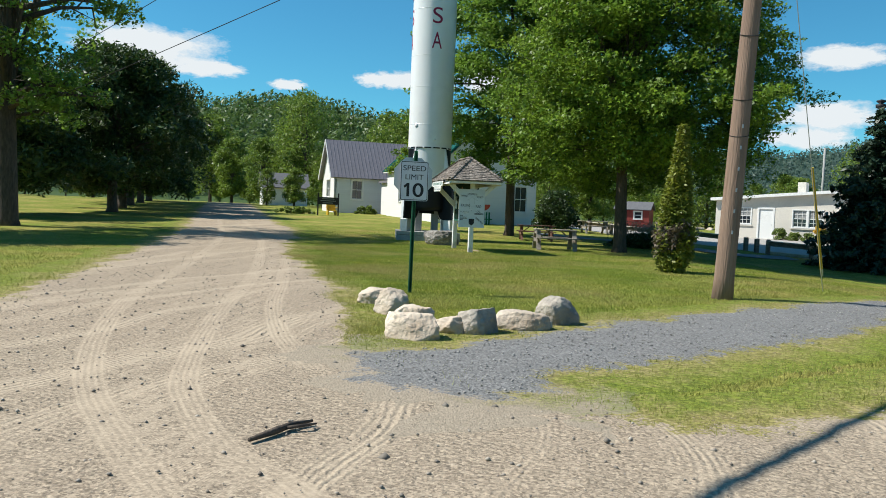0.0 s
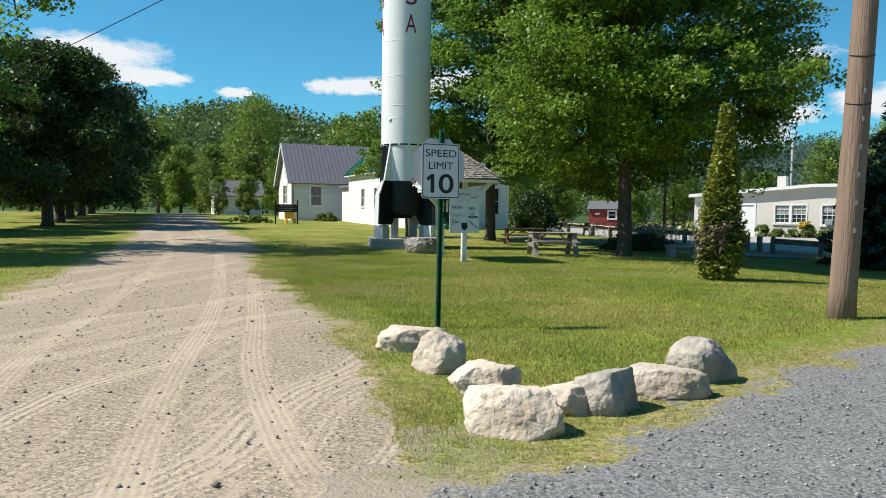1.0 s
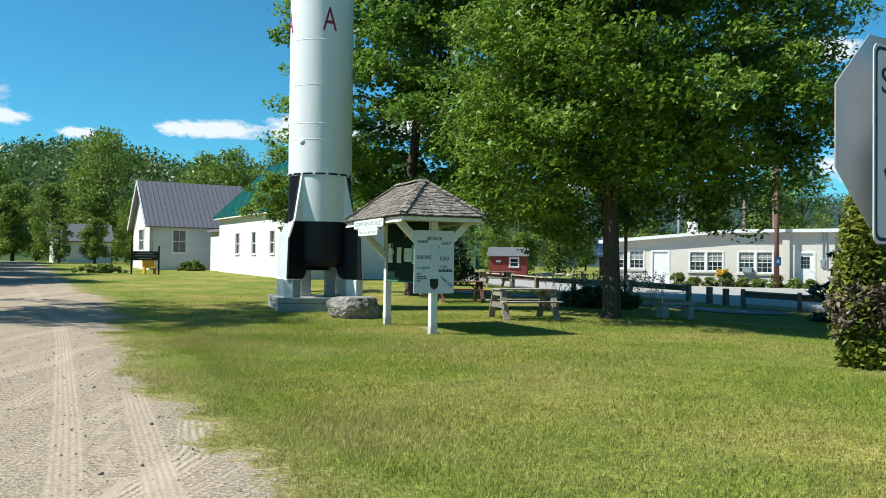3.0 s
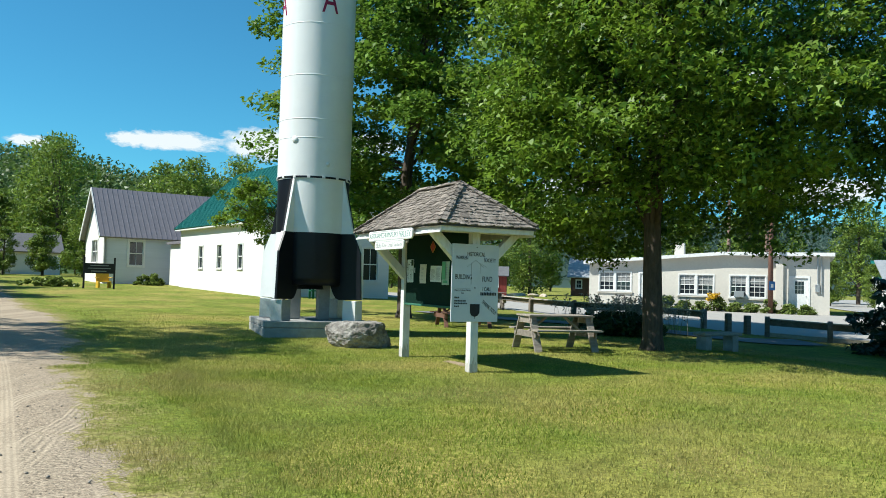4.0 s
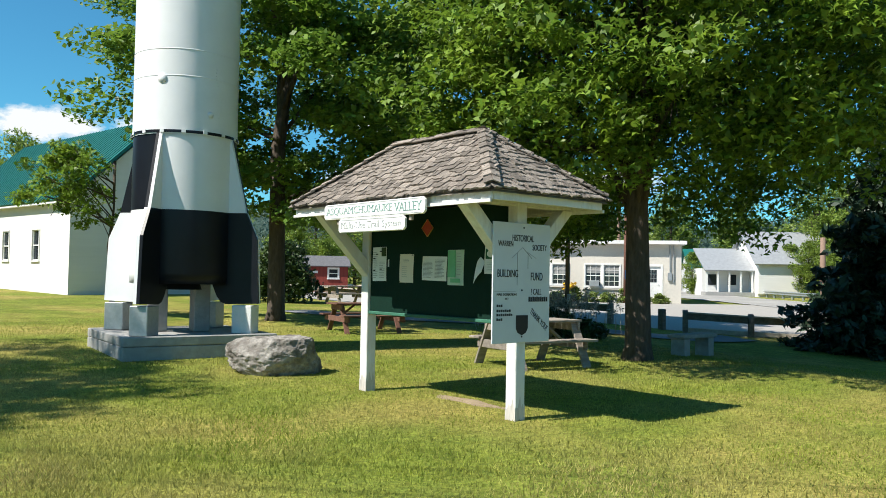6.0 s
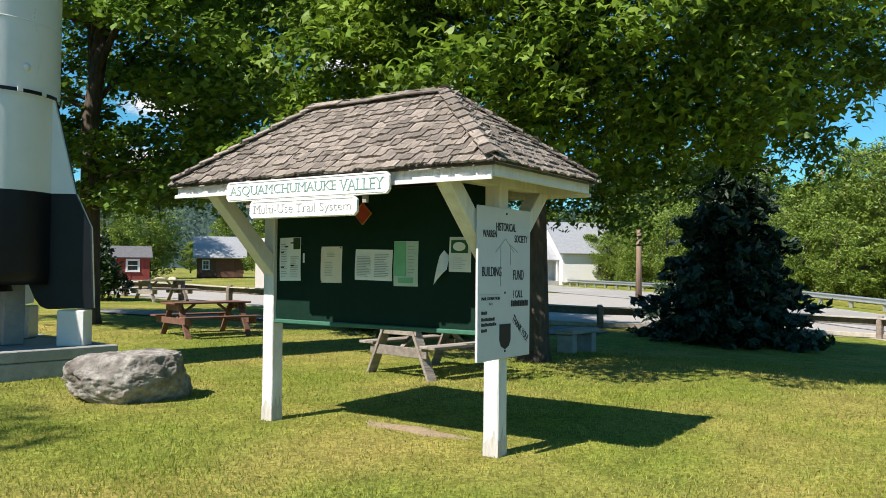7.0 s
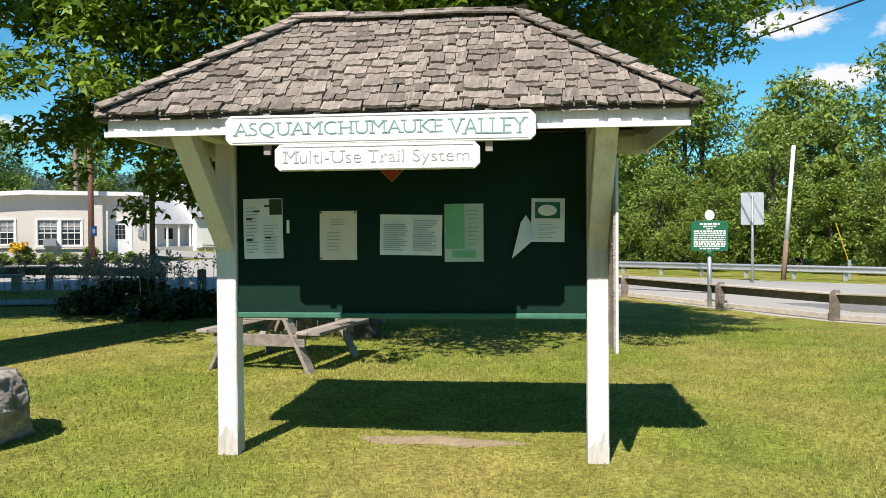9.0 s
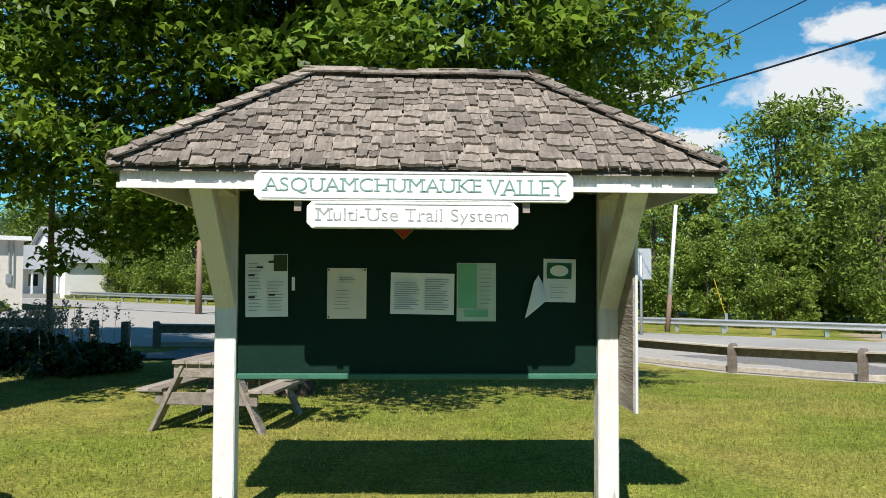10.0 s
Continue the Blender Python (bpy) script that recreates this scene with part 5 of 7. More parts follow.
for x, y, w, h, dp, turn, sd, material, lab in ((-0.49, 11.42, 0.40, 0.17, 0.26, 10, 1, ROCK_PALE, "long flat pale boulder beside the gravel road"),
                                                (-0.24, 10.38, 0.255, 0.215, 0.25, 100, 2, ROCK_PALE, "rounded tan boulder on the grass corner"),
                                                (0.06, 9.60, 0.29, 0.17, 0.26, 20, 3, ROCK_PALE, "low cream-coloured boulder among the others"),
                                                (0.17, 8.57, 0.325, 0.215, 0.28, -15, 4, ROCK_PALE, "large pale boulder with a rusty fractured side"),
                                                (0.53, 9.02, 0.27, 0.14, 0.22, 30, 5, ROCK_PALE, "flat pale stone wedged between boulders"),
                                                (0.82, 9.1, 0.28, 0.205, 0.25, 60, 6, ROCK_MID, "angular pale grey boulder"),
                                                (1.33, 9.52, 0.35, 0.17, 0.25, 5, 7, ROCK_PALE, "low wide boulder with dark shaded side"),
                                                (1.78, 10.05, 0.27, 0.235, 0.26, 25, 8, ROCK_MID, "grey domed boulder at the end of the row")):
    solid("boulder", rock_mesh(w * 0.95, dp * 1.0, h / (0.92 if sd in (2, 8) else 0.8), sd + 60, material, 5, 0.3, 8, 0.0 if sd in (2, 8) else 0.62, 0.1), material, lab, "boulder", pose(x, y, h * 0.38, 0, 0, turn), "boulders at the corner")
solid("stone", rock_mesh(0.13, 0.1, 0.08, 21, ROCK_PALE, 3), ROCK_PALE, "small pale stone beside the boulders", "stone", pose(0.12, 9.15, 0.04))
solid("stone", rock_mesh(0.11, 0.09, 0.09, 22, ROCK_PALE, 3), ROCK_PALE, "small pale stone beside the boulders", "stone", pose(1.58, 9.62, 0.04))
for i, (x, y, w) in enumerate(((23.6, 87.4, 0.8), (24.6, 88.2, 0.6), (25.5, 87.3, 0.9), (26.8, 88.0, 0.7))):
    solid("stone", rock_mesh(w, w * 0.6, 0.24, 80 + i, ROCK_PALE, 3), ROCK_PALE, "flat pale stone lying in the grass before the barn", "stone", at(x, y, 25 * i, 0.08), "stones before the barn")
solid("boulder", rock_mesh(0.79, 0.52, 0.42, 37, ROCK_GREY, 6, 0.22, 14, 0.72, 0.2), ROCK_GREY, "large rough grey boulder beside the rocket pedestal", "boulder", pose(-0.27, 30.45, 0.21, 0, 0, -20))

# ---- buildings ----


def wall_geo(width, height, th, openings, gable=None):
    """An upright wall along x from 0, outer face at y = 0, thickness into +y, one skin with true openings (x0, x1, z0, z1).
    gable: (peak x, peak height) for a pointed top."""
    xs = sorted({0, width, *[o[0] for o in openings], *[o[1] for o in openings]})
    zs = sorted({0, height, *[o[2] for o in openings], *[o[3] for o in openings]})
    nx, nz = len(xs), len(zs)
    g = Geo()
    g.v = [(x, y, z) for y in (0, th) for z in zs for x in xs]

    def vid(i, j, back):
        return (nx * nz if back else 0) + j * nx + i

    def full(i, j):
        if not (0 <= i < nx - 1 and 0 <= j < nz - 1):
            return False
        cx, cz = (xs[i] + xs[i + 1]) / 2, (zs[j] + zs[j + 1]) / 2
        return not any(p < cx < q and c < cz < d for p, q, c, d in openings)

    for i in range(nx - 1):
        for j in range(nz - 1):
            if not full(i, j):
                continue
            c = [(i, j), (i + 1, j), (i + 1, j + 1), (i, j + 1)]
            g.f += [tuple(vid(*q, 0) for q in c), tuple(vid(*q, 1) for q in reversed(c))]
            for (p, q), (di, dj) in zip(((0, 1), (1, 2), (2, 3), (3, 0)), ((0, -1), (1, 0), (0, 1), (-1, 0))):
                if not full(i + di, j + dj) and not (gable and dj == 1 and j == nz - 2):
                    g.f.append((vid(*c[p], 0), vid(*c[p], 1), vid(*c[q], 1), vid(*c[q], 0)))
    if gable:
        g.v += [(gable[0], 0, gable[1]), (gable[0], th, gable[1])]
        k = len(g.v) - 2
        top = [vid(i, nz - 1, 0) for i in range(nx)], [vid(i, nz - 1, 1) for i in range(nx)]
        g.f += [(*top[0], k), (*reversed(top[1]), k + 1), (top[0][0], k, k + 1, top[1][0]), (top[0][-1], top[1][-1], k + 1, k)]
    return g


def window(parent, x0, x1, z0, z1, m, sashes=1, trim=0.09, muntins=1, trim_mat=None):
    """A trimmed window in the wall frame m: frame, sill, sash bars and panes."""
    tm = trim_mat or WHITE_PAINT
    fr = Geo()
    fr.box(x0 - trim, x0, -0.035, 0.05, z0 - trim, z1 + trim).box(x1, x1 + trim, -0.035, 0.05, z0 - trim, z1 + trim)
    fr.box(x0, x1, -0.035, 0.05, z1, z1 + trim)
    w = part("window", fr.move(m), tm, parent, "white-trimmed window")
    part("sill", Geo().box(x0 - trim - 0.02, x1 + trim + 0.02, -0.07, 0.05, z0 - trim, z0).move(m), tm, w)
    cell = (x1 - x0) / sashes
    for s in range(sashes):
        a, b = x0 + s * cell, x0 + (s + 1) * cell
        zm = (z0 + z1) / 2
        bars = Geo()
        for u in (a + 0.02, b - 0.02):
            bars.box(u - 0.025, u + 0.025, 0.02, 0.06, z0, z1)
        for u in (z0 + 0.025, zm, z1 - 0.025):
            bars.box(a + 0.045, b - 0.045, 0.021, 0.06, u - 0.025, u + 0.025)
        for k in range(muntins):
            u = a + (b - a) * (k + 1) / (muntins + 1)
            bars.box(u - 0.012, u + 0.012, 0.025, 0.055, z0 + 0.05, z1 - 0.05)
        if muntins > 1:
            for u in (z0 + (z1 - z0) * 0.25, z0 + (z1 - z0) * 0.75):
                bars.box(a + 0.045, b - 0.045, 0.0255, 0.0545, u - 0.012, u + 0.012)
        part("sash", bars.move(m), tm, w)
        part("pane", Geo().box(a, b, 0.062, 0.068, z0, z1).move(m), GLASS, w)


def roof_slab(p0, p1, q0, q1, th):
    """A roof plane: eave p0-p1, ridge q0-q1."""
    p0, p1, q0, q1 = map(Vector, (p0, p1, q0, q1))
    n = (p1 - p0).cross(q0 - p0).normalized() * th
    v = [p0, p1, q1, q0, p0 - n, p1 - n, q1 - n, q0 - n]
    return Geo().add(v, [(0, 1, 2, 3), (7, 6, 5, 4), (0, 4, 5, 1), (1, 5, 6, 2), (2, 6, 7, 3), (3, 7, 4, 0)])


def ribs(parent, p0, p1, q0, q1, step, material, size=0.035):
    p0, p1, q0, q1 = map(Vector, (p0, p1, q0, q1))
    n = (p1 - p0).cross(q0 - p0).normalized()
    count = int((p1 - p0).length / step)
    for i in range(count + 1):
        a, b = p0.lerp(p1, i / count), q0.lerp(q1, i / count)
        part("rib", Geo().beam(a + n * 0.01, b + n * 0.01, size, size, n), material, parent)


R90 = Matrix.Rotation(radians(90), 4, "Z")
RM90 = Matrix.Rotation(radians(-90), 4, "Z")
# white hall with a green metal roof; local y runs along its long wall
wb = thing("white_building", "white clapboard building with a green metal roof", "building", pose(-1.27, 54.6, 0.35, 0, 0, 20.4))
LW, WW, WH, WR = 13.2, 7.2, 4.1, 7.55
long_m = Matrix.Translation((0, LW, 0)) @ RM90
op = [(LW - c - 0.33, LW - c + 0.33, 1.45, 2.75) for c in (3.1, 6.2, 9.3)]
lw = part("wall", wall_geo(LW, WH, 0.2, op).move(long_m), CLAP_WHITE, wb, "sunlit white clapboard wall")
for o in op:
    window(wb, *o, long_m, 1, 0.06, 0)
op = [(5.4, 6.3, 1.0, 2.75), (2.0, 2.8, 1.0, 2.75)]
end_m = Matrix.Translation((0.2, 0, 0))
part("wall", wall_geo(WW - 0.4, WH, 0.2, op, gable=((WW - 0.4) / 2, WR - 0.25)).move(end_m), CLAP_WHITE, wb)
for o in op:
    window(wb, *o, end_m, 1, 0.09, 1)
part("wall", wall_geo(WW - 0.4, WH, 0.2, [], gable=((WW - 0.4) / 2, WR - 0.25)).move(Matrix.Translation((0.2, LW - 0.2, 0))), CLAP_WHITE, wb)
part("wall", wall_geo(LW, WH, 0.2, []).move(Matrix.Translation((WW, 0, 0)) @ R90), CLAP_WHITE, wb)
part("footing", Geo().box(-0.03, WW + 0.03, -0.03, LW + 0.03, -0.4, 0.06), CONCRETE, wb, "low grey foundation")
pitch = (WR - WH) / (WW / 2)
for s in (0, 1):
    e = -0.35 if s == 0 else WW + 0.35
    a = [(e, -0.35, WH - 0.35 * pitch + 0.12), (e, LW + 0.35, WH - 0.35 * pitch + 0.12), (WW / 2, -0.35, WR + 0.12), (WW / 2, LW + 0.35, WR + 0.12)]
    a = a if s == 0 else [a[1], a[0], a[3], a[2]]
    rf = part("roof", roof_slab(a[1], a[0], a[3], a[2], 0.1), ROOF_GREEN, wb, "green ribbed metal roof")
    if s == 0:
        ribs(rf, a[1], a[0], a[3], a[2], 0.3, ROOF_GREEN)
part("eave_board", Geo().box(-0.3, -0.02, -0.3, LW + 0.3, WH - 0.34, WH - 0.2), WHITE_PAINT, wb)
# low annex that joins the two houses
an = thing("annex", "small white annex with a dark flat roof", "building", pose(-1.27, 54.6, 0.45, 0, 0, 20.4) @ Matrix.Translation((0.35, LW + 0.02, 0)))
part("wall", wall_geo(3.2, 2.9, 0.2, []).move(Matrix.Translation((0, 3.2, 0)) @ RM90), CLAP_WHITE, an)
part("body", Geo().box(0.2, 3.0, 0, 3.2, -0.3, 2.9), CLAP_WHITE, an)
part("roof", Geo().box(-0.25, 3.2, -0.01, 3.3, 2.905, 3.08), ROOF_GREY, an)

# grey house with a ribbed metal roof; sun and shade put into its wall colours
gh = thing("grey_house", "pale grey clapboard house with a grey metal roof", "house", pose(-10.75, 70.1, 0.62, 0, 0, 19.0))
GL, GD, GH_, GR = 9.5, 6.4, 3.35, 6.45
op = [(1.55, 2.45, 1.3, 2.9)]
part("wall", wall_geo(GL, GH_, 0.2, op), CLAP_GREY, gh, "pale grey clapboard wall, shade put into its colour")
for o in op:
    window(gh, *o, Matrix.Identity(4), 1, 0.12, 1)
gm = Matrix.Translation((0, GD, 0)) @ RM90
op = [(2.5, 4.3, 1.45, 2.95)]
# the gable faces the sun: lit tone painted as white clapboard
part("wall", wall_geo(GD, GH_, 0.2, op, gable=(GD / 2, GR - 0.1)).move(gm), CLAP_WHITE, gh, "gable wall, sunlight put into its white colour")
for o in op:
    window(gh, *o, gm, 2, 0.12, 1)
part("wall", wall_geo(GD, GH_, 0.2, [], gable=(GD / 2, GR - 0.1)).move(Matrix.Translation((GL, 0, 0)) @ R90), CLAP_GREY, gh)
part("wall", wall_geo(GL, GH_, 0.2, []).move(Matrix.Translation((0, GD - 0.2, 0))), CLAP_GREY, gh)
part("footing", Geo().box(-0.02, GL, -0.02, GD, -0.4, 0.02), CONCRETE, gh)
gp = (GR - GH_) / (GD / 2)
for s in (0, 1):
    e = -0.35 if s == 0 else GD + 0.35
    a = [(-0.4, e, GH_ - 0.35 * gp + 0.1), (GL + 0.3, e, GH_ - 0.35 * gp + 0.1), (-0.4, GD / 2, GR + 0.1), (GL + 0.3, GD / 2, GR + 0.1)]
    a = a if s == 0 else [a[1], a[0], a[3], a[2]]
    rf = part("roof", roof_slab(a[0], a[1], a[2], a[3], 0.1), ROOF_GREY, gh, "grey ribbed metal roof")
    if s == 0:
        ribs(rf, a[0], a[1], a[2], a[3], 0.32, ROOF_GREY)
for s in (-1, 1):
    part("bargeboard", Geo().beam((-0.38, GD / 2 + s * (GD / 2 + 0.33), GH_ - 0.35 * gp + 0.02), (-0.38, GD / 2, GR + 0.02), 0.05, 0.2), WHITE_PAINT, gh)

# far white garage
ga = thing("garage", "small white garage with a grey roof", "garage", at(-23.2, 95, 18, -0.1))
part("wall", wall_geo(5.2, 2.3, 0.2, [(0.7, 1.5, 1.0, 1.8), (2.6, 4.8, 0.0, 2.0)]), CLAP_WHITE, ga)
part("garage_door", Geo().box(2.6, 4.8, 0.1, 0.15, 0, 2.0), WHITE_PAINT, ga)
window(ga, 0.7, 1.5, 1.0, 1.8, Matrix.Identity(4), 1, 0.08, 1)
part("body", Geo().box(0, 5.2, 0.2, 5.0, 0, 2.3), CLAP_WHITE, ga)
for s in (0, 1):
    e = -0.35 if s == 0 else 5.35
    a = [(-0.3, e, 2.2), (5.5, e, 2.2), (-0.3, 2.5, 4.0), (5.5, 2.5, 4.0)]
    a = a if s == 0 else [a[1], a[0], a[3], a[2]]
    part("roof", roof_slab(*a, 0.12), ROOF_TAR, ga)
part("gable", Geo().prism([(0, 2.3), (5.0, 2.3), (2.5, 3.85)], 0, 0.15).move(Matrix.Translation((0.02, 5.0, 0)) @ RM90), CLAP_WHITE, ga)

# block building across the lot
bb = thing("block_building", "long low painted block building with white trim", "building", pose(19.19, 61.16, 0.1, 0, 0, -39.2))
BL = 13.75
S0 = 3.73
def bt(x):
    return 2.78 + 0.62 * min(1.0, x / 8.0)
op = [(0.66, 2.60, 1.08, 2.22), (S0 - 0.58, S0 + 0.45, 0.06, 2.2), (S0 + 1.80, S0 + 3.76, 0.98, 2.15), (S0 + 4.72, S0 + 6.64, 0.9, 2.15), (S0 + 7.98, S0 + 8.92, 0.06, 2.12)]
bw = part("wall", wall_geo(BL, 2.5, 0.25, [w_ for i_, o_ in enumerate(op) for w_ in ([o_] if i_ in (1, 4) else [(o_[0], (o_[0] + o_[2 - 1]) / 2 - 0.07, o_[2], o_[3]), ((o_[0] + o_[1]) / 2 + 0.07, o_[1], o_[2], o_[3])])]), BLOCK, bb, "pale grey painted block wall")
part("wall", Geo().prism([(0, 2.5), (BL, 2.5), (BL, bt(BL)), (8, bt(8)), (0, bt(0))], 0, 0.25), BLOCK, bb)
part("core", Geo().box(0.02, BL - 0.02, 0.6, 9, -0.3, 2.75), BLOCK, bb)
part("wall", Geo().box(0, 0.25, 0.25, 9, -0.3, 2.75).box(BL - 0.25, BL, 0.25, 9, -0.3, 3.3), BLOCK, bb)
part("footing", Geo().box(-0.02, BL + 0.02, -0.04, 9, -0.5, 0.03), CONCRETE, bb)
rt = Geo()
rt.prism([(-0.3, bt(0) - 0.08), (8, bt(8) - 0.06), (BL + 0.25, bt(BL) - 0.06), (BL + 0.25, bt(BL) + 0.14), (8, bt(8) + 0.14), (-0.3, bt(0) + 0.12)], -0.4, 9.2)
part("roof", rt, WHITE_PAINT, bb, "white-edged low roof")
for i in (0, 2, 3):
    x0, x1, z0, z1 = op[i]
    xm = (x0 + x1) / 2
    for a, b in ((x0, xm - 0.07), (xm + 0.07, x1)):
        window(bb, a, b, z0, z1, Matrix.Identity(4), 1, 0.07, 2)
        part("curtain", Geo().box(a + 0.06, b - 0.06, 0.056, 0.061, (z0 + z1) / 2 + 0.04 + 0.1 * (i == 3), z1 - 0.06), CURTAIN, bb, "pale half curtain")
    part("drip_sill", Geo().box(x0 - 0.14, x1 + 0.14, -0.09, -0.001, z0 - 0.15, z0 - 0.09), BLOCK, bb)
for i, lab in ((1, "plain white door"), (4, "white door with nine small panes")):
    x0, x1, z0, z1 = op[i]
    d = part("door", Geo().box(x0 + 0.03, x1 - 0.03, 0.04, 0.1, z0, z1 - 0.03), WHITE_PAINT, bb, lab, bevel=0.006)
    part("door_frame", Geo().box(x0 - 0.09, x0 + 0.03, -0.03, 0.1, z0, z1 + 0.09).box(x1 - 0.03, x1 + 0.09, -0.03, 0.1, z0, z1 + 0.09).box(x0 + 0.03, x1 - 0.03, -0.03, 0.1, z1 - 0.03, z1 + 0.09), WHITE_PAINT, d)
    part("handle", Geo().tube([(x1 - 0.12, 0.0, z0 + 1.0), (x1 - 0.12, 0.04, z0 + 1.0)], [0.03, 0.03], 8), GALV, d)
    if i == 4:
        for a in range(3):
            for b in range(3):
                part("pane", Geo().box(x0 + 0.24 + a * 0.16, x0 + 0.38 + a * 0.16, 0.03, 0.045, 1.2 + b * 0.24, 1.42 + b * 0.24), GLASS, d)
part("pilaster", Geo().box(S0 + 7.2, S0 + 7.6, -0.15, -0.002, -0.2, bt(11) - 0.1), BLOCK, bb)
part("chimney", Geo().box(S0 + 1.0, S0 + 1.6, 3.2, 3.8, 2.9, 4.25), BLOCK, bb, "square block chimney", bevel=0.02)
part("meter", Geo().box(BL - 0.75, BL - 0.5, -0.12, -0.002, 1.3, 1.75), GALV, bb, "grey electric meter box", bevel=0.02)
part("conduit", Geo().tube([(BL - 0.62, -0.06, 1.72), (BL - 0.62, -0.06, 3.3)], [0.04, 0.04], 8), GALV, bb)
part("conduit", Geo().tube([(BL - 0.42, -0.06, 1.2), (BL - 0.42, -0.06, 3.3)], [0.03, 0.03], 8), GALV, bb)
part("air_conditioner", Geo().box(S0 + 4.95, S0 + 5.5, -0.3, 0.02, 0.9, 1.25), GALV, bb, "boxy window air conditioner", bevel=0.015)

# red shed, brown barn, white house beyond the highway
sh = thing("red_shed", "small red board shed with a grey roof", "shed", at(12.9, 67.2, -20, -0.05))
part("wall", wall_geo(2.7, 1.7, 0.08, [(1.5, 2.1, 0.9, 1.5)]), SHED_RED, sh)
part("body", Geo().box(0, 2.7, 0.08, 2.6, 0, 1.7), SHED_RED, sh)
window(sh, 1.5, 2.1, 0.9, 1.5, Matrix.Identity(4), 1, 0.07, 0)
part("gable", Geo().prism([(0, 1.7), (2.6, 1.7), (1.3, 2.25)], 0, 0.06).move(Matrix.Translation((2.64, 0, 0)) @ R90), SHED_RED, sh)
part("plate", Geo().box(0.5, 0.85, -0.02, 0.0, 1.2, 1.35), WHITE_PAINT, sh)
for s in (0, 1):
    e = -0.2 if s == 0 else 2.8
    a = [(-0.15, e, 1.66), (2.85, e, 1.66), (-0.15, 1.3, 2.32), (2.85, 1.3, 2.32)]
    a = a if s == 0 else [a[1], a[0], a[3], a[2]]
    part("roof", roof_slab(*a, 0.06), ROOF_TAR, sh)
ba = thing("barn", "weathered brown barn with a pale metal roof", "barn", at(34.6, 99.1, -27, 0.1))
part("wall", wall_geo(4.6, 2.2, 0.15, [(0.6, 1.2, 0.8, 1.7), (1.9, 3.7, 0.0, 1.9)]), BARN_WOOD, ba)
part("door", Geo().box(1.9, 3.7, 0.06, 0.12, 0, 1.9), RED_WOOD, ba, "wide reddish barn door")
window(ba, 0.6, 1.2, 0.8, 1.7, Matrix.Identity(4), 1, 0.08, 1)
part("body", Geo().box(0, 4.6, 0.15, 6, -0.2, 2.2), BARN_WOOD, ba)
part("gable", Geo().prism([(0, 2.2), (6, 2.2), (3, 4.1)], 0, 0.1).move(Matrix.Translation((4.6, 0, 0)) @ R90), BARN_WOOD, ba)
for s in (0, 1):
    e = -0.5 if s == 0 else 6.5
    a = [(-0.4, e, 2.0), (5.0, e, 2.0), (-0.4, 3, 4.3), (5.0, 3, 4.3)]
    a = a if s == 0 else [a[1], a[0], a[3], a[2]]
    part("roof", roof_slab(*a, 0.1), TIN, ba)
wh = thing("white_house", "white house with a grey roof across the highway", "house", at(51.5, 65.3, -30, 0.25))
op = [(3.3, 3.95, 0.9, 1.75), (5.5, 6.1, 0.9, 1.75)]
part("wall", wall_geo(7.6, 2.7, 0.2, op), CLAP_WHITE, wh)
for o in op:
    window(wh, *o, Matrix.Identity(4), 1, 0.08, 1)
part("body", Geo().box(0, 7.6, 0.2, 7, -0.3, 2.7), CLAP_WHITE, wh)
part("gable", Geo().prism([(0, 2.7), (7, 2.7), (3.5, 5.2)], 0, 0.1).move(Matrix.Translation((0, 7, 0)) @ RM90), CLAP_WHITE, wh)
for s in (0, 1):
    e = -0.4 if s == 0 else 7.4
    a = [(-0.4, e, 2.5), (8.0, e, 2.5), (-0.4, 3.5, 5.4), (8.0, 3.5, 5.4)]
    a = a if s == 0 else [a[1], a[0], a[3], a[2]]
    part("roof", roof_slab(*a, 0.12), TIN, wh)
part("wing", Geo().box(-4.0, -0.01, 2.2, 6, -0.3, 2.1), CLAP_WHITE, wh)
part("wing_roof", roof_slab((-4.2, 0.7, 1.95), (-0.02, 0.7, 1.95), (-4.2, 4.2, 3.9), (-0.02, 4.2, 3.9), 0.1), TIN, wh)
for i in range(5):
    part("porch_post", Geo().box(-4.05 + i * 0.95, -3.93 + i * 0.95, 0.85, 0.97, -0.3, 1.95), WHITE_PAINT, wh)
part("porch_floor", Geo().box(-4.1, -0.02, 0.8, 2.2, -0.35, 0.12), CONCRETE, wh)
for i in range(2):
    part("window", Geo().box(-3.5 + i * 1.7, -2.8 + i * 1.7, 2.17, 2.199, 0.7, 1.6), GLASS, wh)
gh = thing("cottage", "small pale cottage with a green metal roof across the highway", "house", at(57.4, 78.6, -35, 0.3))
part("wall", wall_geo(6.5, 2.2, 0.2, [(0.8, 1.5, 0.8, 1.7), (2.6, 3.3, 0.8, 1.7), (4.6, 5.3, 0.8, 1.7)]), CLAP_GREY, gh)
for a in (0.8, 2.6, 4.6):
    window(gh, a, a + 0.7, 0.8, 1.7, Matrix.Identity(4), 1, 0.07, 0)
part("body", Geo().box(0, 6.5, 0.2, 5, -0.8, 2.2), CLAP_GREY, gh)
part("gable", Geo().prism([(0, 2.2), (5, 2.2), (2.5, 4.0)], 0, 0.1).move(Matrix.Translation((0, 5, 0)) @ RM90), CLAP_GREY, gh)
for s in (0, 1):
    e = -1.4 if s == 0 else 5.4
    a = [(-0.3, e, 1.9), (6.8, e, 1.9), (-0.3, 2.5, 4.2), (6.8, 2.5, 4.2)]
    a = a if s == 0 else [a[1], a[0], a[3], a[2]]
    part("roof", roof_slab(*a, 0.1), ROOF_GREEN, gh)
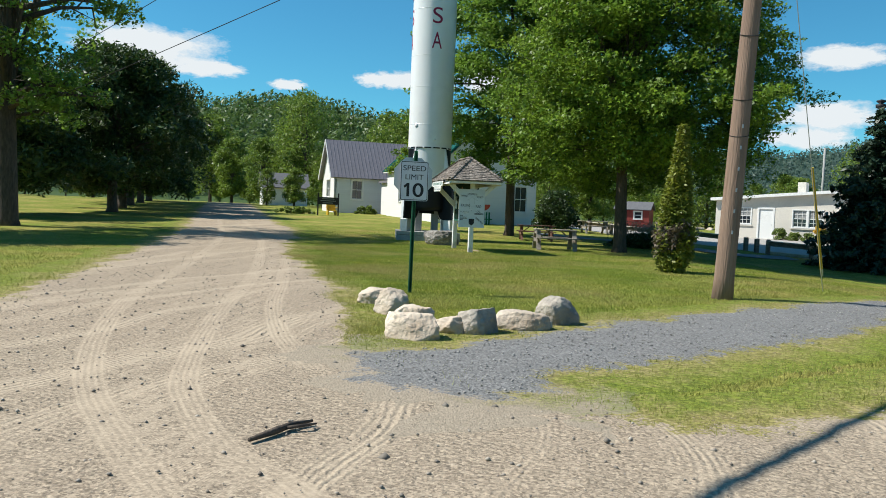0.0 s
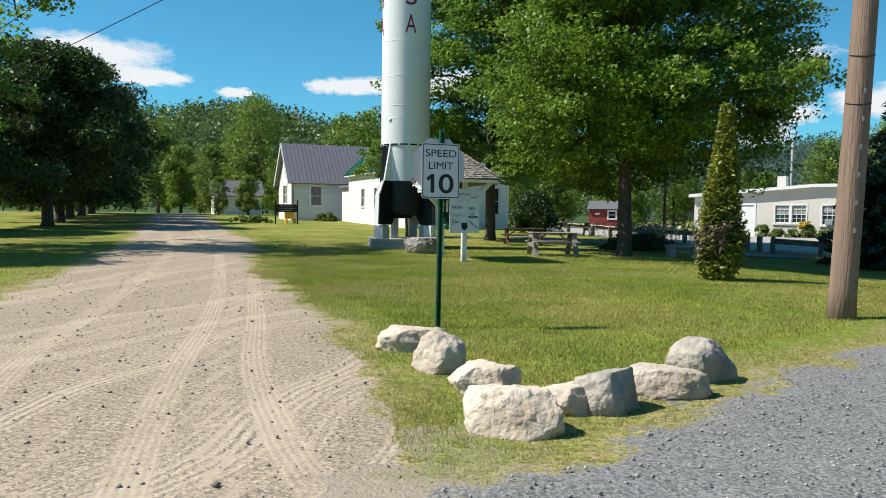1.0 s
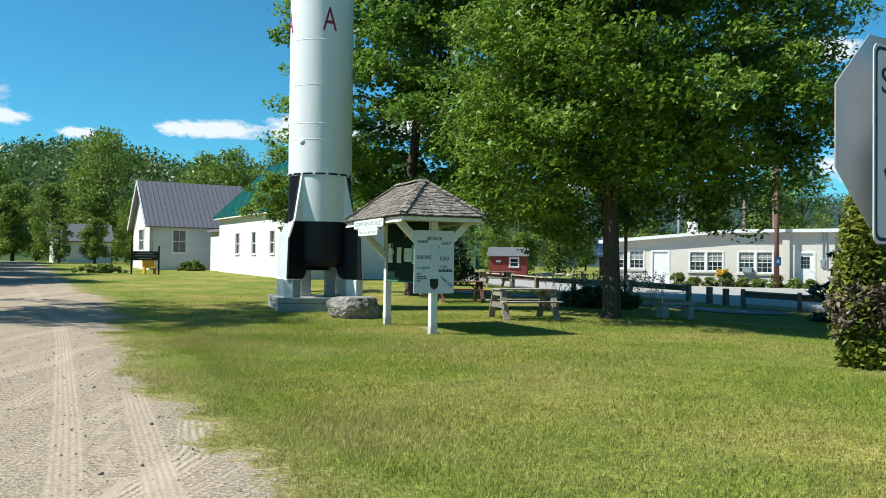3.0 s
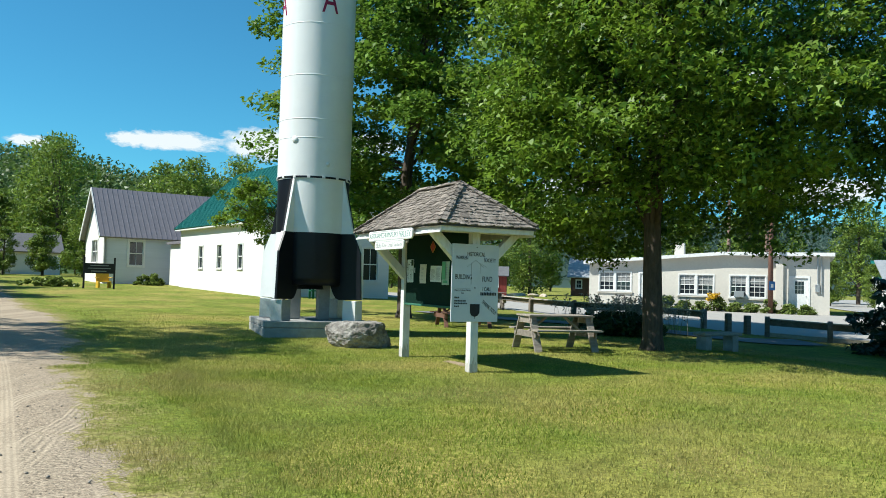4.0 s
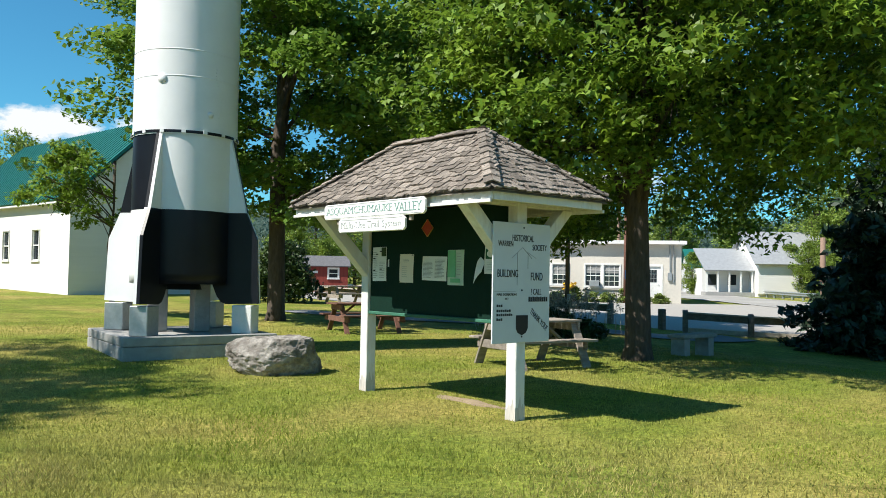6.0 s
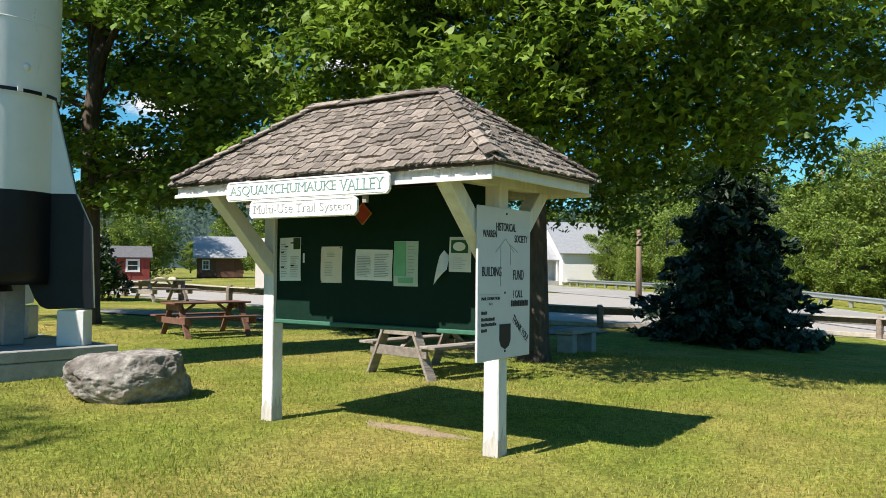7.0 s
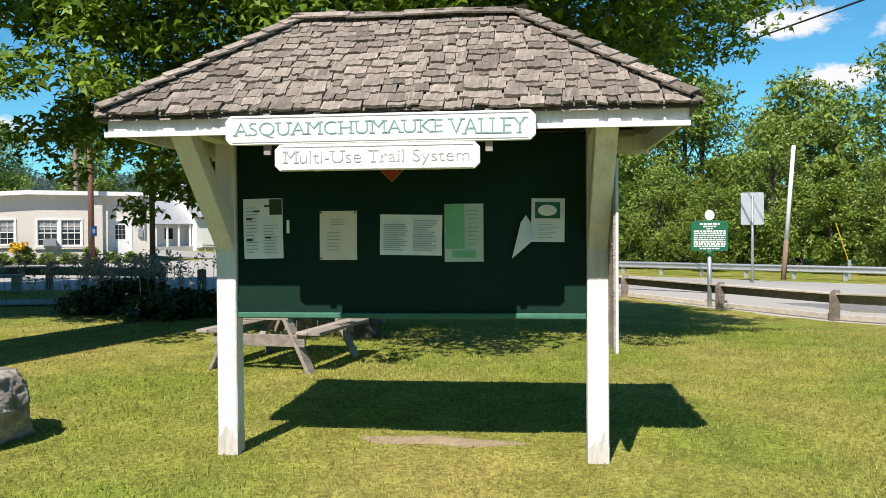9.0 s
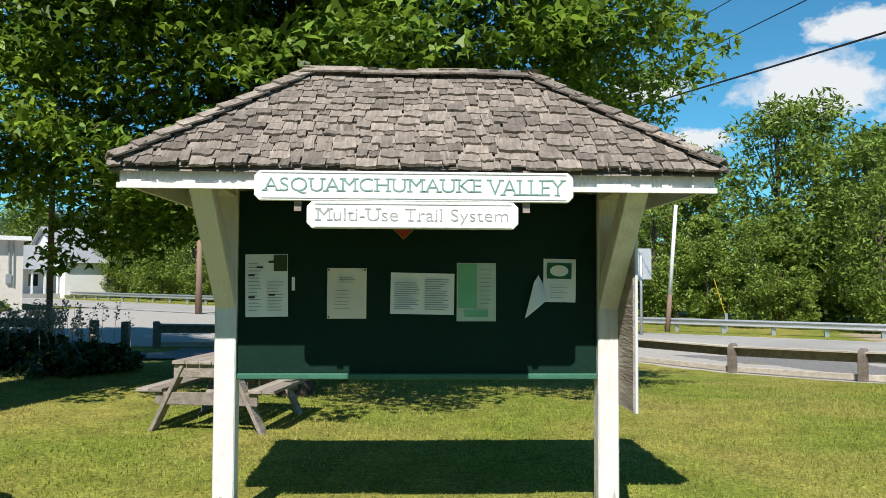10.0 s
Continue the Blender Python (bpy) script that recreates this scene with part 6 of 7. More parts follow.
for i in range(4):
    part("porch_post", Geo().box(i * 2.1, i * 2.1 + 0.14, -1.25, -1.11, -0.8, 1.9), WHITE_PAINT, gh)

# ---- pole, guy, cables ----
POLE = (5.0, 14.07)
up = thing("utility_pole", "tall weathered brown wooden utility pole", "utility pole", pose(*POLE, 0, 0, 2.6, 0))
pg = Geo().tube([(0, 0, -0.2), (0, 0, 0.4), (0, 0, 3), (0, 0, 7), (0, 0, 11.2)], [0.185, 0.165, 0.152, 0.135, 0.11], 20)
part("shaft", pg, POLE_WOOD, up, smooth=True)
part("crossarm", Geo().box(-0.9, 0.9, 0.12, 0.22, 10.5, 10.62), POLE_WOOD, up, bevel=0.01)
for z, a in ((3.35, 20), (2.75, 25), (4.4, 10)):
    ring = [(0.154 * math.cos(radians(k)), 0.154 * math.sin(radians(k)), z + 0.05 * math.sin(radians(k * 1.0 + a))) for k in range(180, 361, 15)]
    part("strap", Geo().tube(ring, [0.007] * len(ring), 5), CABLE, up, "dark metal strap")
for i in range(6):
    part("staple", Geo().box(-0.012, 0.012, -0.172 + 0.003 * i, -0.15 + 0.003 * i, 1.1 + 0.35 * i, 1.16 + 0.35 * i), GALV, up)


def hang(name, p, q, r, sag, label, material=CABLE):
    pts = [Vector(p).lerp(Vector(q), k / 24) - Vector((0, 0, sag * 4 * (k / 24) * (1 - k / 24))) for k in range(25)]
    return solid(name, Geo().tube(pts, [r] * 25, 6), material, label, "cable")


hang("power_cable", (5.4, 14.1, 9.5), (60.3, 47, 6.2), 0.016, 0.3, "black power line strung from the utility pole")
hang("power_cable", (5.3, 14.1, 7.0), (60.3, 47, 9.4), 0.03, 0.4, "thick black power line strung from the utility pole")
hang("power_cable", (5.5, 14.2, 10.6), (60.3, 47, 6.7), 0.013, 0.2, "thin black power line strung from the utility pole")
hang("power_cable", (5.1, 14.1, 8.4), (-23, 37.2, 3.6), 0.012, 0.1, "thin black line crossing over the gravel road")
hang("power_cable", (4.6, 14.2, 10.6), (-23, 37.2, 4.6), 0.012, 0.1, "thin black line crossing over the gravel road")
hang("power_cable", (5.05, 14.0, 6.35), (-22, -17.5, 6.4), 0.04, 0.35, "thick bundled cable strung from the utility pole")
for x, y, h in ((60.3, 47, 9.8), (-23, 37.2, 6.0), (-22, -17.5, 7.5)):
    o = thing("utility_pole", "plain brown wooden utility pole", "utility pole", at(x, y))
    part("shaft", Geo().tube([(0, 0, -0.2), (0, 0, h)], [0.15, 0.11], 12), POLE_WOOD, o, smooth=True)
guy = thing("guy_wire", "steel guy wire with a yellow plastic guard", "guy wire")
ga0, ga1 = Vector((8.0, 17.1, 0)), Vector((5.35, 14.3, 9.6))
part("wire", Geo().tube([ga0 - Vector((0, 0, 0.1)), ga1], [0.008, 0.008], 6), GALV, guy)
d0 = (ga1 - ga0).normalized()
part("guard", Geo().tube([ga0 + d0 * 0.45, ga0 + d0 * 2.6], [0.028, 0.024], 10), YELLOW, guy, "yellow plastic guard")
part("clamp", Geo().tube([ga0 + d0 * 0.3, ga0 + d0 * 0.44], [0.025, 0.03], 8), GALV, guy)

# ---- rail fence ----
LINE = [(11.2, 18.9), (12.5, 20.7), (14.35, 22.85), (16.75, 25.15), (19.7, 27.8), (21.3, 29.9), (20.2, 32.7), (17.3, 34.4), (15.5, 35.5), (14.1, 36.7)]
LINE2 = [(13.3, 39.1), (12.1, 41.7), (10.5, 43.9), (9.75, 46.7), (9.5, 49.8), (8.7, 53), (7.6, 57)]
ps = mesh_of("rail_post", Geo().prism([(-0.09, -0.15), (0.09, -0.15), (0.09, 0.52), (0.05, 0.63), (-0.05, 0.67), (-0.09, 0.64)], -0.075, 0.075), GUARD_WOOD, bevel=0.01)


def fence(pts, lower):
    f = thing("rail_fence", "low weathered timber rail fence along the lot", "fence")
    for i, p in enumerate(pts):
        d = Vector(pts[min(i + 1, len(pts) - 1)]) - Vector(pts[max(i - 1, 0)])
        o = part("post", ps, GUARD_WOOD, f)
        o.matrix_basis = at(p[0], p[1], math.degrees(math.atan2(d.y, d.x)) + 90)
    for a, b in zip(pts, pts[1:]):
        za, zb = float(land(*a)), float(land(*b))
        n = Vector((b[1] - a[1], a[0] - b[0], 0)).normalized() * 0.1
        part("rail", Geo().beam(Vector((*a, za + 0.47)) + n, Vector((*b, zb + 0.47)) + n, 0.07, 0.19), GUARD_WOOD, f, bevel=0.01)
        # cap lighter than the rail: sun on its top is painted in
        part("cap_rail", Geo().beam(Vector((*a, za + 0.585)) + n * 0.6, Vector((*b, zb + 0.585)) + n * 0.6, 0.24, 0.04), SUNLIT_PALE_WOOD, f, "flat cap board, sunlight put into its pale colour", bevel=0.005)
        if lower:
            part("lower_rail", Geo().beam(Vector((*a, za + 0.08)) + n, Vector((*b, zb + 0.08)) + n, 0.06, 0.13), SUNLIT_PALE_WOOD, f, "pale bottom board", bevel=0.01)
    return f


fence(LINE, True)
fence(LINE2, False)
for x, y in ((13.85, 37.4), (13.6, 38.1)):
    solid("bollard", Geo().box(-0.09, 0.09, -0.09, 0.09, -0.1, 0.62), GUARD_WOOD, "short square timber bollard in the fence gap", "bollard", at(x, y, 5), "bollards in the fence gap", bevel=0.015)

# ---- picnic tables and benches ----


def picnic_table(label, wood, x, y, turn, length=1.85, over=0.28, size=1.0, steep=False):
    t = thing("picnic_table", label, "picnic table", at(x, y, turn) @ Matrix.Scale(size, 4), "picnic tables on the lawn")
    for i in range(5):
        part("top_plank", Geo().box(-length / 2, length / 2, -0.36 + i * 0.146, -0.22 + i * 0.146, 0.715, 0.752), wood, t, bevel=0.005)
    for s in (-1, 1):
        for i in range(2):
            y0 = s * ((0.47 if steep else 0.57) + 0.145 * i) - (0.14 if s < 0 else 0)
            part("seat_plank", Geo().box(-length / 2, length / 2, y0, y0 + 0.14, 0.42, 0.458), wood, t, bevel=0.005)
        e = s * (length / 2 - over)
        reach, low = (0.56, 0.285) if steep else (0.84, 0.28)
        part("seat_beam", Geo().box(e - 0.02, e + 0.02, -reach, reach, low, 0.418), wood, t, bevel=0.005)
        part("top_beam", Geo().box(e - 0.02, e + 0.02, -0.36, 0.36, 0.575, 0.713), wood, t, bevel=0.005)
        for f in (-1, 1):
            part("leg", Geo().beam((e - s * 0.041, f * (0.62 if steep else 0.64), -0.03), (e - s * 0.041, f * (0.26 if steep else 0.2), 0.713), 0.04, 0.165 if steep else 0.125, (1, 0, 0)), wood, t, bevel=0.005)
        part("brace", Geo().beam((e - s * 0.03, 0, 0.36), (e - s * 0.48, 0, 0.70), 0.08, 0.038), wood, t)
    return t


picnic_table("weathered grey wooden picnic table with attached benches", BARE_WOOD, 3.93, 30.08, 3, 1.5, 0.06, 1.0, True)
picnic_table("worn red-stained wooden picnic table", RED_WOOD, 3.82, 36.75, 0, 1.85, 0.16, 0.9)
picnic_table("weathered wooden picnic table near the rail fence", BARE_WOOD, 8.35, 48.9, 6, 1.9)


def stone_bench(x, y, turn, w):
    t = thing("stone_bench", "grey concrete garden bench on two blocks", "bench", at(x, y, turn), "concrete benches")
    part("seat", Geo().box(-w / 2, w / 2, -0.2, 0.2, 0.36, 0.44), CONCRETE, t, bevel=0.015)
    for s in (-1, 1):
        part("block", Geo().box(s * w * 0.36 - 0.1, s * w * 0.36 + 0.1, -0.16, 0.16, -0.03, 0.36), CONCRETE, t, bevel=0.015)


stone_bench(8.5, 31.0, 12, 1.2)
stone_bench(10.75, 42.0, -52, 1.2)
pl = thing("light_pole", "plain dark metal pole beside the flower bed", "pole", at(9.5, 36.4))
part("shaft", Geo().tube([(0, 0, -0.1), (0, 0, 7)], [0.06, 0.05], 10), POLE_WOOD, pl, smooth=True)
part("junction_box", Geo().box(-0.06, 0.06, -0.1, -0.05, 0.75, 1.0), GALV, pl, bevel=0.01)
bp = thing("utility_pole", "reddish-brown utility pole by the block building", "utility pole", at(26.9, 53.7))
part("shaft", Geo().tube([(0, 0, -0.1), (0, 0, 8.5)], [0.15, 0.11], 12), RED_WOOD, bp, smooth=True)
part("plate", Geo().box(-0.24, 0.16, -0.19, -0.17, 1.35, 1.85), BLUE_SIGN, bp, "small blue square sign")
part("plate_mark", Geo().box(-0.12, 0.04, -0.197, -0.191, 1.5, 1.7), WHITE_PAINT, bp)
for x, y, h, lab in ((37.4, 85.5, 9.0, "bare pale pole behind the block building"), (29.3, 43.2, 3.45, "short brown wooden post at the highway's edge"), (32.5, 66.0, 8.0, "thin grey pole behind the block building")):
    o = thing("utility_pole", lab, "utility pole", at(x, y))
    part("shaft", Geo().tube([(0, 0, -0.1), (0, 0, h)], [0.16, 0.11], 10), POLE_WOOD if h < 9 else CONCRETE, o, smooth=True)
sir = thing("siren_pole", "tall dark pole with a siren head", "siren", at(28.0, 55.6))
part("shaft", Geo().tube([(0, 0, 0), (0, 0, 9.2)], [0.12, 0.1], 10), POLE_WOOD, sir, smooth=True)
part("siren_head", Geo().lathe([(0.05, 9.0), (0.32, 9.15), (0.34, 9.35), (0.12, 9.4), (0.3, 9.55), (0.3, 9.62), (0.02, 9.7)], 16), CABLE, sir, smooth=True)
part("arm", Geo().beam((-0.9, 0, 8.4), (0.4, 0, 8.4), 0.08, 0.08), POLE_WOOD, sir)

# ---- signs by the road ----
hm = thing("historical_marker", "green historical marker with white lettering on a pole", "sign", at(17.0, 25.4, -84) @ Matrix.Diagonal((1.2, 1, 1.3, 1)))
part("post", Geo().tube([(0, 0, -0.1), (0, 0, 1.12)], [0.045, 0.045], 12), GALV, hm, smooth=True)
part("collar", Geo().tube([(0, 0, 1.0), (0, 0, 1.12)], [0.06, 0.07], 12), MARKER_GREEN, hm, smooth=True)
part("plaque", Geo().prism([(-0.37, 1.1), (0.37, 1.1), (0.37, 1.63), (0.33, 1.68), (0.1, 1.70), (-0.1, 1.70), (-0.33, 1.68), (-0.37, 1.63)], -0.025, 0.025), MARKER_GREEN, hm, bevel=0.006)
part("crest", Geo().lathe([(0.001, 0), (0.1, 0.0), (0.1, 0.04), (0.001, 0.04)], 20).move(Matrix.Translation((0, 0.02, 1.80)) @ Matrix.Rotation(radians(90), 4, "X")), SIGN_WHITE, hm, "round pale crest on top")
rb = random.Random(5)
for i, (w, z, hh) in enumerate([(0.2, 1.63, 0.035), (0.13, 1.58, 0.03), (0.06, 1.535, 0.022)] + [(0.32, 1.49 - 0.042 * k, 0.026) for k in range(8)] + [(0.2, 1.15, 0.026)]):
    g = Geo()
    x = -w
    while x < w:
        L = rb.uniform(0.03, 0.09)
        g.box(x, min(x + L, w), -0.029, -0.0252, z - hh / 2, z + hh / 2)
        x += L + 0.014
    part("text_line", g, WHITE_PAINT, hm)
rs_ = thing("road_sign", "large grey road sign seen from its bare back", "road sign", at(26.8, 24.0, -84) @ Matrix.Diagonal((1.27, 1, 1.27, 1)))
part("post", Geo().tube([(0, 0, -0.1), (0, 0, 2.5)], [0.04, 0.04], 8), GALV, rs_, smooth=True)
part("panel", Geo().prism(rounded(0.31, 0.46, 0.04), 0.04, 0.05).move(Matrix.Translation((0, 0, 2.15))), SIGN_BACK, rs_, "plain aluminium panel")
wp = thing("reflector_pole", "slim leaning pole, white above and brown below", "pole", at(29.8, 22.75) @ pose(0, 0, 0, 4, 0, 0) @ Matrix.Diagonal((1.2, 1.2, 1.28, 1)))
part("upper", Geo().tube([(0, 0, 1.2), (0, 0, 4.1)], [0.075, 0.06], 8), WHITE_PAINT, wp, "white painted upper part", smooth=True)
part("lower", Geo().tube([(0, 0, -0.1), (0, 0, 1.2)], [0.085, 0.076], 8), POLE_WOOD, wp, smooth=True)
so = thing("signal_post", "short yellow marker post beside the guardrail", "marker post", at(30.6, 20.3))
part("post", Geo().box(-0.06, 0.06, -0.06, 0.06, -0.1, 0.75), GALV, so, bevel=0.01)
part("wire", Geo().tube([(0, 0, 0.6), (-0.1, 0.5, 2.2)], [0.02, 0.02], 6), YELLOW, so)
af = thing("message_board", "white changeable-letter board in a black stand", "sign", at(26.0, 30.1, -68) @ Matrix.Diagonal((1.36, 1.36, 1.45, 1)))
part("panel", Geo().box(-0.23, 0.23, -0.03, 0.03, 0.12, 0.86), SIGN_WHITE, af, bevel=0.008)
for s in (-1, 1):
    part("stand", Geo().tube([(s * 0.38, -0.1, 0.01), (s * 0.27, -0.02, 0.1), (s * 0.26, 0, 0.5)], [0.035, 0.035, 0.03], 8), INK, af, smooth=True)
for word, z in (("OPEN", 0.55), ("FREE", 0.2)):
    part("word", fit_text(word, -0.11, 0.11, z, z + 0.07, 0.003).move(Matrix.Translation((0, -0.032, 0))), INK, af, "black letters " + word)
for w, z in ((0.2, 0.74), (0.16, 0.65), (0.1, 0.44), (0.13, 0.32)):
    g = Geo()
    x = -w
    while x < w - 0.02:
        g.box(x, x + 0.028, -0.033, -0.03, z, z + 0.06)
        x += 0.042
    part("blank_bars", g, INK, af, "unreadable row of black characters")
hs_ = thing("house_sign", "dark wooden sign with pale lettering on two posts", "sign", at(-10.35, 60.5, 8))
for s in (0, 1):
    part("post", Geo().box(s * 1.5 - 0.05, s * 1.5 + 0.05, -0.05, 0.05, -0.1, 1.68), INK, hs_, bevel=0.01)
part("board", Geo().box(0.05, 1.45, -0.03, 0.03, 0.82, 1.36), INK, hs_, bevel=0.01)
for z, a, b in ((1.24, 0.3, 1.2), (1.09, 0.18, 1.32), (0.94, 0.35, 1.1)):
    part("text_line", Geo().box(a, b, -0.034, -0.031, z - 0.02, z + 0.02), INK_GREY, hs_)
ch = thing("yellow_chair", "yellow plastic garden chair by the house sign", "chair", at(-9.55, 61.9, 20))
part("seat", Geo().box(-0.35, 0.35, -0.3, 0.3, 0.32, 0.38), YELLOW, ch, bevel=0.02)
part("backrest", Geo().beam((0, 0.28, 0.36), (0, 0.48, 1.0), 0.7, 0.05), YELLOW, ch, bevel=0.02)
for s in (-1, 1):
    part("leg", Geo().box(s * 0.3 - 0.05, s * 0.3 + 0.05, -0.3, 0.3, -0.02, 0.32), YELLOW, ch, bevel=0.02)
    part("armrest", Geo().box(s * 0.36 - 0.06, s * 0.36 + 0.06, -0.3, 0.3, 0.55, 0.6), YELLOW, ch, bevel=0.02)
# melon bench by the white hall
mb = thing("painted_bench", "green slatted bench with a red melon-slice back", "bench", pose(1.6, 53.9, float(land(1.6, 53.9)), 0, 0, 10))
for i in range(8):
    part("slat", Geo().box(-0.7 + i * 0.18, -0.6 + i * 0.18, -0.02, 0.02, -0.05, 0.85), MARKER_GREEN, mb)
part("slice", Geo().prism([(0.65 * math.cos(radians(a)), 1.35 + 0.45 * math.sin(radians(a))) for a in range(180, 361, 15)], -0.05, -0.025), RED_PAINT, mb, "red melon slice")
part("seat", Geo().box(-0.7, 0.75, -0.35, -0.03, 0.36, 0.42), MARKER_GREEN, mb)

# guardrail: galvanised beam on posts beyond the highway
gr = thing("guardrail", "galvanised steel guardrail along the highway", "guardrail")
gl = []
for i, p in enumerate(HIGHWAY):
    a, b = HIGHWAY[max(i - 1, 0)], HIGHWAY[min(i + 1, len(HIGHWAY) - 1)]
    d = (b - a).normalized()
    q = p + Vector((d.y, -d.x)) * 5.6
    if -35 < q.y < 90:
        gl.append(Vector((q.x, q.y, float(land(q.x, q.y)))))
beam = Geo()
prof = [(0.0, 0.40), (0.06, 0.44), (0.0, 0.50), (0.0, 0.56), (0.06, 0.62), (0.0, 0.68)]
vv = []
for i, p in enumerate(gl):
    d = (gl[min(i + 1, len(gl) - 1)] - gl[max(i - 1, 0)]).normalized()
    nn = Vector((-d.y, d.x, 0))
    vv += [p + nn * x + Vector((0, 0, z - 0.12)) for x, z in prof]
k = len(prof)
beam.add(vv, [(i * k + j, i * k + j + 1, (i + 1) * k + j + 1, (i + 1) * k + j) for i in range(len(gl) - 1) for j in range(k - 1)])
part("beam", beam, GALV, gr)
acc = 0.0
for a, b in zip(gl, gl[1:]):
    L = (b - a).length
    while acc < L:
        p = a.lerp(b, acc / L)
        d = (b - a).normalized()
        part("post", Geo().box(-0.06, 0.06, -0.08, 0.08, -0.2, 0.52).move(Matrix.Translation(p + Vector((d.y, -d.x, 0)) * 0.1)), GALV, gr)
        acc += 1.9
    acc -= L

# ---- shrubs, beds, far woods ----


def shrub(name, label, x, y, rx, ry, h, leaf, seed, n=60, per=60, size=0.09, m=None):
    t = thing(name, label, "shrub", at(x, y))
    r = np.random.RandomState(seed)
    a, u = r.uniform(0, 6.283, n), r.uniform(0.1, 1, n)
    k = np.sqrt(r.uniform(0, 1, n)) * np.sqrt(1 - (u * 0.95) ** 2)
    c = np.stack([rx * k * np.cos(a), ry * k * np.sin(a), h * u * 0.9], axis=1)
    v, f = leaf_cloud(c, np.full(n, max(0.18, h * 0.16)), per, size, 0.8, seed)
    v[:, 2] = np.maximum(v[:, 2], 0.0)
    g = Geo()
    for q in c[:16]:
        g.tube([(q[0] * 0.2, q[1] * 0.2, -0.05), q], [0.018, 0.006], 4, False)
    part("stems", g, BARK, t)
    part("foliage", raw_mesh("foliage", v, f, leaf), leaf, t)
    return t


shrub("shrub", "dark rounded shrub beside the white building", 6.3, 50.5, 1.4, 1.3, 2.5, SHRUB_LEAF, 31, 110, 90, 0.1)
shrub("flower_bed", "low dark bed of leafy plants behind the maple", 8.5, 36.3, 1.5, 1.0, 0.55, SHRUB_LEAF, 32, 120, 60, 0.07)
shrub("shrub", "low dark shrub at the maple's foot", 7.9, 34.6, 1.4, 0.8, 0.4, SHRUB_LEAF, 33, 90, 60, 0.08)
shrub("shrub", "grassy clump by the grey house", -7.7, 68.6, 0.9, 0.6, 0.7, BED_LEAF, 34, 40, 50, 0.12)
shrub("shrub", "weedy clump by the house sign", -12.5, 62.5, 1.6, 0.8, 0.5, BED_LEAF, 35, 40, 40, 0.12)
for i in range(9):
    s = 5.0 + 0.95 * i
    q = bb.matrix_basis @ Vector((s, -0.75, 0))
    shrub("bed_plant", "leafy green border plant along the block wall", q.x, q.y, 0.55, 0.4, 0.55 + 0.3 * (i % 3 == 0), BED_LEAF, 40 + i, 26, 40, 0.09)
q = bb.matrix_basis @ Vector((7.6, -0.8, 0))
v, f = leaf_cloud(np.array([(q.x + 0.25 * math.cos(k), q.y + 0.25 * math.sin(k), 0.85 + 0.12 * (k % 3)) for k in range(12)]), np.full(12, 0.22), 30, 0.1, 0.6, 3)
solid("yellow_flowers", raw_mesh("yellow_flowers", v, f, FLOWER), FLOWER, "bright yellow flowers in the border", "flowers")
# pale seed heads above the bed
rs = np.random.RandomState(77)
sg = Geo()
sc = []
for k in range(150):
    x, y = 9.2 + rs.normal() * 0.9, 36.9 + rs.normal() * 0.7
    h = rs.uniform(0.6, 1.15)
    tp = (x + rs.normal() * 0.15, y + rs.normal() * 0.15, h)
    sg.tube([(x, y, 0), tp], [0.006, 0.003], 4, False)
    sc += [(tp[0] + rs.normal() * 0.04, tp[1] + rs.normal() * 0.04, h - 0.12 * j) for j in range(3)]
sd = solid("seed_stalks", sg, SEED, "tall dry stalks with pale seed heads", "plants", kind="stuff")
v, f = leaf_cloud(np.array(sc), np.full(len(sc), 0.07), 8, 0.045, 1.0, 9)
part("seed_heads", raw_mesh("seed_heads", v, f, SEED), SEED, sd)

# woodland trees: four kinds, repeated
kinds = []
for k in range(4):
    h = (12.0, 10.0, 14.0, 9.0)[k]
    t = thing("woodland_tree", "leafy green woodland tree", "tree", at(-22.5, 108) if k == 0 else at(36 + 3 * k, 20 - 9 * k), "trees of the woodland edge")
    c = crown_centres(84, h * 0.3, h * 0.3, 0.8 + 0.8 * (k == 0), h * 0.95, 60 + k, 0.38, 0.5)
    g = Geo().tube([(0, 0, -0.3), (0.1, 0, h * 0.5), (0, 0.1, h * 0.9)], [0.25, 0.16, 0.04], 8)
    for q in c[:14]:
        g.tube([(0, 0, q[2] * 0.6), q], [0.08, 0.02], 4, False)
    part("trunk", g, BARK, t)
    v, f = leaf_cloud(c, np.full(len(c), h * 0.1), 88, 0.325, 0.75, 60 + k, three=True)
    part("crown", raw_mesh("crown", v, f, FOREST_LEAF), FOREST_LEAF, t)
    kinds.append(t)
rw = random.Random(12)


def plant(x, y, s=1.0, kind=None):
    t = copy_thing(kinds[rw.randrange(4) if kind is None else kind], at(x, y, rw.uniform(0, 360), -0.1))
    t.scale = (s, s, s * rw.uniform(0.9, 1.12))


# east side, beyond the guardrail
for i in range(46):
    y = -34 + 2.3 * i + rw.uniform(-0.8, 0.8)
    edge = 32.4 + 0.45 * (y - 24) if y > -5 else 19.5
    if y < 2:
        plant(edge + rw.uniform(6, 9), y, rw.uniform(0.5, 0.68))
        continue
    plant(edge + rw.uniform(2.5, 4.5), y, rw.uniform(0.3, 0.5))
    plant(edge + rw.uniform(6, 9), y + rw.uniform(-1, 1), rw.uniform(0.5, 0.68))
    plant(edge + rw.uniform(11, 17), y + rw.uniform(-1, 1), rw.uniform(0.68, 0.9))
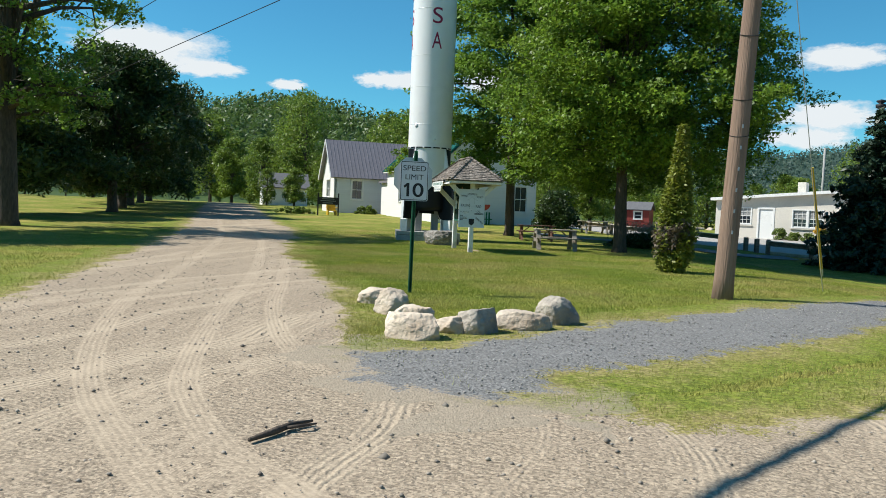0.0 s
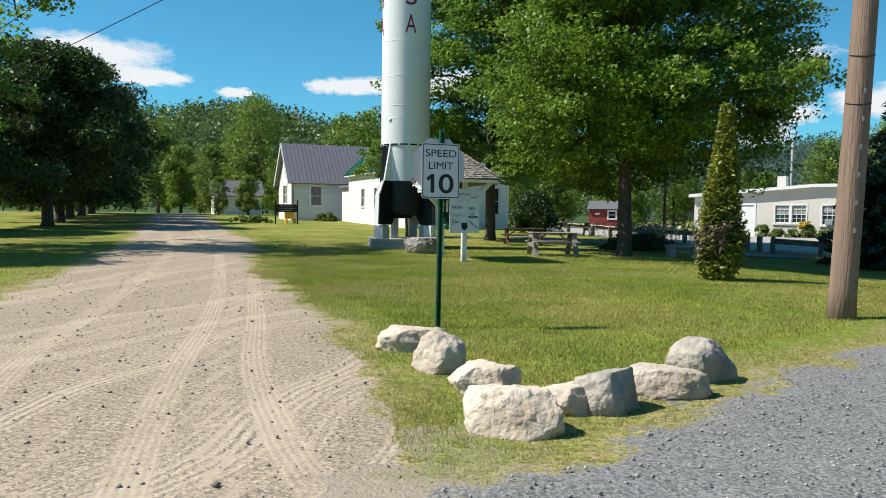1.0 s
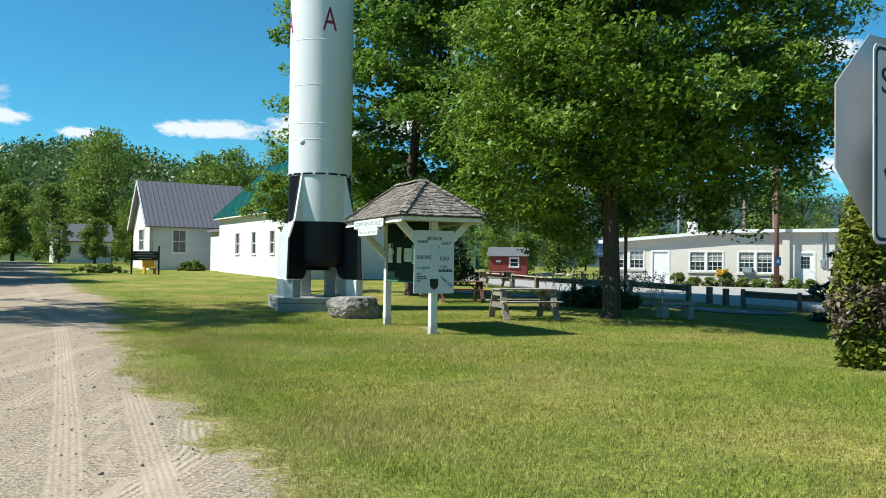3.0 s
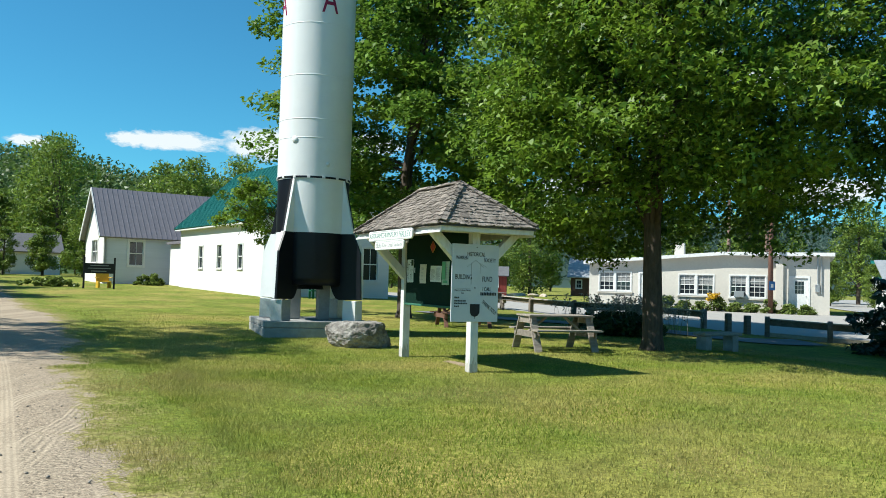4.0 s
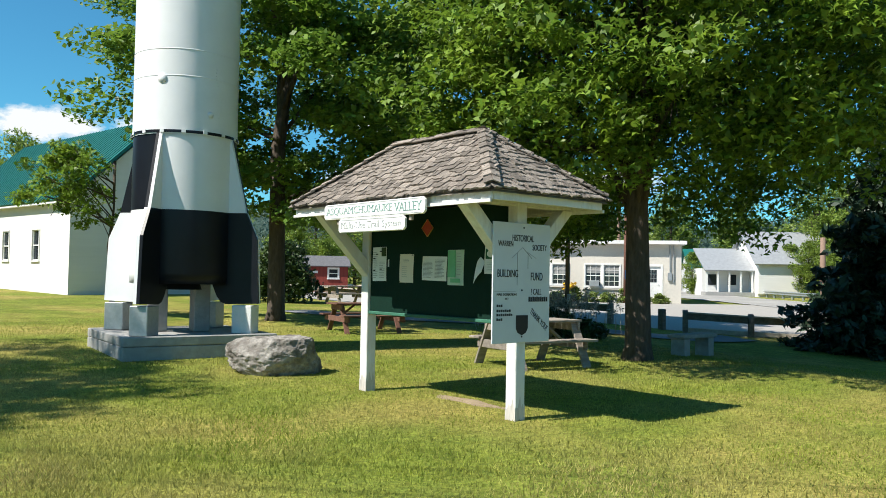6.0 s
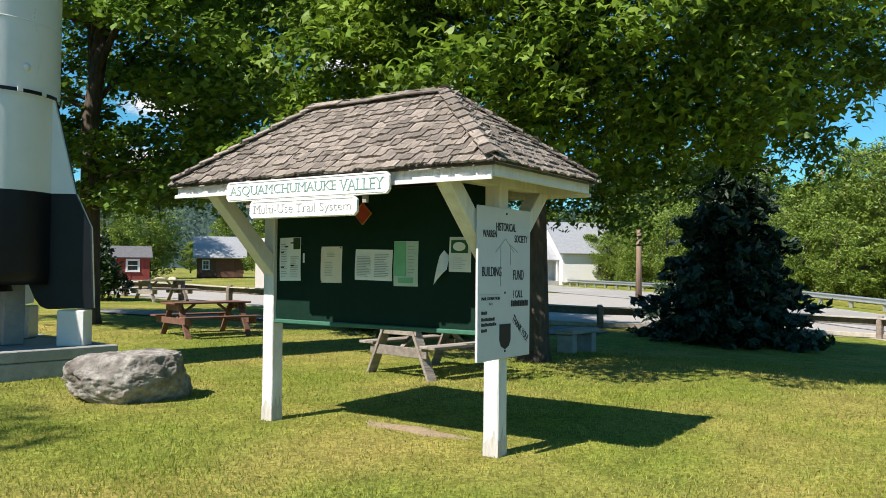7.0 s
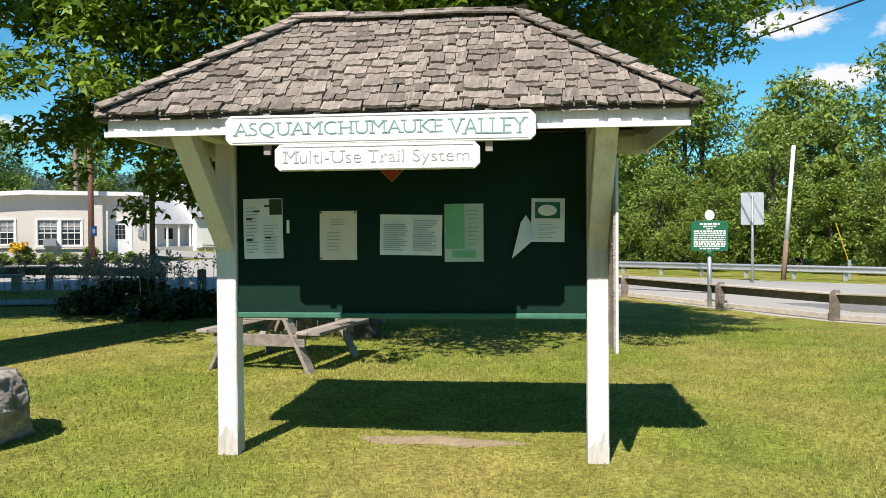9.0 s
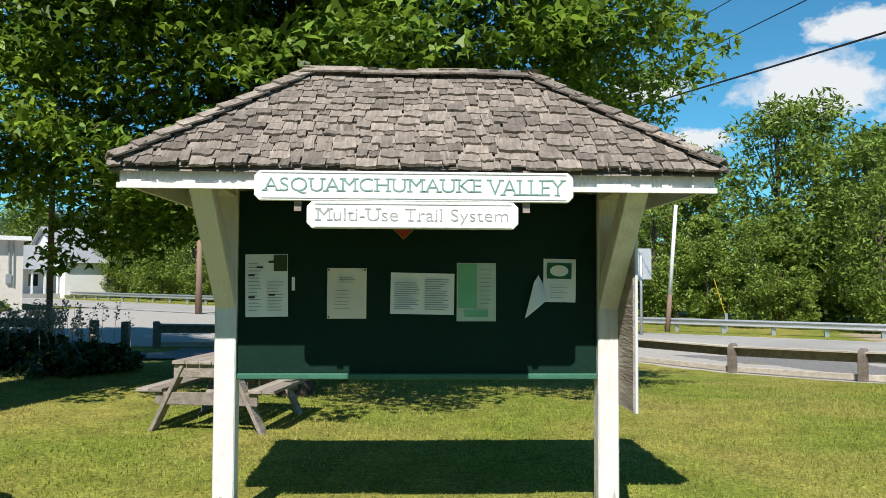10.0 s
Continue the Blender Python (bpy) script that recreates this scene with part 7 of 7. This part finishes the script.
# north and behind the houses
for x, y, s, kd in ((-20.3, 105.5, 0.95, 2), (-7.2, 112, 1.15, 0), (-2, 116, 1.05, 2), (-27, 110, 0.9, 1), (-33, 116, 1.0, 3), (-38, 122, 1.1, 0), (-14.5, 86, 0.55, 1), (-18, 88, 0.5, 3), (-42, 100, 0.9, 1),
                    (-48, 105, 1.0, 2), (-25, 125, 1.2, 2), (-12, 128, 1.2, 0), (10, 92, 0.7, 1), (15, 95, 0.8, 3), (20, 92, 0.6, 1), (6, 100, 0.9, 0), (24, 96, 0.8, 2), (41, 105, 0.75, 1), (37, 90, 0.7, 3), (42, 88, 0.8, 0),
                    (47, 84, 0.8, 1), (53, 88, 0.8, 2), (40, 76, 0.5, 3), (46, 84, 0.6, 1), (62, 76, 0.9, 0), (60, 66, 0.9, 2), (62, 60, 1.0, 1), (38, 78, 0.35, 3), (66, 70, 0.9, 1), (30, 100, 0.9, 2), (12, 104, 1.0, 2), (2, 96, 0.7, 3), (18, 84, 0.45, 1), (22, 88, 0.5, 3), (47, 80, 0.55, 1), (60, 84, 0.9, 0), (44, 80, 0.7, 2)):
    plant(x, y, s, kd)
for i in range(34):
    plant(-95 + 6.5 * i + rw.uniform(-2, 2), 132 + rw.uniform(0, 25) + (10 if i > 20 else 0), rw.uniform(0.5, 0.85))
for i in range(9):
    plant(-62 + rw.uniform(-8, 6), 20 + 12 * i, rw.uniform(0.8, 1.1))
# behind the camera's start, so that the place is closed
for i in range(9):
    plant(-60 + 14 * i, -38 - rw.uniform(0, 10), rw.uniform(0.8, 1.1))
plant(50.5, 71.5, 0.36, 1)
plant(48.5, 74.5, 0.42, 3)
sap = copy_thing(kinds[1], at(-21.0, 88, 0)).scale = (0.35, 0.35, 0.4)


def hill(name, label, a0, a1, dist, elev, leaf, crowns, size, seed, rough):
    """A wooded ridge at a distance: a slope with crowns standing on it. Angles from north, clockwise."""
    r = np.random.RandomState(seed)
    n = 80
    ang = np.radians(np.linspace(a0, a1, n))
    top = np.array([dist * math.tan(radians(elev(math.degrees(a)))) for a in ang])
    v = []
    for j, (rr, hh) in enumerate(((0.45, -0.02), (0.6, 0.2), (0.8, 0.62), (1.0, 0.97), (1.2, 0.9), (1.5, 0.0))):
        for i in range(n):
            v.append((dist * rr * math.sin(ang[i]), dist * rr * math.cos(ang[i]) + 20, top[i] * hh))
    f = np.array([(j * n + i, j * n + i + 1, (j + 1) * n + i + 1, (j + 1) * n + i) for j in range(5) for i in range(n - 1)])
    ob = tagged(new(name, raw_mesh(name, np.array(v), f, leaf)), label, "hill", kind="structure")
    u, w = r.uniform(0, 1, crowns), r.uniform(0, 1, crowns) ** 0.8
    a = np.radians(a0 + (a1 - a0) * u)
    tt = np.interp(a, ang, top)
    rr = 0.5 + 0.52 * w
    hh = np.interp(rr, (0.45, 0.6, 0.8, 1.0, 1.2), (-0.02, 0.2, 0.62, 0.97, 0.9))
    c = np.stack([dist * rr * np.sin(a), dist * rr * np.cos(a) + 20, tt * hh + size * 0.25], axis=1)
    vv, ff = leaf_cloud(c, size * r.uniform(0.6, 1.3, crowns), 30, size * 0.33, 1.0, seed, 1.2, three=True)
    wd = new("hillside_woods", raw_mesh("hillside_woods", vv, ff, leaf))
    tagged(wd, "far wooded hillside of many small crowns", "woods", kind="stuff")


hill("hill_near", "wooded green hill behind the houses", -75, 14, 330, lambda d: 6.7 + 0.9 * math.exp(-((d + 13) / 5) ** 2) - 0.5 * math.exp(-((d + 5) / 3) ** 2) - 0.10 * max(0, d + 3) - 0.06 * max(0, -40 - d), HILL_LEAF, 4200, 5.0, 71, 1)
# far ridge: distance haze comes from its leaf colour
hill("hill_far", "far wooded hill, blue-green haze put into its leaf colour", 5, 75, 900, lambda d: 4.4 + 0.7 * math.sin((d - 18) * 0.16) + 0.3 * math.sin(d * 0.5), FAR_HAZE_LEAF, 2600, 9.0, 72, 1)

# ---- clouds: flat banks on the far sky, their sunlit white given off as glow ----
cm = bpy.data.materials.new("cloud")
cm.use_nodes = True
cn, cl = cm.node_tree.nodes, cm.node_tree.links
cn.remove(cn["Principled BSDF"])
tc = cn.new("ShaderNodeTexCoord")
nz = cn.new("ShaderNodeTexNoise")
nz.inputs["Scale"].default_value, nz.inputs["Detail"].default_value, nz.inputs["Roughness"].default_value = 3.4, 10, 0.62
info = cn.new("ShaderNodeObjectInfo")
shift = cn.new("ShaderNodeVectorMath")
shift.operation = "MULTIPLY_ADD"
shift.inputs[1].default_value = (37, 11, 5)
cl.new(info.outputs["Random"], shift.inputs[0])
mpc = cn.new("ShaderNodeMapping")
mpc.inputs["Scale"].default_value = (1.0, 0.6, 1)
cl.new(tc.outputs["Object"], mpc.inputs[0])
cl.new(mpc.outputs[0], shift.inputs[2])
cl.new(shift.outputs[0], nz.inputs[0])
ln = cn.new("ShaderNodeVectorMath")
ln.operation = "LENGTH"
cl.new(tc.outputs["Object"], ln.inputs[0])
sub = cn.new("ShaderNodeMath")
sub.operation = "SUBTRACT"
cl.new(nz.outputs[0], sub.inputs[0])
cl.new(ln.outputs["Value"], sub.inputs[1])
al = cn.new("ShaderNodeMapRange")
al.inputs[1].default_value, al.inputs[2].default_value = -0.25, 0.05
cl.new(sub.outputs[0], al.inputs[0])
# emission stands in for sunlight on the cloud
em = cn.new("ShaderNodeEmission")
em.inputs[0].default_value, em.inputs[1].default_value = (0.93, 0.97, 1.0, 1), 0.62
trn = cn.new("ShaderNodeBsdfTransparent")
mixc = cn.new("ShaderNodeMixShader")
cl.new(al.outputs[0], mixc.inputs[0])
cl.new(trn.outputs[0], mixc.inputs[1])
cl.new(em.outputs[0], mixc.inputs[2])
cl.new(mixc.outputs[0], cn["Material Output"].inputs[0])
for az, el, w, h in ((-22.0, 9.9, 9.5, 2.3), (-18.2, 8.9, 5.0, 1.0), (-6.2, 8.9, 3.6, 0.9), (-12.8, 8.2, 2.6, 0.6), (-3.8, 9.0, 5.5, 1.0), (2.2, 9.2, 6.5, 1.8), (9, 9.6, 5, 1.2), (23.6, 7.0, 6.5, 1.4), (24.5, 10.6, 6.0, 1.3), (22.5, 5.6, 6, 1.2),
                     (36.5, 13.8, 5, 1.4), (31, 7.5, 8, 1.8), (104.6, 12.6, 9.0, 3.4), (97, 9.6, 5, 1.4), (107, 16.2, 6, 1.8), (94, 13.2, 5.5, 1.6), (112, 10.5, 7, 2.0), (40, 6.5, 9, 1.6)):
    D0 = 1800
    c = Vector((D0 * math.sin(radians(az)) * math.cos(radians(el)), D0 * math.cos(radians(az)) * math.cos(radians(el)) + 15, D0 * math.sin(radians(el))))
    ob = new("cloud", raw_mesh("cloud", np.array([(-1, -1, 0), (1, -1, 0), (1, 1, 0), (-1, 1, 0)], dtype=float), np.array([(0, 1, 2, 3)]), cm))
    ob.matrix_basis = look(c, (0, 15, 1.3)) @ Matrix.Diagonal((D0 * radians(w) * 0.75, D0 * radians(h) * 0.9, 1, 1))
    ob.visible_shadow = False
    tagged(ob, "small white fair-weather cloud, a flat glowing card in the sky", "cloud", "clouds in the sky", "structure")

# ---- loose things on the ground ----
solid("fallen_branch", Geo().tube([(-0.46, 4.62, 0.05), (-0.36, 4.80, 0.055), (-0.30, 4.92, 0.06), (-0.2, 5.04, 0.055)], [0.012, 0.022, 0.017, 0.008], 7).tube([(-0.32, 4.86, 0.055), (-0.2, 4.93, 0.06), (-0.17, 5.0, 0.05)], [0.012, 0.01, 0.005], 6), BARK, "crooked dark fallen branch on the gravel", "branch", smooth=True)
STONE = mat("road_stone", (0.36, 0.315, 0.26), (0.20, 0.17, 0.14), 8, 0.9, per_piece=0.4)
rs = np.random.RandomState(21)
N = 15000
py = rs.uniform(2.2, 30, N) ** 1.0
px = -9 + rs.uniform(0, 1, N) * 16
ok = (road_field(px, py) > 0.05)
px, py = px[ok], py[ok]
keep = rs.uniform(0, 1, len(px)) < np.clip(1.3 - py / 24, 0.1, 1)
px, py = px[keep], py[keep]
s = 0.007 + 0.012 * rs.uniform(0, 1, len(px)) ** 3 + 0.02 * rs.uniform(0.4, 1, len(px)) * (rs.uniform(0, 1, len(px)) > 0.982)
octa = np.array([(1, 0, 0), (0, 1, 0), (-1, 0, 0), (0, -1, 0), (0, 0, 0.75), (0, 0, -0.6)], dtype=float)
tri = np.array([(0, 1, 4), (1, 2, 4), (2, 3, 4), (3, 0, 4), (1, 0, 5), (2, 1, 5), (3, 2, 5), (0, 3, 5)])
ov = octa[None] * (s[:, None, None] * rs.uniform(0.6, 1.4, (len(px), 6, 1)))
a = rs.uniform(0, 6.283, len(px))
rot = np.stack([ov[..., 0] * np.cos(a)[:, None] - ov[..., 1] * np.sin(a)[:, None], ov[..., 0] * np.sin(a)[:, None] + ov[..., 1] * np.cos(a)[:, None], ov[..., 2]], axis=-1)
rot += np.stack([px, py, land(px, py) + 0.034], axis=1)[:, None]
v, f = rot.reshape(-1, 3), (tri[None] + 6 * np.arange(len(px))[:, None, None]).reshape(-1, 3)
tagged(new("road_stones", raw_mesh("road_stones", v, f, STONE)), "scattered small stones on the gravel road", "stones", kind="stuff")
N = 16000
px, py = rs.uniform(-0.3, 12, N), rs.uniform(5.4, 19, N)
ok = drive_field(px, py) > 0.02
px, py = px[ok], py[ok]
s = 0.006 + 0.008 * rs.uniform(0, 1, len(px))
ov = octa[None] * (s[:, None, None] * rs.uniform(0.6, 1.4, (len(px), 6, 1)))
ov += np.stack([px, py, land(px, py) + 0.043], axis=1)[:, None]
v, f = ov.reshape(-1, 3), (tri[None] + 6 * np.arange(len(px))[:, None, None]).reshape(-1, 3)
CHIP = mat("crushed_stone", (0.39, 0.365, 0.335), (0.19, 0.178, 0.165), 8, 0.9, per_piece=0.4)
tagged(new("drive_chips", raw_mesh("drive_chips", v, f, CHIP)), "blue-grey crushed stone chips", "gravel", kind="stuff")

# grass blades: short mown lawn round the walk, ragged tufts at the edges
WAY = [(0.6, 0.4), (-0.4, 3.9), (-1.3, 7.3), (-1.7, 9.0), (-2.8, 13.5), (-3.2, 16.6), (-3.8, 19.1), (-4.2, 22.5), (-4.6, 25.2), (-4.8, 26.2)]


def blades(n, seed, far, tuft=False):
    r = np.random.RandomState(seed)
    k = r.randint(0, len(WAY) - 1, n)
    w = np.array(WAY)
    t = r.uniform(0, 1, n)[:, None]
    c = w[k] * (1 - t) + w[k + 1] * t
    d = 1.2 + far * r.uniform(0, 1, n) ** 1.5
    a = r.uniform(-math.pi * 0.62, math.pi * 0.62, n) if not tuft else r.uniform(-math.pi, math.pi, n)
    x, y = c[:, 0] + d * np.cos(a + 0.5), c[:, 1] + d * np.sin(a + 0.5)
    rf, df = road_field(x, y), drive_field(x, y)
    bare = np.maximum(rf, df) + 0.18 * ripple(x, y, 1.6, 51) + 0.22 * ripple(x, y, 6, 52)
    ok = (rf < 0.0) & (df < 0.0) & (r.uniform(0, 1, n) < np.clip(-bare / 0.25, 0.04, 1)) if not tuft else (((rf < 0.12) & (rf > -0.5)) | ((df < 0.1) & (df > -0.4) & (rf < 0.1)))
    if tuft:
        ok &= r.uniform(0, 1, n) < np.clip(0.15 + 0.7 * ripple(x, y, 4, 15), 0, 1)
    x, y, d = x[ok], y[ok], d[ok]
    m = len(x)
    z = land(x, y)
    h = r.uniform(0.014, 0.038, m) * (1 + 0.3 * ripple(x, y, 1.7, 31)) if not tuft else r.uniform(0.02, 0.075, m)
    wd = 0.0022 + 0.00042 * d
    g = r.uniform(0, 6.283, m)
    lean = r.normal(size=(m, 2)) * (0.55 * h)[:, None]
    b = np.stack([np.cos(g) * wd, np.sin(g) * wd], axis=1)
    v = np.empty((m, 3, 3))
    v[:, 0] = np.stack([x - b[:, 0], y - b[:, 1], z - 0.006], axis=1)
    v[:, 1] = np.stack([x + b[:, 0], y + b[:, 1], z - 0.006], axis=1)
    v[:, 2] = np.stack([x + lean[:, 0], y + lean[:, 1], z + h], axis=1)
    return v.reshape(-1, 3), np.arange(3 * m).reshape(-1, 3)


v, f = blades(1000000, 41, 15)
tagged(new("lawn_grass", raw_mesh("lawn_grass", v, f, GRASS_BLADE)), "short mown grass, green with straw-coloured blades", "grass", kind="stuff")
v, f = blades(200000, 42, 9, True)
tagged(new("edge_grass", raw_mesh("edge_grass", v, f, GRASS_BLADE)), "ragged grass tufts along the gravel's edge", "grass", kind="stuff")

# ---- shakes of the shelter's roof ----


def shake_mesh(w, ln, th, seed):
    r = random.Random(seed)
    n = 5
    vs, k = [], 0
    for row, (yy, zt) in enumerate(((0.0, th), (ln, 0.004))):
        for i in range(n):
            x = -w / 2 + w * i / (n - 1)
            e = r.uniform(-0.009, 0.008) if row == 0 else 0
            vs += [(x, yy + e, zt + r.uniform(-0.002, 0.003)), (x, yy + e, 0.0)]
    f = []
    for i in range(n - 1):
        a, b = 2 * i, 2 * (i + 1)
        c, d = 2 * (n + i), 2 * (n + i + 1)
        f += [(a, b, d, c), (a, a + 1, b + 1, b)]
    f += [(0, 2 * n, 2 * n + 1, 1), (2 * n - 2, 2 * n - 1, 4 * n - 1, 4 * n - 2)]
    return vs, f


rk = random.Random(9)
SHAKES = []
for i in range(14):
    w = (0.05, 0.06, 0.075, 0.085, 0.10, 0.115, 0.135)[i % 7]
    vs, f = shake_mesh(w, 0.16, 0.010 + 0.012 * rk.random(), i)
    SHAKES.append((w, mesh_of("shake", Geo().add(vs, f), SHAKE), vs, f))


def shake_slope(e0, e1, r0, r1, courses, parts):
    """Shakes in courses from the eave e0-e1 up to r0-r1 in the shelter's frame."""
    e0, e1, r0, r1 = map(Vector, (e0, e1, r0, r1))
    along = (e1 - e0).normalized()
    mid_r, mid_e = (r0 + r1) / 2, (e0 + e1) / 2
    upv = mid_r - mid_e
    upv -= along * upv.dot(along)
    ln = upv.length
    upd = upv.normalized()
    nrm = along.cross(upd).normalized()
    if nrm.z < 0:
        nrm = -nrm
    rest = Geo()
    for c in range(courses):
        s = c / courses
        a = e0.lerp(r0, s) - upd * 0.03
        b = e1.lerp(r1, s) - upd * 0.03
        L = (b - a).length
        x = 0.0
        row = rk.uniform(-0.006, 0.006)
        while x < L - 0.02:
            w, me, vs, f = SHAKES[rk.randrange(len(SHAKES))]
            if x + w > L - 0.01:
                w, me, vs, f = SHAKES[0]
                x = min(x, L - w)
            p = a + along * (x + w / 2) + upd * (row + rk.uniform(-0.022, 0.022)) + nrm * rk.uniform(0.002, 0.012)
            up2 = (upd + along * rk.uniform(-0.12, 0.12) - nrm * rk.uniform(0.0, 0.08)).normalized()
            al2 = up2.cross(nrm).normalized()
            if al2.dot(along) < 0:
                al2 = -al2
            n2 = al2.cross(up2)
            if n2.z < 0:
                n2 = -n2
            m = Matrix((al2, up2, n2)).transposed().to_4x4()
            m.translation = p
            if parts:
                o = new("shake", me)
                o.parent = roof
                o.matrix_basis = m
            else:
                rest.add([m @ Vector(q) for q in vs], f)
            x += w + rk.uniform(0.003, 0.013)
    if not parts:
        tagged(part("shakes_behind", rest, SHAKE_REST, roof), kind="stuff")


roof = part("shake_roof", Geo().add([(x, y, z - 0.012) for x, y, z in k0], [(0, 1, 5, 4), (1, 2, 5), (2, 3, 4, 5), (3, 0, 4)]), BARE_WOOD, kiosk, "curled weathered cedar shakes in courses")
K = [Vector(p) for p in k0]
shake_slope(K[0], K[1], K[4], K[5], 14, True)
shake_slope(K[1], K[2], K[5], K[5], 14, False)
shake_slope(K[2], K[3], K[5], K[4], 14, False)
shake_slope(K[3], K[0], K[4], K[4], 14, False)
for a, b in ((K[0], K[4]), (K[1], K[5]), (K[2], K[5]), (K[3], K[4])):
    side = Vector((a.x - b.x, a.y, 0)).normalized()
    for i in range(10):
        p, q = a.lerp(b, i / 10), a.lerp(b, min((i + 1.4) / 10, 1.01))
        for f in (-1, 1):
            off = Vector((-side.y, side.x, 0)) * 0.04 * f
            part("hip_shake", Geo().beam(p + off + Vector((0, 0, 0.036 + 0.01 * rk.random())), q + off * rk.uniform(0.8, 1.1) + Vector((0, 0, 0.02)), rk.uniform(0.075, 0.095), 0.012, (off.x * 9, off.y * 9, 1)), SHAKE, roof)
for i in range(4):
    x0 = -RIDGE - 0.03 + (2 * RIDGE + 0.03) * i / 4
    for s in (-1, 1):
        part("ridge_board", Geo().beam((x0, s * 0.04, RZ1 + 0.022 + 0.012 * rk.random()), (x0 + 0.40, s * 0.04, RZ1 + 0.018 + 0.02 * rk.random()), 0.085, 0.012, (0, s * 0.55, 0.85)), SHAKE, roof)
